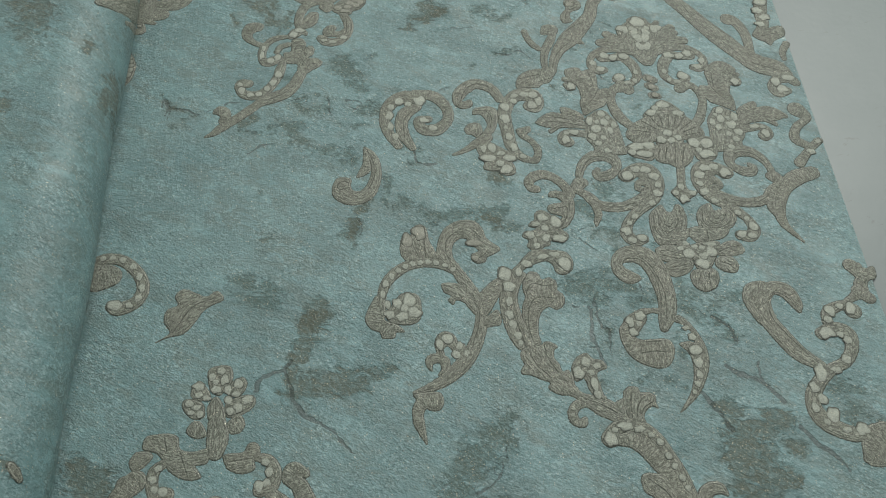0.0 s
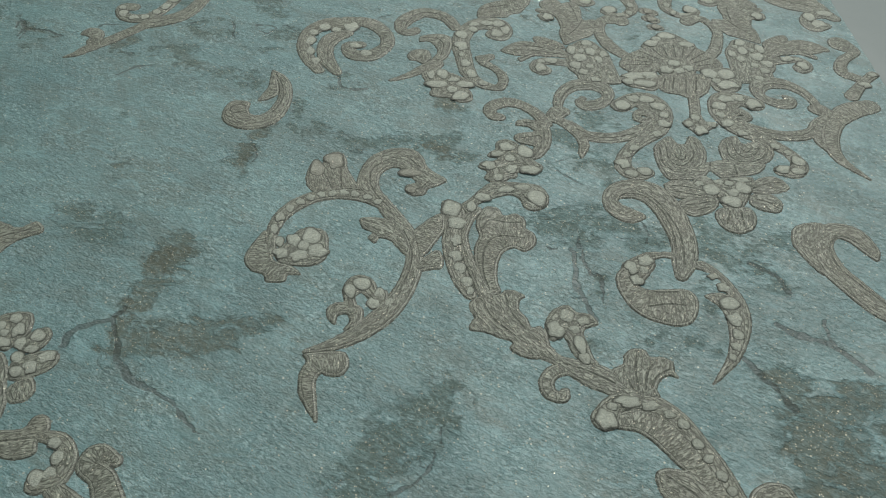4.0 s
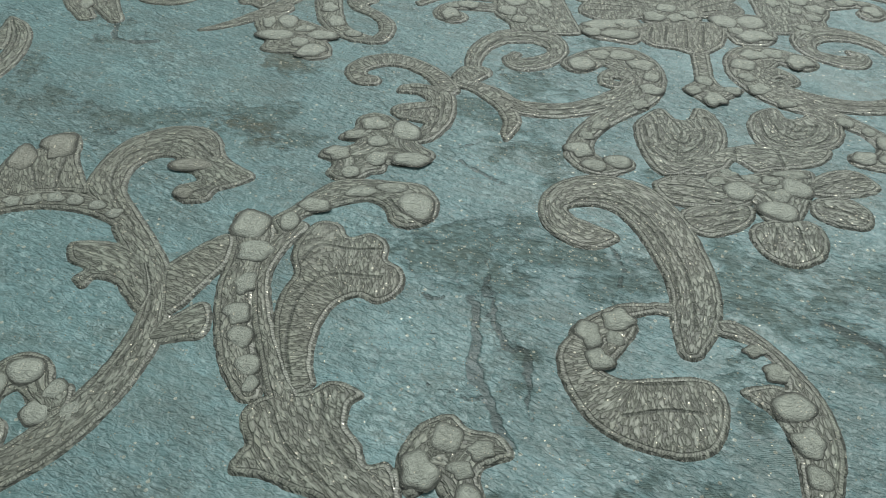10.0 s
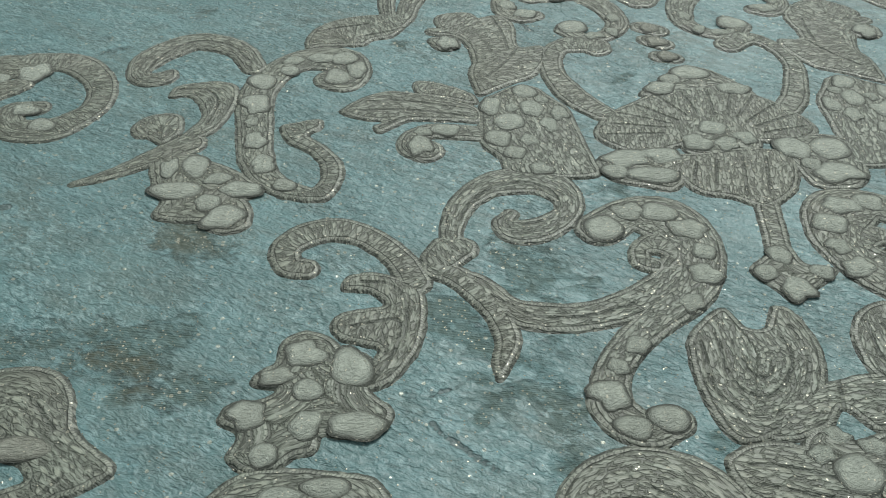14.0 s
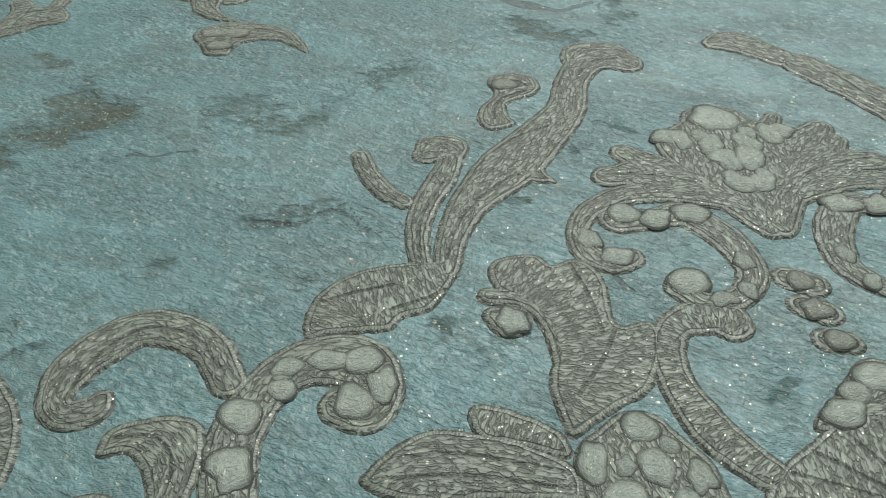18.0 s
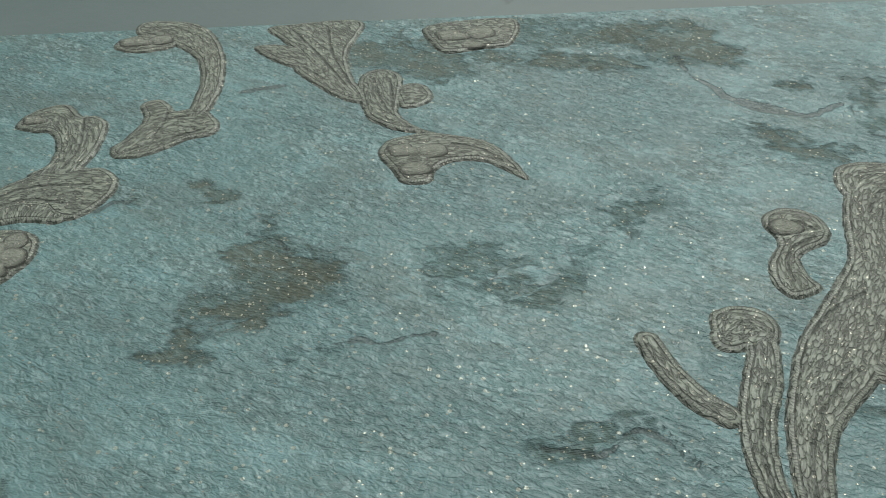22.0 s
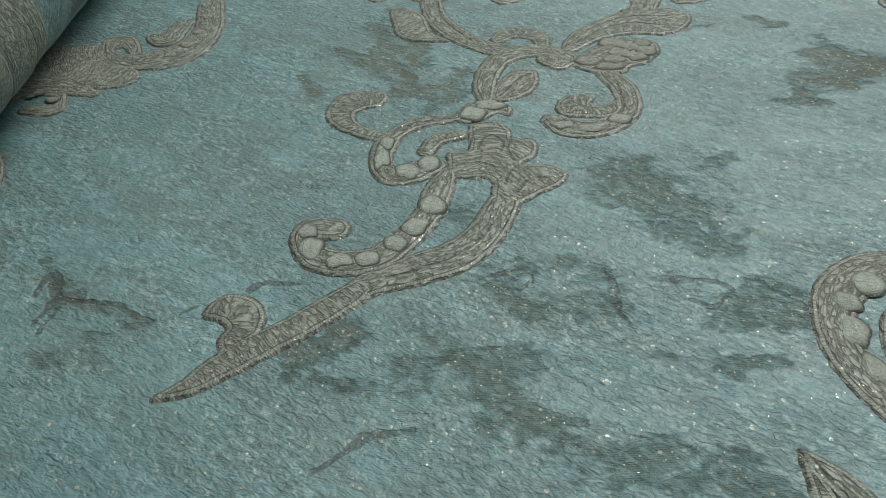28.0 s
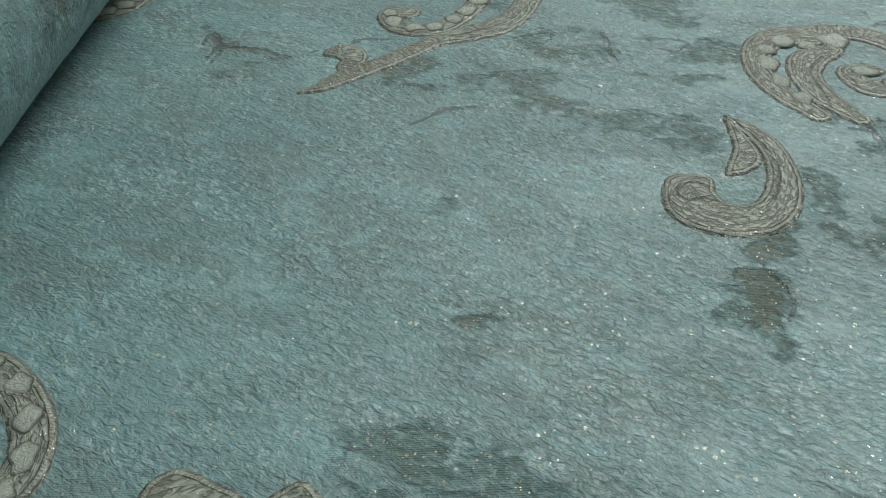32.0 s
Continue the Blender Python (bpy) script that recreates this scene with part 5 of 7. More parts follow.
mirrored("beaded_scroll", BRAID, stroke((68.8, 58.4, 8.0), (74.3, 61.9, 8.0), (80.0, 60.8, 11.7), (83.4, 55.5, 10.1), (83.4, 48.5, 7.7), (79.8, 42.2, 7.1), (74.2, 37.6, 6.0), (68.8, 32.7, 5.3), (64.7, 26.9, 5.2), (63.5, 20.9, 6.4), (66.9, 17.0, 6.3), (71.4, 18.1, 5.4)), pearls((69.5, 58.3, 6.1, 5.7), (74.6, 62.5, 5.3, 4.1), (79.7, 61.9, 6.2, 4.4), (83.6, 57.4, 5.9, 4.8), (84.7, 51.6, 3.7, 3.7), (83.5, 46.3, 4.9, 4.3), (79.6, 40.1, 3.8, 3.5), (63.5, 22.9, 4.7, 5.2), (65.6, 17.3, 4.8, 3.6), (70.7, 18.5, 4.9, 4.4), (69.3, 31.9, 3.6, 3.4), (65.7, 27.9, 2.9, 3.0)))
mirrored("scroll", HATCH, stroke((77.9, 48.8, 2.7), (79.7, 51.4, 3.4), (77.8, 54.1, 5.3), (74.8, 53.1, 3.4), (74.1, 50.1, 3.5), (76.1, 48.9, 3.6)))
draw("leaf", BRAID, outline((77.2, 22.7), (81.7, 15.6), (86.4, 14.1), (91.9, 16.0), (95.1, 19.0), (98.1, 15.1), (102.3, 15.7), (111.7, 17.2), (116.6, 22.2), (113.2, 24.1), (101.7, 25.1), (92.2, 23.3)), flow((77.7, 18.8), (97.3, 22.4), (114.2, 19.5)), vein((96.3, 24.6), (95.1, 19.0)), vein((87.0, 22.0), (84.5, 15.2)), vein((104.9, 23.6), (104.5, 16.3)))
draw("leaf", BRAID, outline((76.7, 31.5), (80.2, 36.4), (84.2, 38.8), (86.4, 34.8), (89.4, 34.7), (92.0, 38.9), (94.9, 37.1), (96.0, 29.2), (93.0, 21.5), (85.5, 15.5), (78.9, 14.3), (76.4, 21.6)), flow((77.8, 31.1), (77.7, 22.3), (82.5, 16.6), (90.1, 19.9), (94.6, 28.1), (93.5, 36.0)), vein((78.8, 32.1), (78.4, 23.0), (82.7, 18.0), (89.4, 20.9), (93.4, 27.8), (92.9, 34.6)), vein((81.4, 33.5), (81.1, 25.0), (84.5, 21.4), (88.8, 24.1), (91.2, 28.9), (90.7, 32.5)), vein((83.5, 32.0), (84.0, 26.3), (86.3, 24.8), (88.5, 28.3)))
draw("leaf", BRAID, outline((101.5, 31.5), (104.7, 37.1), (109.9, 39.2), (111.4, 34.8), (115.1, 35.4), (117.5, 38.2), (121.0, 36.3), (122.4, 30.9), (118.2, 23.9), (107.2, 20.8), (102.1, 24.4)), flow((103.7, 35.0), (103.1, 26.5), (108.1, 22.1), (116.1, 24.0), (121.1, 30.2), (119.8, 35.3)), vein((104.9, 35.0), (104.4, 27.2), (109.0, 23.5), (115.9, 25.4), (119.9, 30.3), (118.5, 34.6)), vein((107.1, 34.2), (107.7, 28.5), (110.7, 26.3), (114.7, 28.3), (116.7, 31.8)), vein((109.6, 32.0), (111.3, 29.1), (113.9, 31.1)))
draw("leaf", BRAID, outline((76.2, 10.7), (78.7, 13.3), (83.8, 14.2), (91.1, 11.6), (94.6, 6.1), (91.5, 3.5), (84.4, 3.7), (78.4, 5.2)), flow((94.1, 6.4), (77.6, 10.3)), vein((92.7, 6.8), (84.7, 9.8), (79.1, 10.6)), vein((90.8, 4.5), (84.0, 6.4), (79.9, 7.5)))
draw("leaf", BRAID, outline((79.1, 1.6), (83.4, 4.4), (92.9, 4.8), (93.6, 1.1), (89.6, -3.0), (83.6, -4.8), (80.0, -2.7)), flow((93.4, 3.1), (80.3, -1.4)), vein((91.9, 2.5), (85.9, 1.0), (81.5, 0.5)), vein((90.1, -0.4), (85.2, -2.2)))
draw("leaf", BRAID, outline((91.1, -4.1), (94.9, -0.6), (103.7, -0.8), (105.2, -5.8), (102.3, -11.5), (96.8, -13.6), (92.3, -10.6)), flow((99.0, -0.0), (96.9, -13.0)), vein((96.8, -2.6), (94.1, -9.0)), vein((100.5, -2.7), (99.7, -10.5)))
draw("leaf", BRAID, outline((105.2, 8.8), (112.3, 14.7), (118.8, 15.2), (121.7, 10.0), (117.8, 7.1), (110.5, 6.6)), flow((105.9, 7.8), (120.4, 12.1)), vein((107.5, 8.7), (114.5, 11.6), (119.3, 12.1)))
draw("leaf", BRAID, outline((106.6, 5.7), (113.1, 6.6), (116.6, 1.8), (114.1, -3.1), (108.5, -2.3), (105.1, 1.4)), flow((106.0, 4.4), (114.9, -1.8)), vein((107.2, 3.4), (111.7, 1.6), (113.9, -1.1)))
draw("beaded_scroll", BRAID, outline((86.9, 12.4), (90.2, 16.1), (94.1, 13.9), (100.2, 15.1), (109.0, 15.5), (109.2, 11.1), (105.6, 5.1), (102.2, -0.1), (96.8, -1.3), (94.6, 2.1), (94.2, 5.4), (90.0, 7.6)), pearls((92.8, 8.5, 6.0, 5.5), (100.2, 6.9, 4.6, 3.8), (104.4, 9.2, 5.7, 5.5), (96.4, 12.5, 3.5, 2.8), (100.0, 11.7, 3.5, 2.8), (92.2, 14.6, 3.5, 2.8), (89.1, 11.7, 3.4, 2.8), (104.8, 13.6, 6.3, 2.8), (98.7, 2.3, 6.8, 5.4)))
draw("scroll", HATCH, stroke((99.9, 67.6, 4.6), (98.7, 59.9, 4.2), (97.2, 50.6, 4.2)))
draw("beaded_scroll", BRAID, outline((91.1, 47.0), (94.8, 50.6), (97.2, 53.6), (99.4, 52.7), (100.4, 48.3), (105.0, 47.0), (103.2, 44.5), (99.1, 41.7), (95.7, 39.6), (93.8, 42.5)), pearls((96.8, 50.2, 3.6, 4.2), (93.3, 46.2, 3.6, 3.4), (97.1, 42.4, 4.8, 4.8), (102.3, 46.0, 3.9, 3.0)))
draw("leaf", BRAID, outline((73.5, 85.2), (76.9, 92.8), (87.0, 100.0), (94.1, 105.7), (100.2, 107.7), (106.8, 101.6), (114.1, 93.6), (117.1, 86.2), (111.8, 82.3), (104.3, 82.5), (97.5, 84.2), (88.2, 81.3), (80.7, 79.4)), flow((97.2, 83.0), (99.9, 106.0)), vein((75.8, 86.0), (86.4, 85.7)), vein((77.0, 89.6), (87.4, 87.7)), vein((79.5, 93.2), (88.9, 88.9)), vein((83.2, 96.4), (90.3, 90.1)), vein((88.2, 99.6), (92.8, 91.2)), vein((93.3, 102.8), (95.1, 92.0)), vein((99.3, 104.3), (98.3, 91.9)), vein((104.6, 101.7), (100.7, 91.4)), vein((108.2, 98.7), (102.5, 90.6)), vein((111.2, 94.9), (103.7, 88.9)), vein((113.6, 91.1), (105.0, 87.3)), vein((115.0, 87.0), (105.8, 85.2)))
draw("leaf", BRAID, outline((84.6, 78.6), (92.1, 79.2), (101.2, 80.5), (108.9, 78.8), (108.4, 73.2), (105.7, 67.1), (99.2, 62.6), (93.9, 65.4), (88.2, 67.5), (85.5, 73.0)), flow((98.4, 79.4), (95.6, 64.2)), vein((99.3, 77.4), (96.5, 65.8)), vein((94.2, 76.7), (91.7, 68.2)), vein((103.6, 77.3), (100.7, 65.6)), vein((90.3, 76.0), (88.0, 69.8)))
draw("beaded_scroll", BRAID, outline((72.1, 78.1), (79.5, 81.9), (86.7, 81.7), (88.2, 74.5), (84.6, 68.4), (79.0, 69.7), (73.6, 72.1)), pearls((77.6, 77.9, 8.0, 5.2), (84.3, 78.6, 6.8, 4.8), (81.4, 72.7, 9.2, 4.3), (74.8, 74.1, 4.3, 4.0)))
draw("beaded_scroll", BRAID, outline((106.5, 80.8), (113.6, 84.6), (121.1, 82.9), (121.7, 74.1), (117.9, 67.9), (110.2, 68.1), (108.1, 74.4)), pearls((109.8, 79.9, 6.2, 6.5), (116.6, 79.4, 7.2, 6.5), (115.3, 71.9, 8.7, 5.2), (111.5, 74.7, 3.7, 3.6)))
draw("beaded_scroll", BRAID, outline((89.3, 84.4), (97.0, 90.3), (104.6, 86.9), (103.6, 80.1), (97.6, 78.2), (90.2, 78.8)), pearls((96.4, 87.1, 5.3, 4.5), (92.1, 82.4, 5.3, 4.9), (97.6, 81.8, 4.4, 4.1), (101.8, 83.7, 3.8, 4.1)))
draw("beaded_scroll", BRAID, outline((85.1, 100.1), (91.0, 106.2), (96.4, 111.2), (102.2, 109.3), (107.6, 102.5), (108.5, 98.7), (101.7, 100.1), (92.0, 99.5)), pearls((97.4, 107.7, 7.1, 5.1), (89.9, 102.0, 5.7, 4.6), (104.8, 101.3, 6.4, 4.2), (92.7, 105.3, 4.2, 3.8)))
draw("leaf", BRAID, stroke((119.3, 193.4, 9.3), (126.5, 183.2, 10.0), (134.1, 170.8, 11.3), (143.3, 157.8, 12.6), (151.1, 147.3, 11.9), (159.3, 138.9, 14.2), (169.0, 134.6, 13.3), (175.8, 130.0, 4.7)), vein((123.8, 189.3), (130.3, 174.3), (140.3, 159.7), (150.7, 145.5)), vein((155.9, 139.0), (165.1, 135.2), (172.7, 132.3)))
draw("leaf", BRAID, stroke((150.1, 175.9, 9.1), (153.8, 173.9, 7.2), (157.6, 163.2, 6.1), (157.4, 148.1, 5.0)))
draw("beaded_scroll", BRAID, stroke((174.0, 192.5, 8.3), (171.3, 180.0, 7.7), (170.3, 170.2, 6.6), (164.2, 162.1, 4.1)), pearls((173.2, 190.5, 7.8, 6.2), (169.6, 183.0, 6.3, 5.1), (172.7, 177.0, 6.6, 5.1), (168.8, 171.2, 5.2, 4.5)))
draw("leaf", BRAID, outline((163.7, 160.2), (170.2, 166.8), (181.3, 169.5), (181.4, 161.8), (174.0, 157.2), (171.0, 153.5), (168.3, 156.3)), flow((164.4, 160.2), (181.2, 165.2)), vein((166.2, 160.7), (177.4, 163.8)))
draw("scroll", HATCH, stroke((180.6, 154.7, 4.2), (176.7, 147.8, 3.9), (176.3, 142.2, 2.8)))
draw("beaded_scroll", BRAID, stroke((178.0, 123.3, 5.5), (174.3, 126.9, 7.4), (167.4, 125.7, 5.9), (163.4, 120.5, 4.7), (166.2, 116.1, 7.3), (171.8, 117.3, 4.9)), pearls((174.3, 126.9, 7.3, 4.6), (166.3, 124.0, 5.3, 6.3), (168.8, 118.2, 6.6, 5.4)))
draw("leaf", BRAID, stroke((6.1, 114.3, 5.3), (2.8, 121.1, 5.9), (-2.2, 124.9, 7.0), (-7.8, 126.1, 7.3), (-12.8, 122.9, 7.7), (-16.3, 118.6, 7.2), (-17.8, 113.6, 5.0), (-15.9, 110.4, 5.1), (-12.2, 110.8, 5.1), (-11.2, 112.5, 3.4)), vein((4.6, 117.0), (0.8, 122.6), (-5.1, 125.8), (-10.3, 124.1), (-14.5, 118.4), (-16.0, 112.9)))
draw("beaded_scroll", BRAID, stroke((10.2, 79.1, 6.2), (9.0, 84.4, 6.5), (8.3, 91.9, 7.0), (7.5, 100.2, 7.4), (8.5, 106.9, 7.6), (12.3, 113.9, 7.5), (17.4, 117.4, 8.7), (23.7, 116.9, 9.9), (27.2, 112.8, 7.1), (25.4, 108.0, 7.6), (22.4, 108.8, 7.0)), pearls((10.8, 79.9, 3.7, 4.4), (8.9, 86.7, 4.0, 5.0), (7.7, 93.0, 2.5, 3.2), (7.9, 99.6, 5.0, 6.9), (8.4, 108.1, 5.4, 5.5), (13.7, 112.3, 3.7, 3.7), (14.3, 116.3, 4.3, 3.4), (20.1, 117.2, 5.7, 3.7), (25.0, 116.8, 5.6, 4.7), (27.7, 112.0, 4.0, 5.8), (23.7, 109.3, 5.2, 5.6)))
draw("leaf", BRAID, outline((-9.7, 103.1), (-9.0, 107.0), (-5.5, 108.5), (-0.9, 109.0), (3.0, 107.3), (4.0, 102.7), (3.1, 96.3), (0.8, 90.5), (-3.1, 87.1), (-7.5, 83.0), (-14.3, 79.1), (-16.4, 79.3), (-11.1, 83.2), (-7.4, 86.5), (-4.5, 90.9), (-2.2, 95.7), (-3.9, 101.1), (-6.3, 103.4)), flow((-9.4, 104.8), (-3.8, 105.5), (0.7, 99.6), (-2.2, 90.8), (-8.9, 83.1), (-15.7, 79.2)), vein((-7.9, 105.8), (-2.9, 105.4), (0.2, 100.8), (-1.0, 92.6)))
draw("scroll", HATCH, outline((-13.9, 89.3), (-15.1, 92.7), (-13.1, 96.0), (-9.5, 97.3), (-6.2, 96.0), (-5.3, 91.0), (-6.9, 87.8), (-8.9, 86.6), (-11.2, 88.6)), flow((-14.0, 91.1), (-9.7, 94.2), (-5.6, 93.0)))
draw("leaf", BRAID, stroke((-3.5, 86.6, 6.6), (-7.7, 83.6, 5.4), (-13.0, 79.7, 3.8), (-18.8, 76.3, 2.3), (-22.1, 75.1, 1.2)))
draw("scroll", HATCH, outline((13.3, 91.5), (16.2, 93.0), (20.8, 93.9), (21.2, 90.9), (18.8, 88.3), (22.1, 84.8), (25.3, 79.4), (25.6, 74.5), (23.7, 69.2), (20.8, 68.1), (14.3, 69.8), (14.9, 71.6), (19.3, 71.7), (21.5, 73.9), (21.4, 78.7), (19.0, 82.9), (14.9, 86.4)), flow((20.4, 92.7), (16.3, 89.0), (21.3, 82.7), (23.6, 75.6), (21.5, 70.2), (14.9, 70.5)))
draw("beaded_scroll", BRAID, outline((-9.5, 82.9), (-2.2, 83.4), (1.2, 81.1), (6.2, 77.8), (10.3, 73.7), (11.3, 70.9), (8.6, 68.5), (6.3, 63.7), (-5.5, 64.5), (-5.8, 69.5), (-7.4, 72.3)), pearls((-1.0, 79.1, 4.6, 6.2), (-3.3, 72.0, 8.3, 4.8), (3.5, 75.0, 4.6, 3.2), (7.9, 71.8, 6.9, 4.2), (2.6, 68.1, 3.9, 4.0), (-5.6, 78.6, 3.2, 5.2), (5.8, 65.2, 3.8, 2.5)))
draw("scroll", HATCH, outline((16.9, 121.6), (16.3, 125.7), (18.2, 131.0), (21.4, 134.2), (25.7, 136.2), (31.7, 137.1), (38.6, 136.9), (39.6, 133.9), (38.1, 130.5), (35.3, 126.3), (31.1, 125.1), (28.7, 122.7), (23.1, 122.6), (19.2, 122.4)), flow((17.2, 122.6), (21.5, 129.6), (29.8, 131.2), (39.2, 133.9)), vein((18.6, 129.3), (24.8, 131.0), (29.8, 132.1)), vein((29.6, 126.8), (34.6, 128.6), (38.1, 130.7)))
draw("leaf", BRAID, stroke((34.6, 136.0, 3.4), (34.3, 144.2, 3.9), (36.1, 152.3, 4.9), (39.5, 159.4, 5.2), (41.4, 164.7, 4.4), (40.7, 168.1, 6.3), (37.1, 167.1, 5.1)), vein((34.3, 137.9), (34.6, 145.5), (36.6, 152.2), (39.4, 157.9)))
draw("leaf", BRAID, stroke((38.4, 135.1, 4.3), (39.9, 142.5, 5.1), (43.0, 150.3, 6.6), (46.8, 155.8, 8.8), (51.5, 161.5, 11.5), (56.4, 167.6, 10.7), (61.6, 174.1, 9.5), (66.1, 181.1, 7.8), (69.0, 190.8, 6.9), (73.4, 197.9, 7.9), (79.0, 199.7, 9.0), (82.0, 197.2, 7.1)), vein((38.6, 137.5), (40.6, 145.0), (44.5, 151.6), (49.9, 157.0), (54.2, 159.7)), vein((49.1, 166.6), (54.8, 171.2), (61.1, 174.2)), vein((70.6, 192.8), (74.5, 197.8), (80.1, 198.9)))
draw("leaf", BRAID, stroke((54.4, 161.3, 7.1), (57.0, 158.7, 3.5), (59.4, 157.1, 0.9)))
draw("leaf", BRAID, stroke((32.4, 153.3, 3.7), (29.2, 156.5, 3.9), (26.5, 162.0, 3.8), (25.0, 167.7, 3.5)))
draw("leaf", BRAID, outline((51.5, 191.5), (52.8, 194.3), (57.1, 195.5), (61.3, 193.1), (61.9, 189.0), (60.1, 186.3), (56.4, 184.8), (54.2, 182.7), (54.1, 179.0), (55.1, 176.1), (50.2, 174.4), (48.2, 177.3), (48.8, 181.6), (50.6, 184.5), (52.4, 187.4)), flow((50.8, 175.7), (51.2, 182.2), (56.3, 187.1), (61.2, 189.9), (56.8, 193.5), (52.4, 191.4)), vein((51.1, 177.8), (51.7, 182.1), (54.6, 185.7), (58.8, 187.7)), vein((53.3, 190.5), (57.0, 191.8), (59.6, 189.2)), knobs((54.8, 190.4, 4.9, 3.9)))
mirrored("scroll", HATCH, outline((45.3, 134.9), (48.1, 137.4), (53.2, 137.5), (55.3, 134.9), (58.5, 136.0), (61.3, 134.8), (63.0, 130.4), (62.6, 123.7), (63.5, 120.8), (68.2, 121.1), (68.5, 116.2), (65.0, 108.7), (59.5, 105.5), (54.6, 102.3), (52.3, 101.3), (51.4, 106.1), (51.2, 111.0), (52.5, 116.1), (51.6, 123.1), (48.4, 127.7), (45.8, 130.2)), flow((46.2, 134.0), (53.4, 128.8), (57.7, 119.8), (56.5, 108.1), (52.4, 101.9)), vein((58.3, 134.7), (59.9, 126.8), (60.4, 119.6)), vein((62.4, 120.1), (59.4, 114.3), (54.8, 108.2)))
mirrored("leaf", BRAID, stroke((44.7, 128.7, 3.6), (49.4, 127.6, 3.4), (52.6, 123.0, 2.8), (53.6, 114.7, 2.6), (53.9, 105.9, 1.8)))
mirrored("beaded_scroll", BRAID, stroke((45.0, 124.3, 3.6), (47.1, 123.0, 6.3)), pearls((47.4, 122.9, 4.3, 5.1)))
mirrored("scroll", HATCH, stroke((80.1, 119.5, 6.3), (77.0, 121.9, 6.5), (73.1, 121.5, 4.7), (69.9, 116.1, 4.1), (69.2, 109.7, 4.4), (71.1, 103.4, 4.8), (73.7, 97.5, 5.3), (76.6, 93.5, 5.3)))
mirrored("scroll", HATCH, outline((39.4, 106.9), (42.5, 107.3), (48.1, 104.5), (51.5, 101.4), (51.4, 98.1), (45.9, 100.1), (40.3, 102.2)), flow((39.7, 105.2), (50.9, 100.3)))
mirrored("leaf", BRAID, outline((24.6, 96.0), (26.1, 98.8), (30.3, 102.4), (34.5, 103.8), (39.5, 102.9), (44.4, 101.4), (49.0, 98.8), (52.2, 95.8), (51.9, 91.7), (48.0, 92.0), (43.3, 92.3), (38.6, 92.7), (35.3, 90.9), (32.1, 88.7), (31.1, 91.2), (33.1, 92.6), (29.2, 93.4)), flow((25.3, 96.2), (34.2, 98.2), (51.9, 93.8)), vein((29.4, 99.7), (37.6, 99.6), (50.2, 96.0)), vein((28.5, 96.5), (37.3, 96.4), (50.6, 93.3)), vein((32.2, 90.7), (37.1, 93.8)))
mirrored("beaded_scroll", BRAID, stroke((51.3, 87.8, 4.9), (46.7, 88.6, 4.9), (42.1, 88.9, 4.8), (38.9, 87.3, 4.8), (38.6, 84.0, 6.3), (40.7, 82.5, 7.0)), pearls((39.8, 83.9, 4.5, 5.5), (44.9, 89.0, 5.7, 3.5), (40.5, 88.4, 3.2, 2.7)))
mirrored("beaded_scroll", BRAID, outline((52.8, 99.1), (56.3, 102.2), (60.2, 104.8), (64.3, 103.9), (66.8, 100.3), (69.8, 95.6), (70.5, 89.3), (71.1, 83.5), (71.7, 78.0), (70.8, 72.9), (56.7, 73.9), (54.2, 79.3), (51.4, 84.0), (51.4, 90.7)), flow((59.0, 103.1), (63.8, 73.5)), pearls((61.7, 101.8, 4.5, 4.9), (54.4, 96.8, 3.7, 6.3), (62.4, 95.6, 4.4, 5.6), (57.4, 91.1, 5.8, 5.3), (67.6, 93.6, 3.5, 4.7), (54.7, 85.6, 4.9, 4.9), (60.5, 84.7, 3.3, 3.6), (57.3, 80.7, 4.0, 3.8), (65.0, 89.7, 3.4, 4.7), (58.4, 95.9, 2.6, 3.0), (61.4, 75.4, 3.8, 3.5), (64.8, 98.7, 2.6, 2.7)))
mirrored("leaf", BRAID, stroke((69.5, 157.7, 6.0), (75.5, 158.0, 6.9), (81.8, 155.9, 6.9), (87.6, 152.4, 7.5), (92.2, 146.3, 6.6), (93.9, 140.7, 3.5)), vein((70.6, 158.1), (81.0, 156.3), (90.2, 148.6)))
mirrored("leaf", BRAID, stroke((74.1, 164.5, 5.5), (76.5, 161.8, 5.8), (81.7, 159.0, 5.7), (87.1, 153.9, 6.0)))
mirrored("beaded_scroll", BRAID, outline((81.2, 169.8), (87.0, 173.8), (88.6, 177.3), (94.1, 179.2), (99.0, 177.4), (101.6, 172.6), (104.5, 171.4), (107.6, 168.5), (107.0, 161.8), (100.7, 148.4), (97.5, 140.4), (94.3, 139.3), (91.7, 142.2), (89.0, 147.9), (86.2, 154.0), (84.6, 162.0), (81.8, 166.3)), flow((93.4, 176.9), (95.7, 140.5)), pearls((93.6, 174.1, 7.8, 7.8), (83.7, 168.8, 6.6, 4.6), (91.9, 161.0, 5.3, 6.3), (90.4, 164.8, 4.2, 5.1), (97.3, 166.2, 4.1, 5.6), (102.9, 168.0, 4.1, 6.5), (89.5, 168.6, 3.3, 3.9), (96.2, 153.2, 5.2, 5.0), (91.5, 154.8, 3.3, 4.7), (96.1, 159.4, 3.9, 4.9)))
mirrored("leaf", BRAID, outline((93.5, 142.0), (97.9, 148.6), (101.6, 155.8), (106.0, 161.8), (110.7, 165.6), (113.0, 163.3), (117.7, 160.9), (114.8, 154.4), (106.8, 151.6), (102.0, 146.9), (97.0, 139.1)), flow((95.7, 140.5), (102.4, 152.7), (116.2, 159.4)), vein((98.1, 144.4), (103.9, 154.1), (114.9, 158.7)))
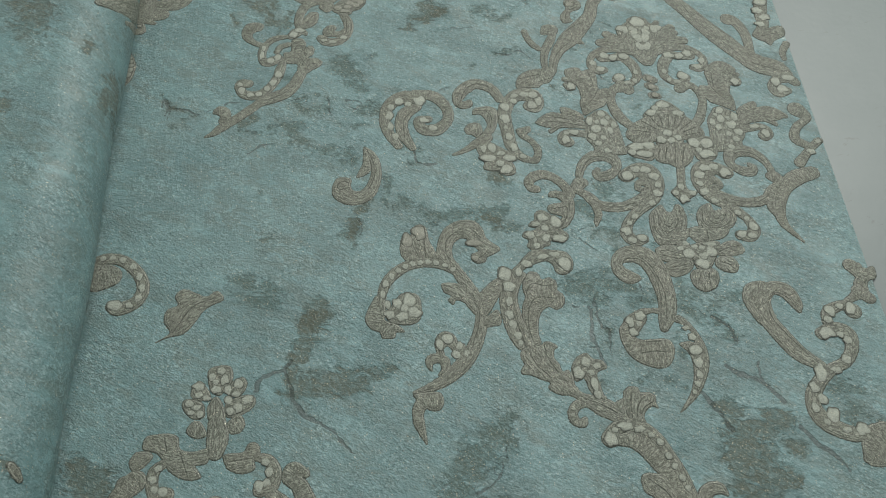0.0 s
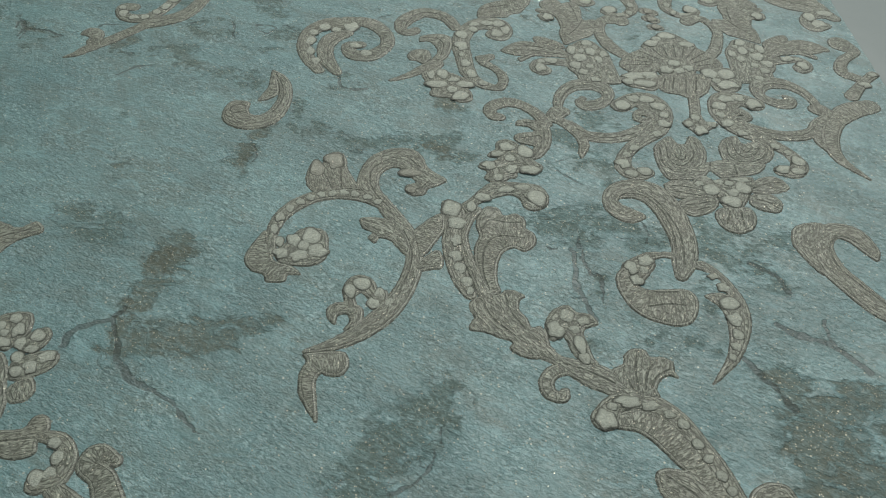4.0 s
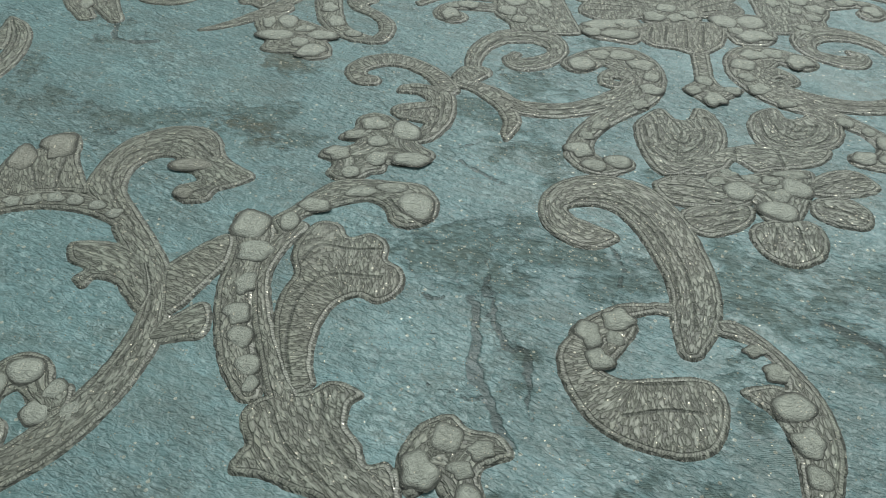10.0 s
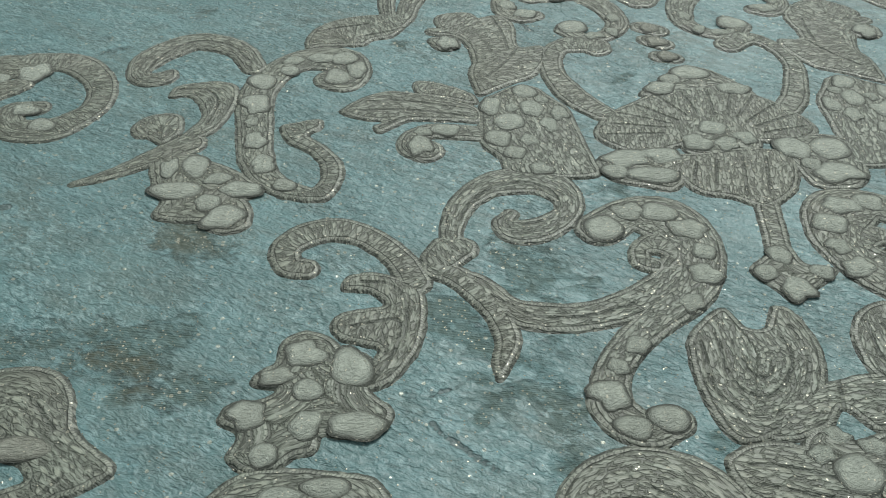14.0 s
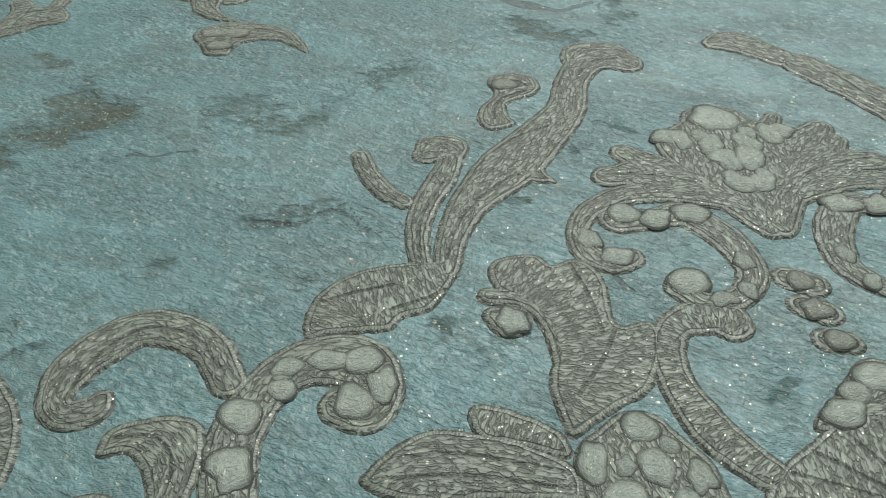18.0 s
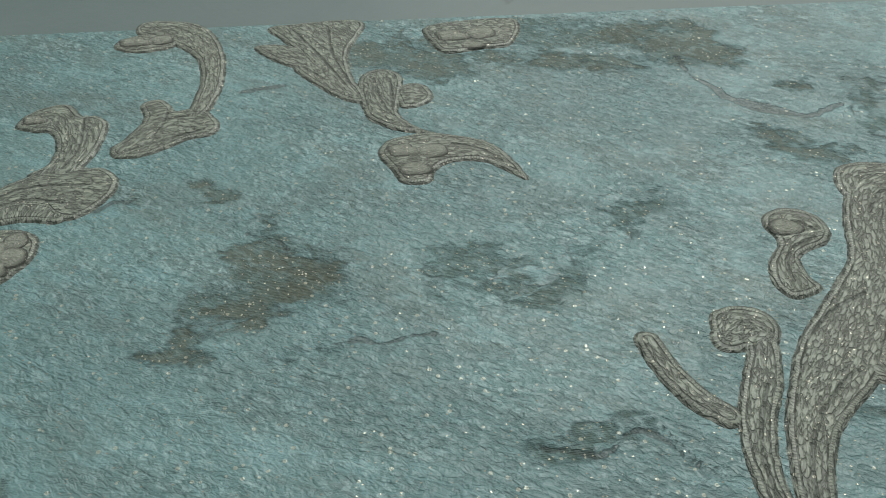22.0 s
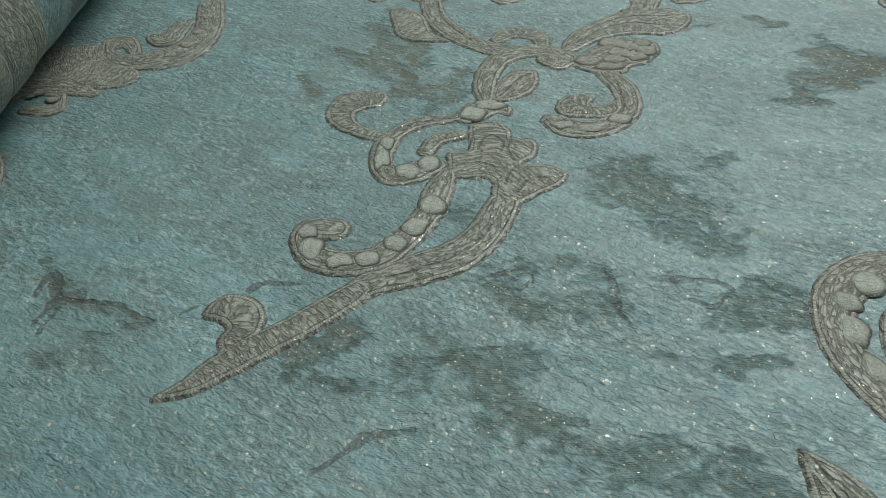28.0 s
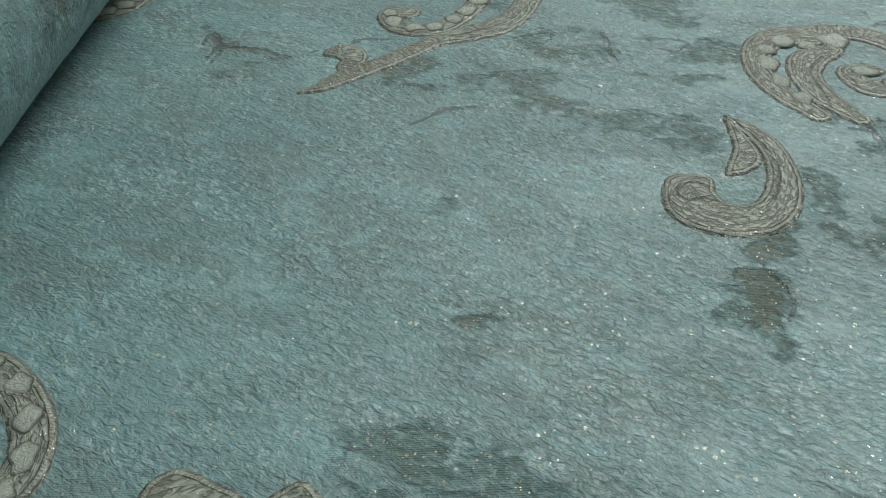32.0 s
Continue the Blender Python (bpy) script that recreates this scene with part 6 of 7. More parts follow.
mirrored("leaf", BRAID, stroke((95.7, 140.5, 4.0), (90.9, 147.8, 5.8), (84.3, 151.2, 6.6), (77.0, 152.5, 5.8), (70.1, 151.7, 5.2), (64.0, 147.9, 4.2), (61.1, 142.7, 3.7), (61.8, 137.5, 4.8), (65.2, 134.8, 5.4), (68.5, 135.7, 4.5)), pearls((62.5, 140.6, 3.7, 4.9), (66.3, 135.9, 5.2, 4.0)))
mirrored("beaded_scroll", BRAID, stroke((68.6, 145.4, 6.8), (74.0, 145.0, 5.3), (79.9, 145.9, 6.3), (84.1, 141.5, 6.4), (86.4, 136.1, 6.1), (86.8, 130.0, 5.0), (83.0, 125.2, 4.4), (77.7, 124.5, 4.6), (74.6, 128.1, 5.2)), pearls((69.8, 146.7, 5.0, 5.0), (74.9, 144.9, 4.9, 4.7), (81.2, 145.8, 5.9, 4.8), (76.2, 129.2, 6.2, 5.4), (80.4, 124.9, 4.4, 2.9), (84.8, 126.5, 2.8, 3.5), (86.3, 133.1, 2.9, 4.0)))
draw("leaf", BRAID, stroke((92.1, 129.0, 5.0), (95.2, 127.1, 5.5)), knobs((93.6, 128.0, 3.7, 4.1)))
draw("leaf", BRAID, stroke((92.1, 122.8, 4.7), (95.0, 120.8, 5.1)), knobs((93.7, 121.6, 4.0, 4.1)))
draw("leaf", BRAID, stroke((93.1, 115.5, 4.6), (96.0, 114.6, 4.2)), knobs((94.6, 115.1, 3.9, 3.8)))
draw("leaf", BRAID, outline((-34.8, 266.6), (-29.2, 268.2), (-14.0, 268.0), (-17.4, 255.2), (-17.0, 245.9), (-14.9, 239.2), (-13.9, 234.9), (-18.3, 236.3), (-24.0, 242.1), (-28.7, 249.2), (-27.7, 254.9), (-31.5, 261.3)), flow((-31.7, 266.4), (-22.9, 253.3), (-15.0, 236.1)), vein((-29.2, 264.9), (-24.1, 254.6), (-18.2, 241.6)), vein((-21.7, 265.5), (-20.5, 253.1), (-17.1, 241.5)), vein((-27.6, 250.2), (-22.8, 244.2)))
draw("leaf", BRAID, outline((-37.4, 258.1), (-33.9, 259.5), (-27.7, 257.3), (-25.2, 251.1), (-26.4, 249.0), (-31.2, 251.2)), flow((-36.8, 257.6), (-25.8, 250.7)))
draw("leaf", BRAID, outline((-15.4, 239.2), (-14.7, 244.6), (-11.1, 247.2), (-7.1, 245.0), (-6.9, 238.5), (-8.0, 230.4), (-4.5, 225.2), (0.6, 222.0), (-4.6, 223.5), (-9.9, 225.7), (-14.0, 229.9)), flow((-13.6, 243.4), (-10.6, 232.6), (0.1, 222.4)), vein((-12.4, 243.3), (-10.6, 232.6), (-6.6, 226.0)), vein((-9.0, 243.0), (-8.9, 232.5)))
draw("leaf", BRAID, outline((-8.0, 238.6), (-5.6, 241.0), (-2.2, 240.2), (-0.8, 235.9), (-3.3, 233.0), (-6.7, 232.3), (-7.7, 234.4)), flow((-7.9, 236.5), (-1.1, 236.3)))
draw("leaf", BRAID, outline((-12.2, 217.3), (-10.6, 221.1), (-6.8, 222.6), (-2.5, 223.2), (1.8, 222.2), (7.9, 219.5), (11.4, 214.7), (13.9, 207.7), (11.2, 209.6), (7.1, 213.3), (0.9, 213.9), (-2.4, 211.6), (-3.7, 208.4), (-8.2, 208.5), (-10.0, 212.3)), flow((-11.3, 218.5), (-0.8, 218.4), (7.4, 216.3), (13.6, 208.5)), knobs((-7.7, 217.6, 5.2, 3.9), (-2.5, 217.1, 5.6, 3.9), (-6.0, 211.9, 5.1, 3.7)), vein((1.4, 219.1), (6.5, 216.9), (10.1, 212.6)))
draw("leaf", BRAID, outline((-0.3, 263.7), (6.3, 266.3), (20.5, 266.4), (18.3, 255.8), (11.2, 254.0), (3.7, 252.9), (1.0, 257.3)), flow((0.7, 261.1), (19.0, 260.8)), knobs((5.6, 259.4, 6.2, 4.5), (12.0, 260.1, 6.3, 4.6), (9.5, 255.3, 4.9, 2.9)))
draw("leaf", BRAID, stroke((-106.8, 196.9, 5.4), (-112.5, 201.9, 6.0), (-117.6, 208.9, 5.9), (-120.9, 218.1, 5.6), (-121.7, 228.1, 5.5), (-120.3, 236.7, 5.8), (-117.0, 243.6, 6.9), (-109.9, 247.0, 6.9), (-102.6, 249.3, 6.5), (-95.5, 246.6, 6.7), (-91.1, 241.7, 4.8), (-91.0, 237.0, 3.3)), vein((-111.6, 201.5), (-117.1, 210.3), (-119.7, 220.0), (-119.9, 230.2)))
draw("leaf", BRAID, stroke((-119.8, 227.0, 5.8), (-115.2, 232.6, 2.0)))
draw("leaf", BRAID, outline((-110.1, 234.2), (-105.4, 237.4), (-99.7, 236.2), (-95.4, 231.6), (-91.1, 235.9), (-92.0, 231.5), (-97.0, 225.3), (-102.7, 221.9), (-105.9, 223.6), (-107.9, 228.8)), flow((-109.5, 233.1), (-101.3, 228.6), (-91.8, 233.7)))
draw("leaf", BRAID, stroke((-112.1, 271.1, 6.5), (-112.2, 253.3, 6.2), (-109.9, 242.2, 6.7), (-106.1, 234.1, 4.3)))
draw("leaf", BRAID, knobs((-97.9, 246.9, 6.0, 4.4), (-92.8, 242.9, 4.7, 4.8)), stroke((-99.0, 247.9, 5.3), (-92.2, 243.4, 6.1)))
draw("scroll", HATCH, stroke((-135.4, 227.5, 4.9), (-132.4, 231.6, 6.9), (-128.0, 231.5, 6.5), (-123.9, 227.2, 5.6)))
draw("scroll", HATCH, outline((-131.5, 217.5), (-130.5, 220.8), (-126.2, 219.8), (-122.8, 214.4), (-120.5, 205.5), (-116.4, 201.7), (-120.3, 201.3), (-125.7, 202.3), (-128.9, 205.0), (-130.2, 210.2)), flow((-130.6, 214.7), (-124.7, 210.0), (-117.4, 201.7)))
draw("scroll", HATCH, stroke((-95.1, 198.1, 3.7), (-95.7, 202.2, 4.4), (-98.5, 204.8, 5.6), (-102.5, 204.9, 5.3), (-105.2, 201.6, 3.8)))
draw("leaf", BRAID, stroke((-106.3, 196.9, 6.1), (-101.1, 195.1, 6.2), (-96.3, 195.7, 6.2), (-91.8, 192.5, 6.9), (-90.2, 190.2, 5.0)))
draw("scroll", HATCH, stroke((-94.8, 190.8, 4.2), (-92.0, 188.8, 5.2)))
draw("leaf", BRAID, stroke((-101.2, 194.3, 5.3), (-105.1, 191.4, 5.6), (-107.7, 185.0, 5.3), (-108.7, 178.3, 4.9), (-108.5, 173.3, 3.4)))
draw("leaf", BRAID, outline((-107.2, 173.2), (-106.6, 178.3), (-104.1, 183.5), (-101.7, 186.2), (-98.0, 186.4), (-96.9, 183.3), (-97.8, 177.9), (-100.7, 174.2), (-104.3, 172.5)), flow((-106.8, 173.2), (-98.1, 185.4)), vein((-105.4, 174.4), (-102.0, 180.7), (-98.7, 184.0)))
draw("leaf", BRAID, outline((-90.9, 196.3), (-88.7, 202.8), (-83.9, 208.7), (-77.8, 213.9), (-71.8, 217.6), (-67.5, 217.4), (-62.1, 217.3), (-58.8, 213.3), (-60.1, 207.9), (-64.3, 203.6), (-68.1, 204.6), (-71.5, 208.2), (-75.8, 207.5), (-80.4, 204.2), (-86.4, 197.7), (-89.7, 194.7)), flow((-90.5, 195.5), (-82.2, 206.0), (-70.8, 211.9), (-59.5, 210.6)), vein((-88.9, 197.0), (-81.9, 204.6), (-73.5, 208.9), (-64.6, 206.8)), vein((-84.3, 205.2), (-75.0, 212.0), (-63.2, 212.5)))
draw("scroll", HATCH, stroke((-88.5, 195.9, 2.6), (-81.6, 202.9, 3.8), (-74.0, 206.0, 5.1), (-67.6, 204.8, 4.2)))
draw("leaf", BRAID, outline((-80.7, 231.9), (-80.0, 235.6), (-76.9, 238.3), (-72.7, 239.0), (-69.1, 234.7), (-66.4, 234.5), (-63.7, 231.3), (-64.0, 224.0), (-65.2, 219.7), (-66.9, 215.6), (-70.5, 214.3), (-74.9, 216.3), (-72.1, 219.4), (-71.8, 224.6), (-73.8, 229.4), (-77.1, 230.2)), flow((-80.1, 233.7), (-72.9, 235.0), (-68.1, 224.3), (-70.9, 215.9)), vein((-68.4, 233.7), (-67.6, 224.3), (-69.2, 217.5)), knobs((-77.7, 233.5, 3.9, 2.8)))
draw("leaf", BRAID, outline((-61.8, 223.4), (-59.7, 226.3), (-57.0, 232.7), (-58.3, 237.8), (-55.3, 239.5), (-52.8, 237.3), (-51.4, 235.1), (-46.6, 235.7), (-42.8, 230.5), (-43.5, 226.7), (-48.1, 225.3), (-51.9, 222.5), (-55.7, 220.6), (-60.3, 220.5)), flow((-61.1, 222.3), (-52.8, 229.4), (-43.4, 230.5)), vein((-54.6, 226.8), (-52.1, 231.9), (-47.4, 233.2)), vein((-52.6, 236.3), (-53.1, 231.4)), vein((-58.1, 222.5), (-51.3, 225.6), (-45.3, 228.2)))
draw("leaf", BRAID, stroke((-60.5, 268.8, 6.9), (-52.7, 265.6, 9.3), (-46.9, 256.5, 5.8), (-45.3, 246.1, 4.6), (-46.2, 237.7, 4.2), (-47.4, 232.8, 3.0)))
draw("leaf", BRAID, outline((-67.1, 260.6), (-66.5, 264.2), (-61.3, 266.3), (-55.8, 266.4), (-54.1, 262.0), (-56.2, 259.7), (-62.6, 258.6)), flow((-66.8, 261.3), (-54.8, 263.3)), knobs((-63.2, 262.5, 6.1, 3.5), (-57.8, 263.0, 4.9, 3.5)))
draw("beaded_scroll", BRAID, outline((-88.9, 189.4), (-85.8, 194.6), (-80.1, 200.0), (-73.9, 201.4), (-69.4, 198.8), (-69.2, 194.0), (-72.5, 188.8), (-76.7, 186.7), (-78.1, 184.2), (-83.6, 184.1), (-87.9, 186.4)), flow((-88.5, 188.6), (-69.1, 195.6)), knobs((-79.2, 198.3, 6.1, 4.2), (-75.7, 196.1, 4.5, 3.9), (-72.5, 197.9, 3.7, 3.9), (-72.2, 194.1, 4.2, 4.4), (-78.3, 193.5, 5.0, 4.1), (-75.0, 191.4, 5.1, 4.0), (-79.8, 190.1, 5.1, 3.6), (-85.5, 189.1, 5.0, 3.6), (-81.4, 186.6, 5.9, 2.9)))
draw("leaf", BRAID, stroke((-81.9, 183.4, 4.9), (-79.4, 177.2, 5.5), (-79.1, 169.7, 5.0), (-81.9, 164.0, 5.2), (-87.3, 160.9, 6.2), (-92.0, 161.6, 6.5), (-94.9, 164.5, 5.2)), vein((-80.5, 178.6), (-80.4, 169.7), (-82.9, 165.2), (-87.8, 163.1), (-93.4, 163.9)), pearls((-81.8, 164.3, 4.4, 3.4), (-88.1, 160.7, 4.8, 2.6), (-93.1, 162.2, 4.0, 2.6)))
draw("scroll", HATCH, outline((-93.7, 171.5), (-91.2, 174.5), (-88.1, 175.0), (-86.2, 173.0), (-87.1, 170.0), (-84.2, 169.9), (-81.2, 172.2), (-81.2, 167.4), (-84.1, 165.2), (-88.2, 165.4), (-92.3, 166.1), (-94.1, 168.5)), flow((-86.8, 171.8), (-90.7, 172.0), (-92.0, 168.4), (-87.1, 167.4), (-81.2, 169.8)))
draw("scroll", HATCH, outline((-140.9, 166.4), (-141.2, 171.0), (-139.1, 176.3), (-135.1, 178.1), (-130.7, 177.5), (-128.9, 175.3), (-130.2, 171.7), (-133.3, 170.1), (-135.2, 168.4), (-134.4, 165.0), (-131.7, 162.2), (-127.6, 160.4), (-128.1, 157.4), (-131.2, 158.0), (-135.3, 160.2), (-138.8, 163.0)), flow((-129.6, 174.7), (-135.5, 174.3), (-138.0, 168.5), (-134.9, 162.8), (-127.9, 158.9)))
draw("leaf", BRAID, stroke((-126.8, 159.3, 3.8), (-123.9, 162.9, 4.1), (-120.0, 165.0, 4.0), (-114.4, 165.9, 2.9)), vein((-125.3, 160.9), (-122.3, 163.7), (-116.0, 165.4)))
draw("beaded_scroll", BRAID, stroke((-127.4, 158.4, 4.6), (-128.5, 153.4, 4.6), (-128.0, 147.9, 4.6), (-125.6, 145.1, 5.8), (-122.2, 146.3, 6.7), (-118.7, 148.4, 5.3)), pearls((-123.2, 146.3, 4.3, 4.6), (-119.3, 148.8, 3.9, 4.9), (-128.3, 150.6, 2.9, 6.0), (-127.7, 156.3, 2.6, 4.0)))
draw("beaded_scroll", BRAID, outline((-114.8, 165.9), (-113.1, 170.4), (-110.2, 172.7), (-105.9, 172.6), (-103.2, 169.5), (-103.7, 166.6), (-106.2, 167.8), (-108.3, 165.6), (-111.2, 164.1), (-113.6, 164.2)), pearls((-111.1, 167.2, 4.9, 5.0), (-107.7, 170.6, 5.9, 3.6)))
draw("scroll", HATCH, stroke((-120.0, 153.6, 3.3), (-118.2, 157.5, 3.7), (-114.0, 159.3, 3.7)))
draw("leaf", BRAID, outline((-115.8, 152.9), (-112.1, 153.7), (-112.0, 160.8), (-111.2, 163.5), (-106.3, 164.4), (-103.7, 160.5), (-103.5, 157.4), (-100.3, 158.3), (-98.6, 155.1), (-99.4, 151.3), (-101.8, 148.6), (-96.8, 147.9), (-93.8, 145.1), (-95.3, 141.7), (-99.1, 138.9), (-104.2, 135.2), (-107.6, 135.4), (-107.9, 143.5), (-112.9, 144.1), (-115.7, 145.6), (-115.8, 149.2)), flow((-115.0, 149.1), (-106.9, 150.6), (-100.1, 143.2)), vein((-110.2, 153.6), (-109.3, 157.1), (-107.3, 158.5), (-105.3, 155.9), (-105.9, 152.5)), vein((-103.5, 157.4), (-104.5, 153.4), (-103.3, 149.5)), vein((-101.8, 148.6), (-104.2, 145.9), (-105.2, 141.7)), vein((-114.3, 148.2), (-109.9, 148.9), (-106.3, 146.9)), vein((-112.1, 153.7), (-111.2, 158.7)), vein((-97.2, 143.9), (-100.8, 143.2), (-103.3, 139.1)))
draw("beaded_scroll", BRAID, stroke((-115.8, 146.0, 3.4), (-117.4, 139.6, 5.5), (-118.7, 133.6, 5.2), (-122.2, 126.4, 5.4), (-126.5, 121.2, 6.1), (-132.0, 119.8, 6.4), (-136.8, 121.3, 5.9), (-139.8, 125.9, 4.3), (-138.3, 129.1, 6.3), (-134.9, 129.0, 5.8)), pearls((-118.2, 135.3, 4.2, 5.4), (-120.9, 129.2, 4.1, 4.8), (-124.0, 124.6, 3.6, 4.0), (-128.3, 120.5, 3.9, 3.5), (-132.9, 120.1, 4.3, 3.2), (-138.0, 123.5, 4.0, 5.2), (-139.2, 128.1, 3.1, 3.5)))
draw("leaf", BRAID, stroke((-105.8, 135.9, 6.1), (-108.9, 127.8, 6.7), (-113.6, 121.7, 7.7), (-119.9, 118.2, 7.6), (-126.9, 114.8, 5.8), (-130.2, 111.5, 4.4)), vein((-106.9, 130.9), (-111.8, 123.2), (-119.0, 118.2), (-125.2, 115.5)))
draw("scroll", HATCH, stroke((-128.6, 113.7, 4.3), (-131.8, 110.2, 5.3), (-137.9, 104.5, 5.5), (-143.8, 99.8, 5.8), (-147.9, 95.9, 5.0), (-151.2, 92.6, 3.4), (-155.0, 90.5, 1.1)))
draw("scroll", HATCH, outline((-152.4, 107.2), (-151.7, 110.4), (-149.0, 112.3), (-145.1, 111.0), (-142.9, 107.7), (-142.8, 103.4), (-144.9, 101.0), (-147.3, 98.7), (-148.9, 102.2), (-148.2, 104.6), (-150.3, 106.5)), flow((-151.9, 107.8), (-147.0, 107.1), (-147.0, 99.2)))
draw("leaf", BRAID, outline((-69.7, 81.7), (-65.1, 78.3), (-61.9, 72.6), (-60.7, 65.0), (-61.3, 57.3), (-63.8, 50.2), (-67.6, 45.7), (-72.4, 43.6), (-77.7, 43.5), (-82.9, 45.8), (-86.0, 50.1), (-86.0, 55.8), (-84.2, 60.2), (-80.2, 61.3), (-76.5, 59.7), (-76.9, 55.9), (-75.5, 52.6), (-72.3, 52.0), (-69.1, 54.6), (-66.7, 60.0), (-65.9, 66.4), (-66.9, 73.4), (-69.0, 78.3)), flow((-68.9, 80.8), (-63.5, 71.8), (-64.1, 58.6), (-70.8, 48.3), (-78.2, 48.3), (-83.5, 53.2), (-81.2, 58.6), (-77.9, 57.2)), vein((-77.7, 54.3), (-82.3, 53.0), (-83.6, 55.9), (-80.8, 58.3), (-77.9, 57.2)), vein((-68.0, 78.3), (-64.9, 70.2), (-64.4, 61.4), (-67.3, 53.3)))
draw("scroll", HATCH, outline((-69.9, 80.8), (-67.4, 75.0), (-66.2, 68.7), (-66.7, 65.0), (-69.7, 62.1), (-73.5, 61.1), (-72.8, 64.2), (-70.5, 70.2)), flow((-69.8, 79.1), (-68.4, 67.2), (-72.4, 62.1)))
draw("beaded_scroll", BRAID, stroke((-51.4, 81.9, 4.6), (-56.4, 91.1, 5.8), (-58.7, 101.3, 5.6), (-55.5, 111.6, 7.1), (-47.5, 116.9, 9.2), (-39.6, 115.9, 8.5)), pearls((-55.9, 103.3, 4.0, 6.2), (-54.9, 109.5, 3.8, 4.2), (-50.4, 113.6, 5.0, 5.0), (-39.0, 113.8, 6.3, 6.3), (-55.4, 95.5, 3.4, 5.3), (-52.8, 88.3, 3.4, 4.8), (-45.4, 111.8, 3.8, 3.8)))
draw("scroll", HATCH, stroke((-41.1, 118.9, 6.8), (-31.6, 117.4, 7.3), (-24.7, 109.6, 6.2), (-23.6, 100.5, 5.7), (-28.6, 93.7, 6.8)))
draw("beaded_scroll", BRAID, stroke((-26.3, 95.7, 6.0), (-31.1, 92.5, 8.0), (-37.9, 93.5, 6.7), (-39.8, 99.7, 5.2), (-34.8, 100.4, 4.9)), pearls((-37.0, 99.6, 4.7, 4.1), (-32.3, 93.8, 4.9, 4.0)))
draw("leaf", BRAID, stroke((-40.8, 109.2, 5.4), (-46.8, 105.2, 7.7), (-49.5, 97.8, 6.8), (-48.1, 88.9, 6.4), (-43.8, 80.2, 3.9)), vein((-43.7, 105.9), (-48.2, 99.0), (-47.9, 87.0)))
draw("beaded_scroll", BRAID, stroke((-201.5, 12.0, 4.8), (-195.1, 14.1, 5.9), (-186.6, 12.2, 5.8), (-178.8, 4.8, 5.8), (-175.6, -3.2, 5.9), (-178.0, -10.9, 6.3), (-185.4, -14.4, 6.9), (-189.6, -13.0, 4.6)), pearls((-187.6, -12.5, 6.9, 5.3), (-197.0, 14.1, 3.3, 3.0), (-192.4, 14.3, 3.3, 3.0), (-187.3, 12.9, 3.6, 3.3), (-181.8, 9.1, 3.5, 3.9), (-178.1, 3.2, 3.2, 4.5), (-176.1, -3.2, 3.2, 4.8), (-177.0, -8.8, 3.5, 4.1), (-180.9, -12.7, 3.4, 3.4)))
draw("scroll", HATCH, outline((-203.7, 8.8), (-195.9, 10.8), (-188.8, 8.4), (-186.7, 3.5), (-190.0, -1.2), (-200.3, -4.0)), flow((-201.0, 0.7), (-187.1, 6.0)))
draw("leaf", BRAID, outline((-166.0, -32.7), (-160.1, -28.1), (-163.4, -22.1), (-162.8, -16.0), (-157.9, -13.1), (-159.7, -8.4), (-156.2, -4.5), (-149.2, -7.2), (-145.0, -8.9), (-139.9, -5.9), (-136.8, -10.7), (-141.9, -13.6), (-145.6, -16.6), (-149.0, -22.5), (-153.6, -28.4), (-161.1, -30.5)), flow((-164.8, -32.1), (-153.4, -17.9), (-137.0, -9.1)), vein((-158.8, -28.2), (-151.1, -14.9), (-140.9, -9.9)))
draw("beaded_scroll", BRAID, outline((-140.2, -51.3), (-140.1, -47.6), (-136.4, -45.8), (-131.3, -45.9), (-129.2, -49.4), (-129.8, -55.0), (-132.7, -59.0), (-135.1, -60.3), (-138.6, -57.4)), pearls((-134.4, -48.4, 3.8, 3.7), (-138.2, -51.3, 3.3, 3.7), (-132.5, -52.9, 3.8, 4.8), (-136.4, -53.9, 3.0, 2.5), (-135.9, -57.5, 4.5, 3.6)))
draw("beaded_scroll", BRAID, outline((-147.1, -58.5), (-145.7, -54.4), (-143.3, -53.1), (-139.6, -57.4), (-138.3, -61.5), (-142.4, -62.7), (-145.7, -61.5)), pearls((-143.8, -55.9, 5.3, 3.6), (-143.4, -60.0, 3.8, 3.0), (-139.8, -61.5, 3.5, 2.7)))
draw("beaded_scroll", BRAID, outline((-150.3, -65.2), (-148.7, -61.7), (-142.3, -63.3), (-140.2, -66.9), (-140.8, -70.8), (-145.8, -70.7)), pearls((-147.2, -63.9, 3.7, 3.5), (-143.8, -65.9, 4.0, 2.7), (-146.0, -68.3, 3.2, 2.4), (-142.0, -69.2, 3.2, 3.2)))
draw("beaded_scroll", BRAID, outline((-130.8, -57.7), (-128.9, -53.6), (-124.5, -51.8), (-122.4, -55.2), (-125.1, -60.6), (-130.1, -60.5)), pearls((-126.2, -55.1, 4.3, 4.2), (-130.6, -57.7, 3.5, 4.4), (-126.9, -60.0, 4.0, 2.8)))
draw("beaded_scroll", BRAID, outline((-131.0, -64.5), (-123.8, -60.7), (-118.7, -61.7), (-118.9, -66.3), (-124.4, -70.1), (-130.0, -70.7)), pearls((-121.6, -62.9, 4.8, 4.1), (-125.4, -66.6, 3.7, 4.6), (-130.1, -62.9, 3.5, 4.1), (-129.0, -68.1, 3.5, 3.8)))
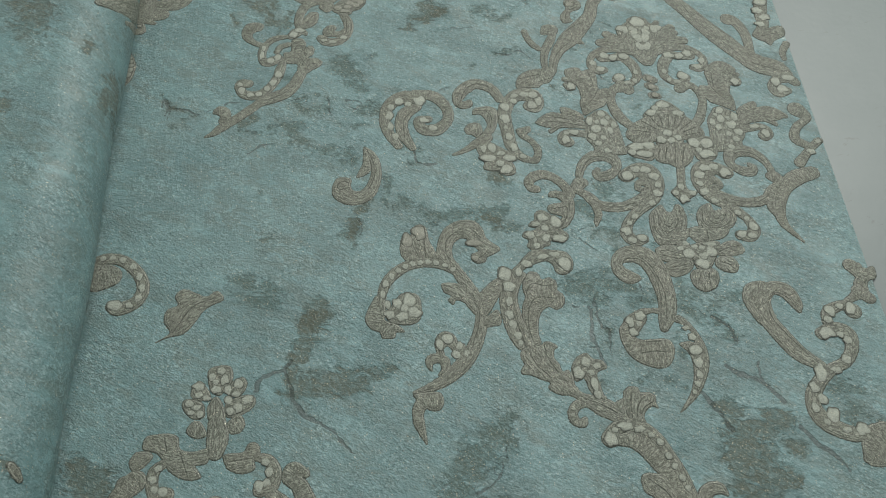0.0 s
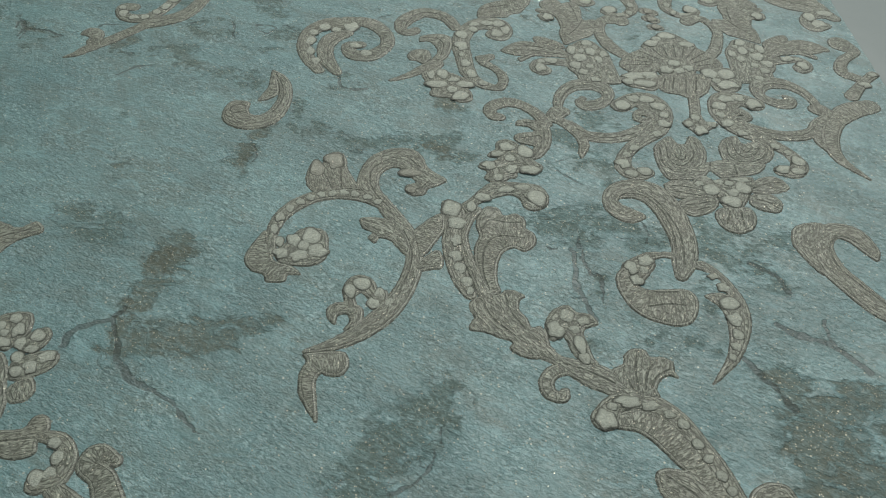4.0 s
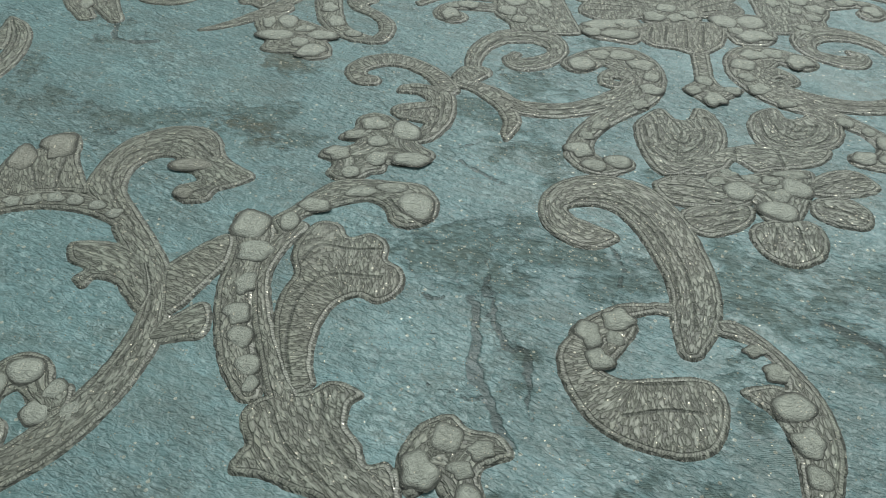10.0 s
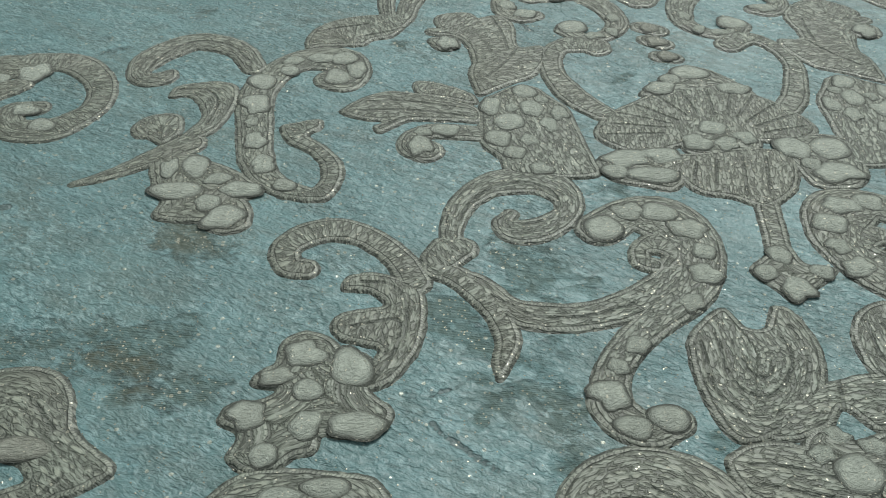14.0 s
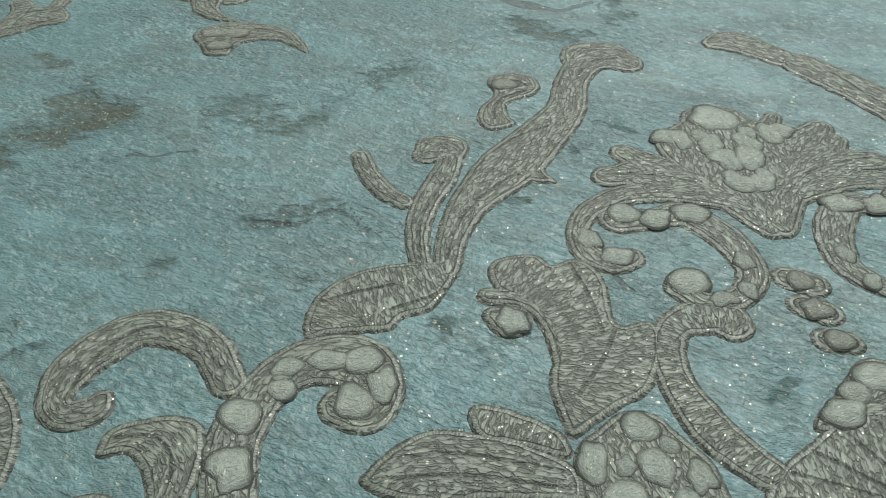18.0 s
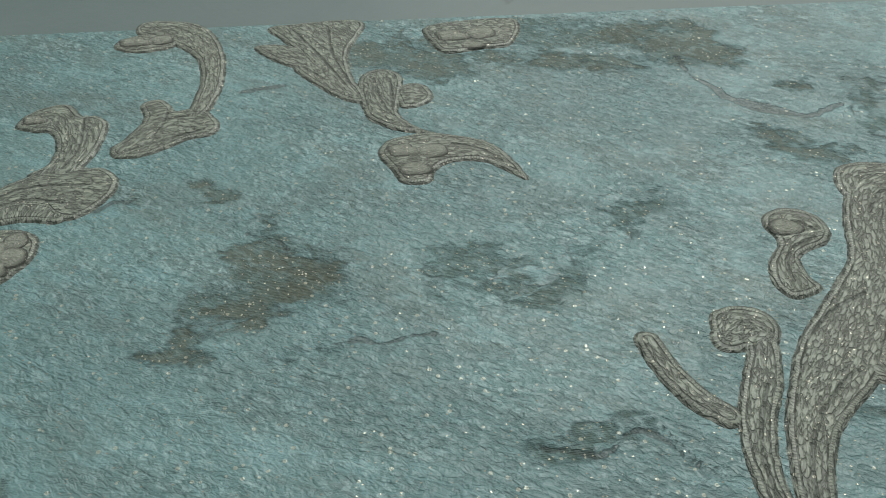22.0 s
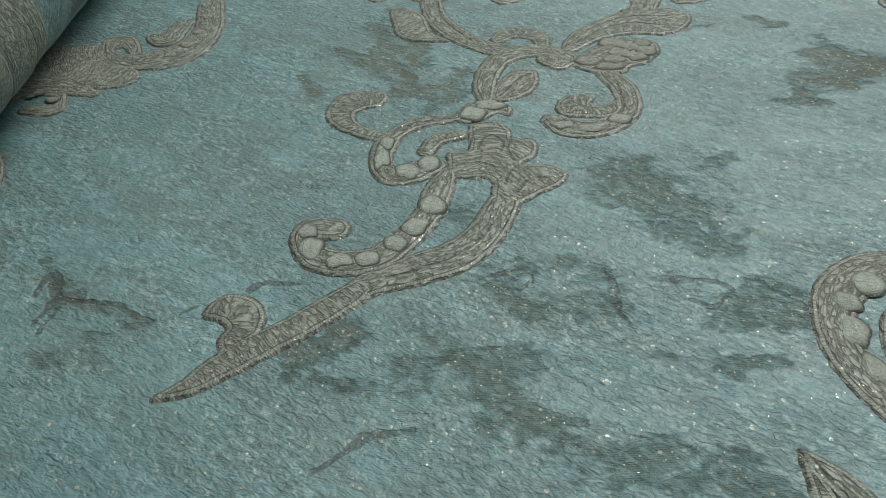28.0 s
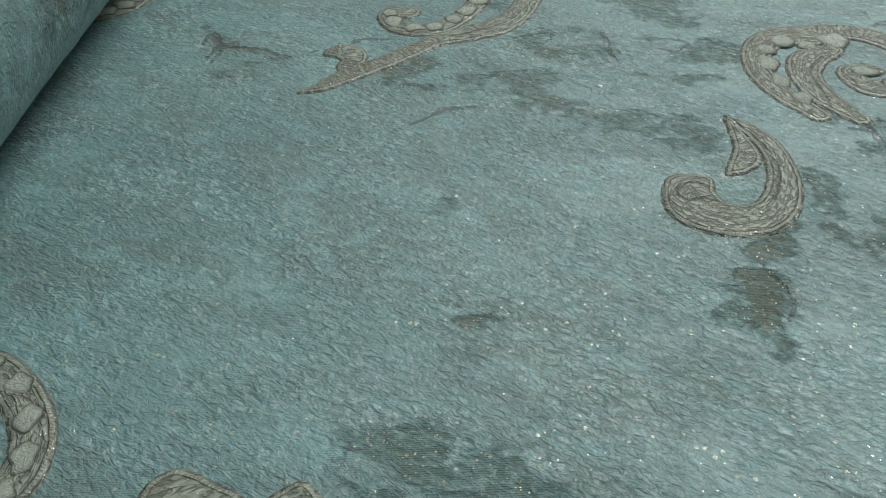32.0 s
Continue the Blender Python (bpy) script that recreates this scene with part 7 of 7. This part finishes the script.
draw("leaf", BRAID, outline((-135.0, -61.1), (-132.1, -65.8), (-130.9, -71.2), (-133.9, -73.7), (-137.8, -72.3), (-139.2, -66.9), (-137.4, -62.4)), flow((-135.3, -61.6), (-134.7, -73.2)), vein((-135.6, -63.5), (-135.1, -71.6)))
draw("leaf", BRAID, stroke((-134.2, -73.7, 7.8), (-133.4, -80.3, 9.3), (-134.0, -86.7, 7.4)))
draw("scroll", HATCH, outline((-147.1, -77.2), (-145.1, -72.8), (-141.4, -72.9), (-138.4, -78.8), (-143.1, -80.2)), flow((-146.3, -77.2), (-139.4, -76.2)))
draw("scroll", HATCH, outline((-129.5, -76.5), (-129.1, -72.6), (-124.4, -70.1), (-122.1, -74.2), (-123.8, -78.0), (-127.4, -78.7)), flow((-128.8, -76.5), (-122.9, -73.6)))
draw("leaf", BRAID, outline((-164.9, -84.2), (-164.3, -79.1), (-160.4, -78.0), (-154.3, -77.7), (-150.4, -79.7), (-149.1, -84.8), (-143.7, -86.3), (-136.5, -85.3), (-137.2, -91.6), (-141.8, -92.7), (-138.9, -97.7), (-144.8, -98.7), (-152.3, -94.8), (-158.0, -87.0)), flow((-163.5, -81.7), (-150.6, -88.6), (-137.5, -87.8)), vein((-156.6, -78.7), (-154.6, -85.9)), vein((-149.0, -86.1), (-145.0, -96.3)))
draw("leaf", BRAID, outline((-170.0, -90.4), (-167.8, -85.9), (-162.5, -85.6), (-160.3, -88.2), (-164.4, -93.1), (-167.8, -94.2)), flow((-169.5, -90.9), (-161.6, -87.2)))
draw("leaf", BRAID, outline((-129.5, -88.1), (-121.9, -87.1), (-119.7, -83.4), (-116.1, -83.5), (-114.6, -87.4), (-116.8, -91.1), (-116.5, -94.9), (-121.2, -96.7), (-127.3, -95.0), (-130.0, -90.6)), flow((-129.3, -90.6), (-115.8, -87.3)), vein((-127.6, -91.4), (-118.0, -90.3)))
draw("beaded_scroll", BRAID, stroke((-152.9, -89.7, 3.2), (-158.4, -93.8, 4.7), (-159.3, -99.4, 5.1), (-156.9, -105.5, 5.3), (-152.3, -104.8, 5.9)), pearls((-157.2, -93.3, 3.3, 3.0), (-159.0, -98.2, 3.6, 3.7), (-157.8, -102.4, 3.1, 3.2), (-154.1, -103.5, 4.0, 4.2)))
draw("beaded_scroll", BRAID, stroke((-116.9, -89.3, 3.4), (-110.7, -91.3, 4.7), (-107.3, -96.5, 4.7), (-108.9, -102.5, 6.0), (-113.5, -104.3, 6.0)), pearls((-111.9, -92.0, 3.6, 3.3), (-110.0, -96.4, 3.6, 4.2), (-110.9, -101.2, 3.6, 3.2), (-114.1, -102.6, 4.0, 4.7)))
draw("scroll", HATCH, stroke((-94.8, -97.7, 3.8), (-99.7, -95.5, 6.1), (-101.9, -99.1, 5.6), (-97.0, -103.0, 6.9), (-93.1, -111.6, 8.3)))
draw("scroll", HATCH, outline((-174.0, -100.5), (-172.2, -96.5), (-167.5, -96.6), (-165.1, -101.6), (-167.9, -105.6)), flow((-173.4, -101.3), (-165.9, -99.1)))
draw("leaf", BRAID, outline((114.2, -18.6), (117.4, -10.7), (125.1, -8.4), (129.2, -11.1), (124.3, -17.4), (121.4, -23.6), (120.5, -32.8), (117.3, -28.7)), flow((120.6, -9.2), (116.9, -18.7), (120.5, -32.8)))
draw("leaf", BRAID, stroke((140.3, -25.7, 2.4), (139.6, -21.0, 6.4), (136.3, -14.5, 8.3), (129.6, -12.7, 7.0), (123.9, -18.9, 7.5), (124.0, -29.9, 8.4), (128.5, -39.2, 8.8), (134.3, -48.3, 8.3), (143.1, -55.3, 5.1)), vein((137.6, -20.0), (131.8, -15.4), (126.3, -20.6), (126.2, -29.9), (131.2, -39.2), (138.0, -49.3)))
draw("beaded_scroll", BRAID, stroke((152.4, -32.3, 5.0), (152.9, -27.7, 4.6), (157.4, -24.7, 5.5), (163.4, -23.3, 5.2), (166.7, -26.6, 8.2)), pearls((155.0, -26.2, 5.0, 5.5), (160.4, -23.9, 3.9, 3.2), (165.6, -25.3, 4.7, 6.5), (152.8, -31.1, 4.1, 3.8)))
draw("beaded_scroll", BRAID, stroke((147.9, -38.3, 6.4), (154.3, -35.5, 6.1), (160.2, -38.7, 7.8), (160.2, -46.2, 6.2), (155.0, -53.4, 5.4), (146.5, -57.5, 5.4), (137.5, -65.7, 6.7), (133.9, -73.9, 7.0), (136.8, -82.2, 8.4), (145.5, -87.9, 7.5), (152.8, -89.5, 6.7)), pearls((150.2, -38.1, 7.6, 5.6), (156.5, -39.2, 3.5, 3.1), (159.2, -42.3, 3.8, 4.3), (155.6, -52.2, 4.6, 4.5), (149.2, -57.5, 5.1, 3.3), (141.6, -58.7, 5.3, 8.9), (136.4, -65.9, 3.9, 5.5), (138.8, -71.6, 4.4, 4.9), (134.2, -75.8, 3.4, 4.8), (141.4, -79.7, 5.7, 7.3), (137.7, -82.8, 3.3, 3.0), (145.8, -86.8, 4.4, 2.8), (152.8, -86.8, 6.2, 5.5)))
draw("scroll", HATCH, outline((165.3, -21.8), (173.3, -14.1), (176.2, -9.3), (172.0, -4.2), (173.2, -0.3), (177.8, 0.6), (179.6, -2.8), (184.3, -1.9), (183.8, -7.9), (178.5, -11.0), (177.4, -19.0), (171.3, -20.4)), flow((168.5, -20.3), (177.1, -11.0), (177.3, -1.1)))
draw("scroll", HATCH, outline((152.4, -94.7), (156.6, -89.6), (165.7, -89.4), (161.3, -102.8), (151.1, -102.9)), flow((152.9, -97.3), (163.4, -96.4)))
draw("leaf", BRAID, outline((35.3, 169.4), (36.5, 172.4), (40.5, 173.4), (44.2, 171.8), (45.2, 168.2), (43.5, 165.2), (40.2, 164.5), (38.6, 166.2), (36.8, 165.7), (35.5, 166.8)), flow((36.0, 167.7), (39.8, 171.2), (44.0, 168.3), (40.2, 165.4)), vein((37.4, 168.2), (40.2, 169.9), (42.7, 167.7)))
draw("leaf", BRAID, outline((68.3, 199.4), (70.4, 205.6), (76.2, 207.0), (81.3, 205.6), (84.0, 201.7), (83.6, 198.1), (80.8, 195.4), (77.2, 197.8), (74.8, 196.2), (71.3, 194.8)), flow((69.7, 196.7), (73.2, 203.5), (80.6, 202.9), (82.6, 198.2)), vein((70.9, 197.4), (74.1, 202.5), (80.0, 202.6)), vein((78.7, 199.4), (80.8, 197.5)))
draw("beaded_scroll", BRAID, stroke((9.3, 81.6, 6.4), (11.5, 76.0, 5.5), (15.6, 72.0, 4.6), (20.4, 69.9, 3.4)), pearls((11.0, 78.9, 3.5, 5.4), (15.3, 72.7, 4.0, 3.3)))
draw("beaded_scroll", BRAID, outline((-0.5, 70.8), (5.3, 71.4), (9.6, 68.0), (10.3, 62.6), (7.6, 60.2), (3.8, 61.0), (1.4, 64.5)), pearls((5.7, 64.3, 6.3, 5.8), (2.6, 68.6, 4.3, 3.5)))

# ---- rolled-up part of the wallpaper ----
ROLL_R, ROLL_FLAT = 0.025, 0.06


def roll_place(arc, y, lift):
    """The place on the roll's skin, arc metres up from where it touches the sheet, lift metres off it."""
    arc = np.asarray(arc, float)
    bend = np.clip(arc / ROLL_R, 0, math.pi)
    over = np.clip(arc - math.pi * ROLL_R, 0, ROLL_FLAT)
    back = np.clip((arc - math.pi * ROLL_R - ROLL_FLAT) / ROLL_R, 0, math.pi)
    turn = bend + back
    x = np.sin(turn) * (ROLL_R + lift) - over
    z = ROLL_R - np.cos(turn) * (ROLL_R + lift) + 0.0006
    return np.stack([x - 0.2185 - 0.014 * y, y + 0 * x, z], -1)


roll = tagged(new("wallpaper_roll"), "loosely rolled-up teal embossed wallpaper lying on the flat sheet", "wallpaper roll")
arcs, ys = np.linspace(0.001, 2 * math.pi * ROLL_R + ROLL_FLAT, 330), np.linspace(-0.34, 0.272, 620)
ra, ry = np.meshgrid(arcs, ys)
bulge = (layered(ra * 1000, ry * 1000, 70, 51, 2) - 0.5) * 0.003 * np.clip(ra / 0.03, 0, 1) + (layered(ra * 1000, ry * 1000, 5, 61, 3) - 0.5) * 0.0004


def oval(a, y, da, dy):
    return np.clip(1.25 - np.hypot((ra - a) / da, (ry - y) / dy) * 0.62, 0, 1)


rwear = np.maximum.reduce([oval(0.094, 0.130, 0.011, 0.013), oval(0.102, 0.138, 0.006, 0.006), oval(0.049, 0.086, 0.005, 0.009), oval(0.060, -0.106, 0.004, 0.004),
                           oval(0.098, 0.072, 0.004, 0.006), oval(0.042, 0.092, 0.009, 0.014), oval(0.064, 0.113, 0.003, 0.006), oval(0.030, 0.205, 0.008, 0.012)])
cover = new("cover", grid_mesh("cover", roll_place(ra, ry, bulge), len(arcs), PAPER, (("wear", rwear), ("faded", rwear * 0), ("crack", rwear * 0))))
cover.parent = roll


def on_roll(ob):
    """Wraps a flat band, drawn as (arc, y), round the roll."""
    n = len(ob.data.vertices)
    co = np.empty(n * 3)
    ob.data.vertices.foreach_get("co", co)
    co = co.reshape(n, 3)
    ob.data.vertices.foreach_set("co", roll_place(co[:, 0], co[:, 1], co[:, 2] + 0.0003).ravel())
    ob.data.update()
    ob.parent = roll


on_roll(braid((64, 144, 3), (52, 150, 8), (36, 160, 12), (16, 172, 9)))
on_roll(braid((56, 152, 3), (42, 164, 6), (26, 174, 6)))
on_roll(hatch((46, 144, 3), (34, 151, 6), (18, 160, 6)))
on_roll(hatch((60, -106, 3), (58, -108, 3.6), (56, -110, 2.5)))
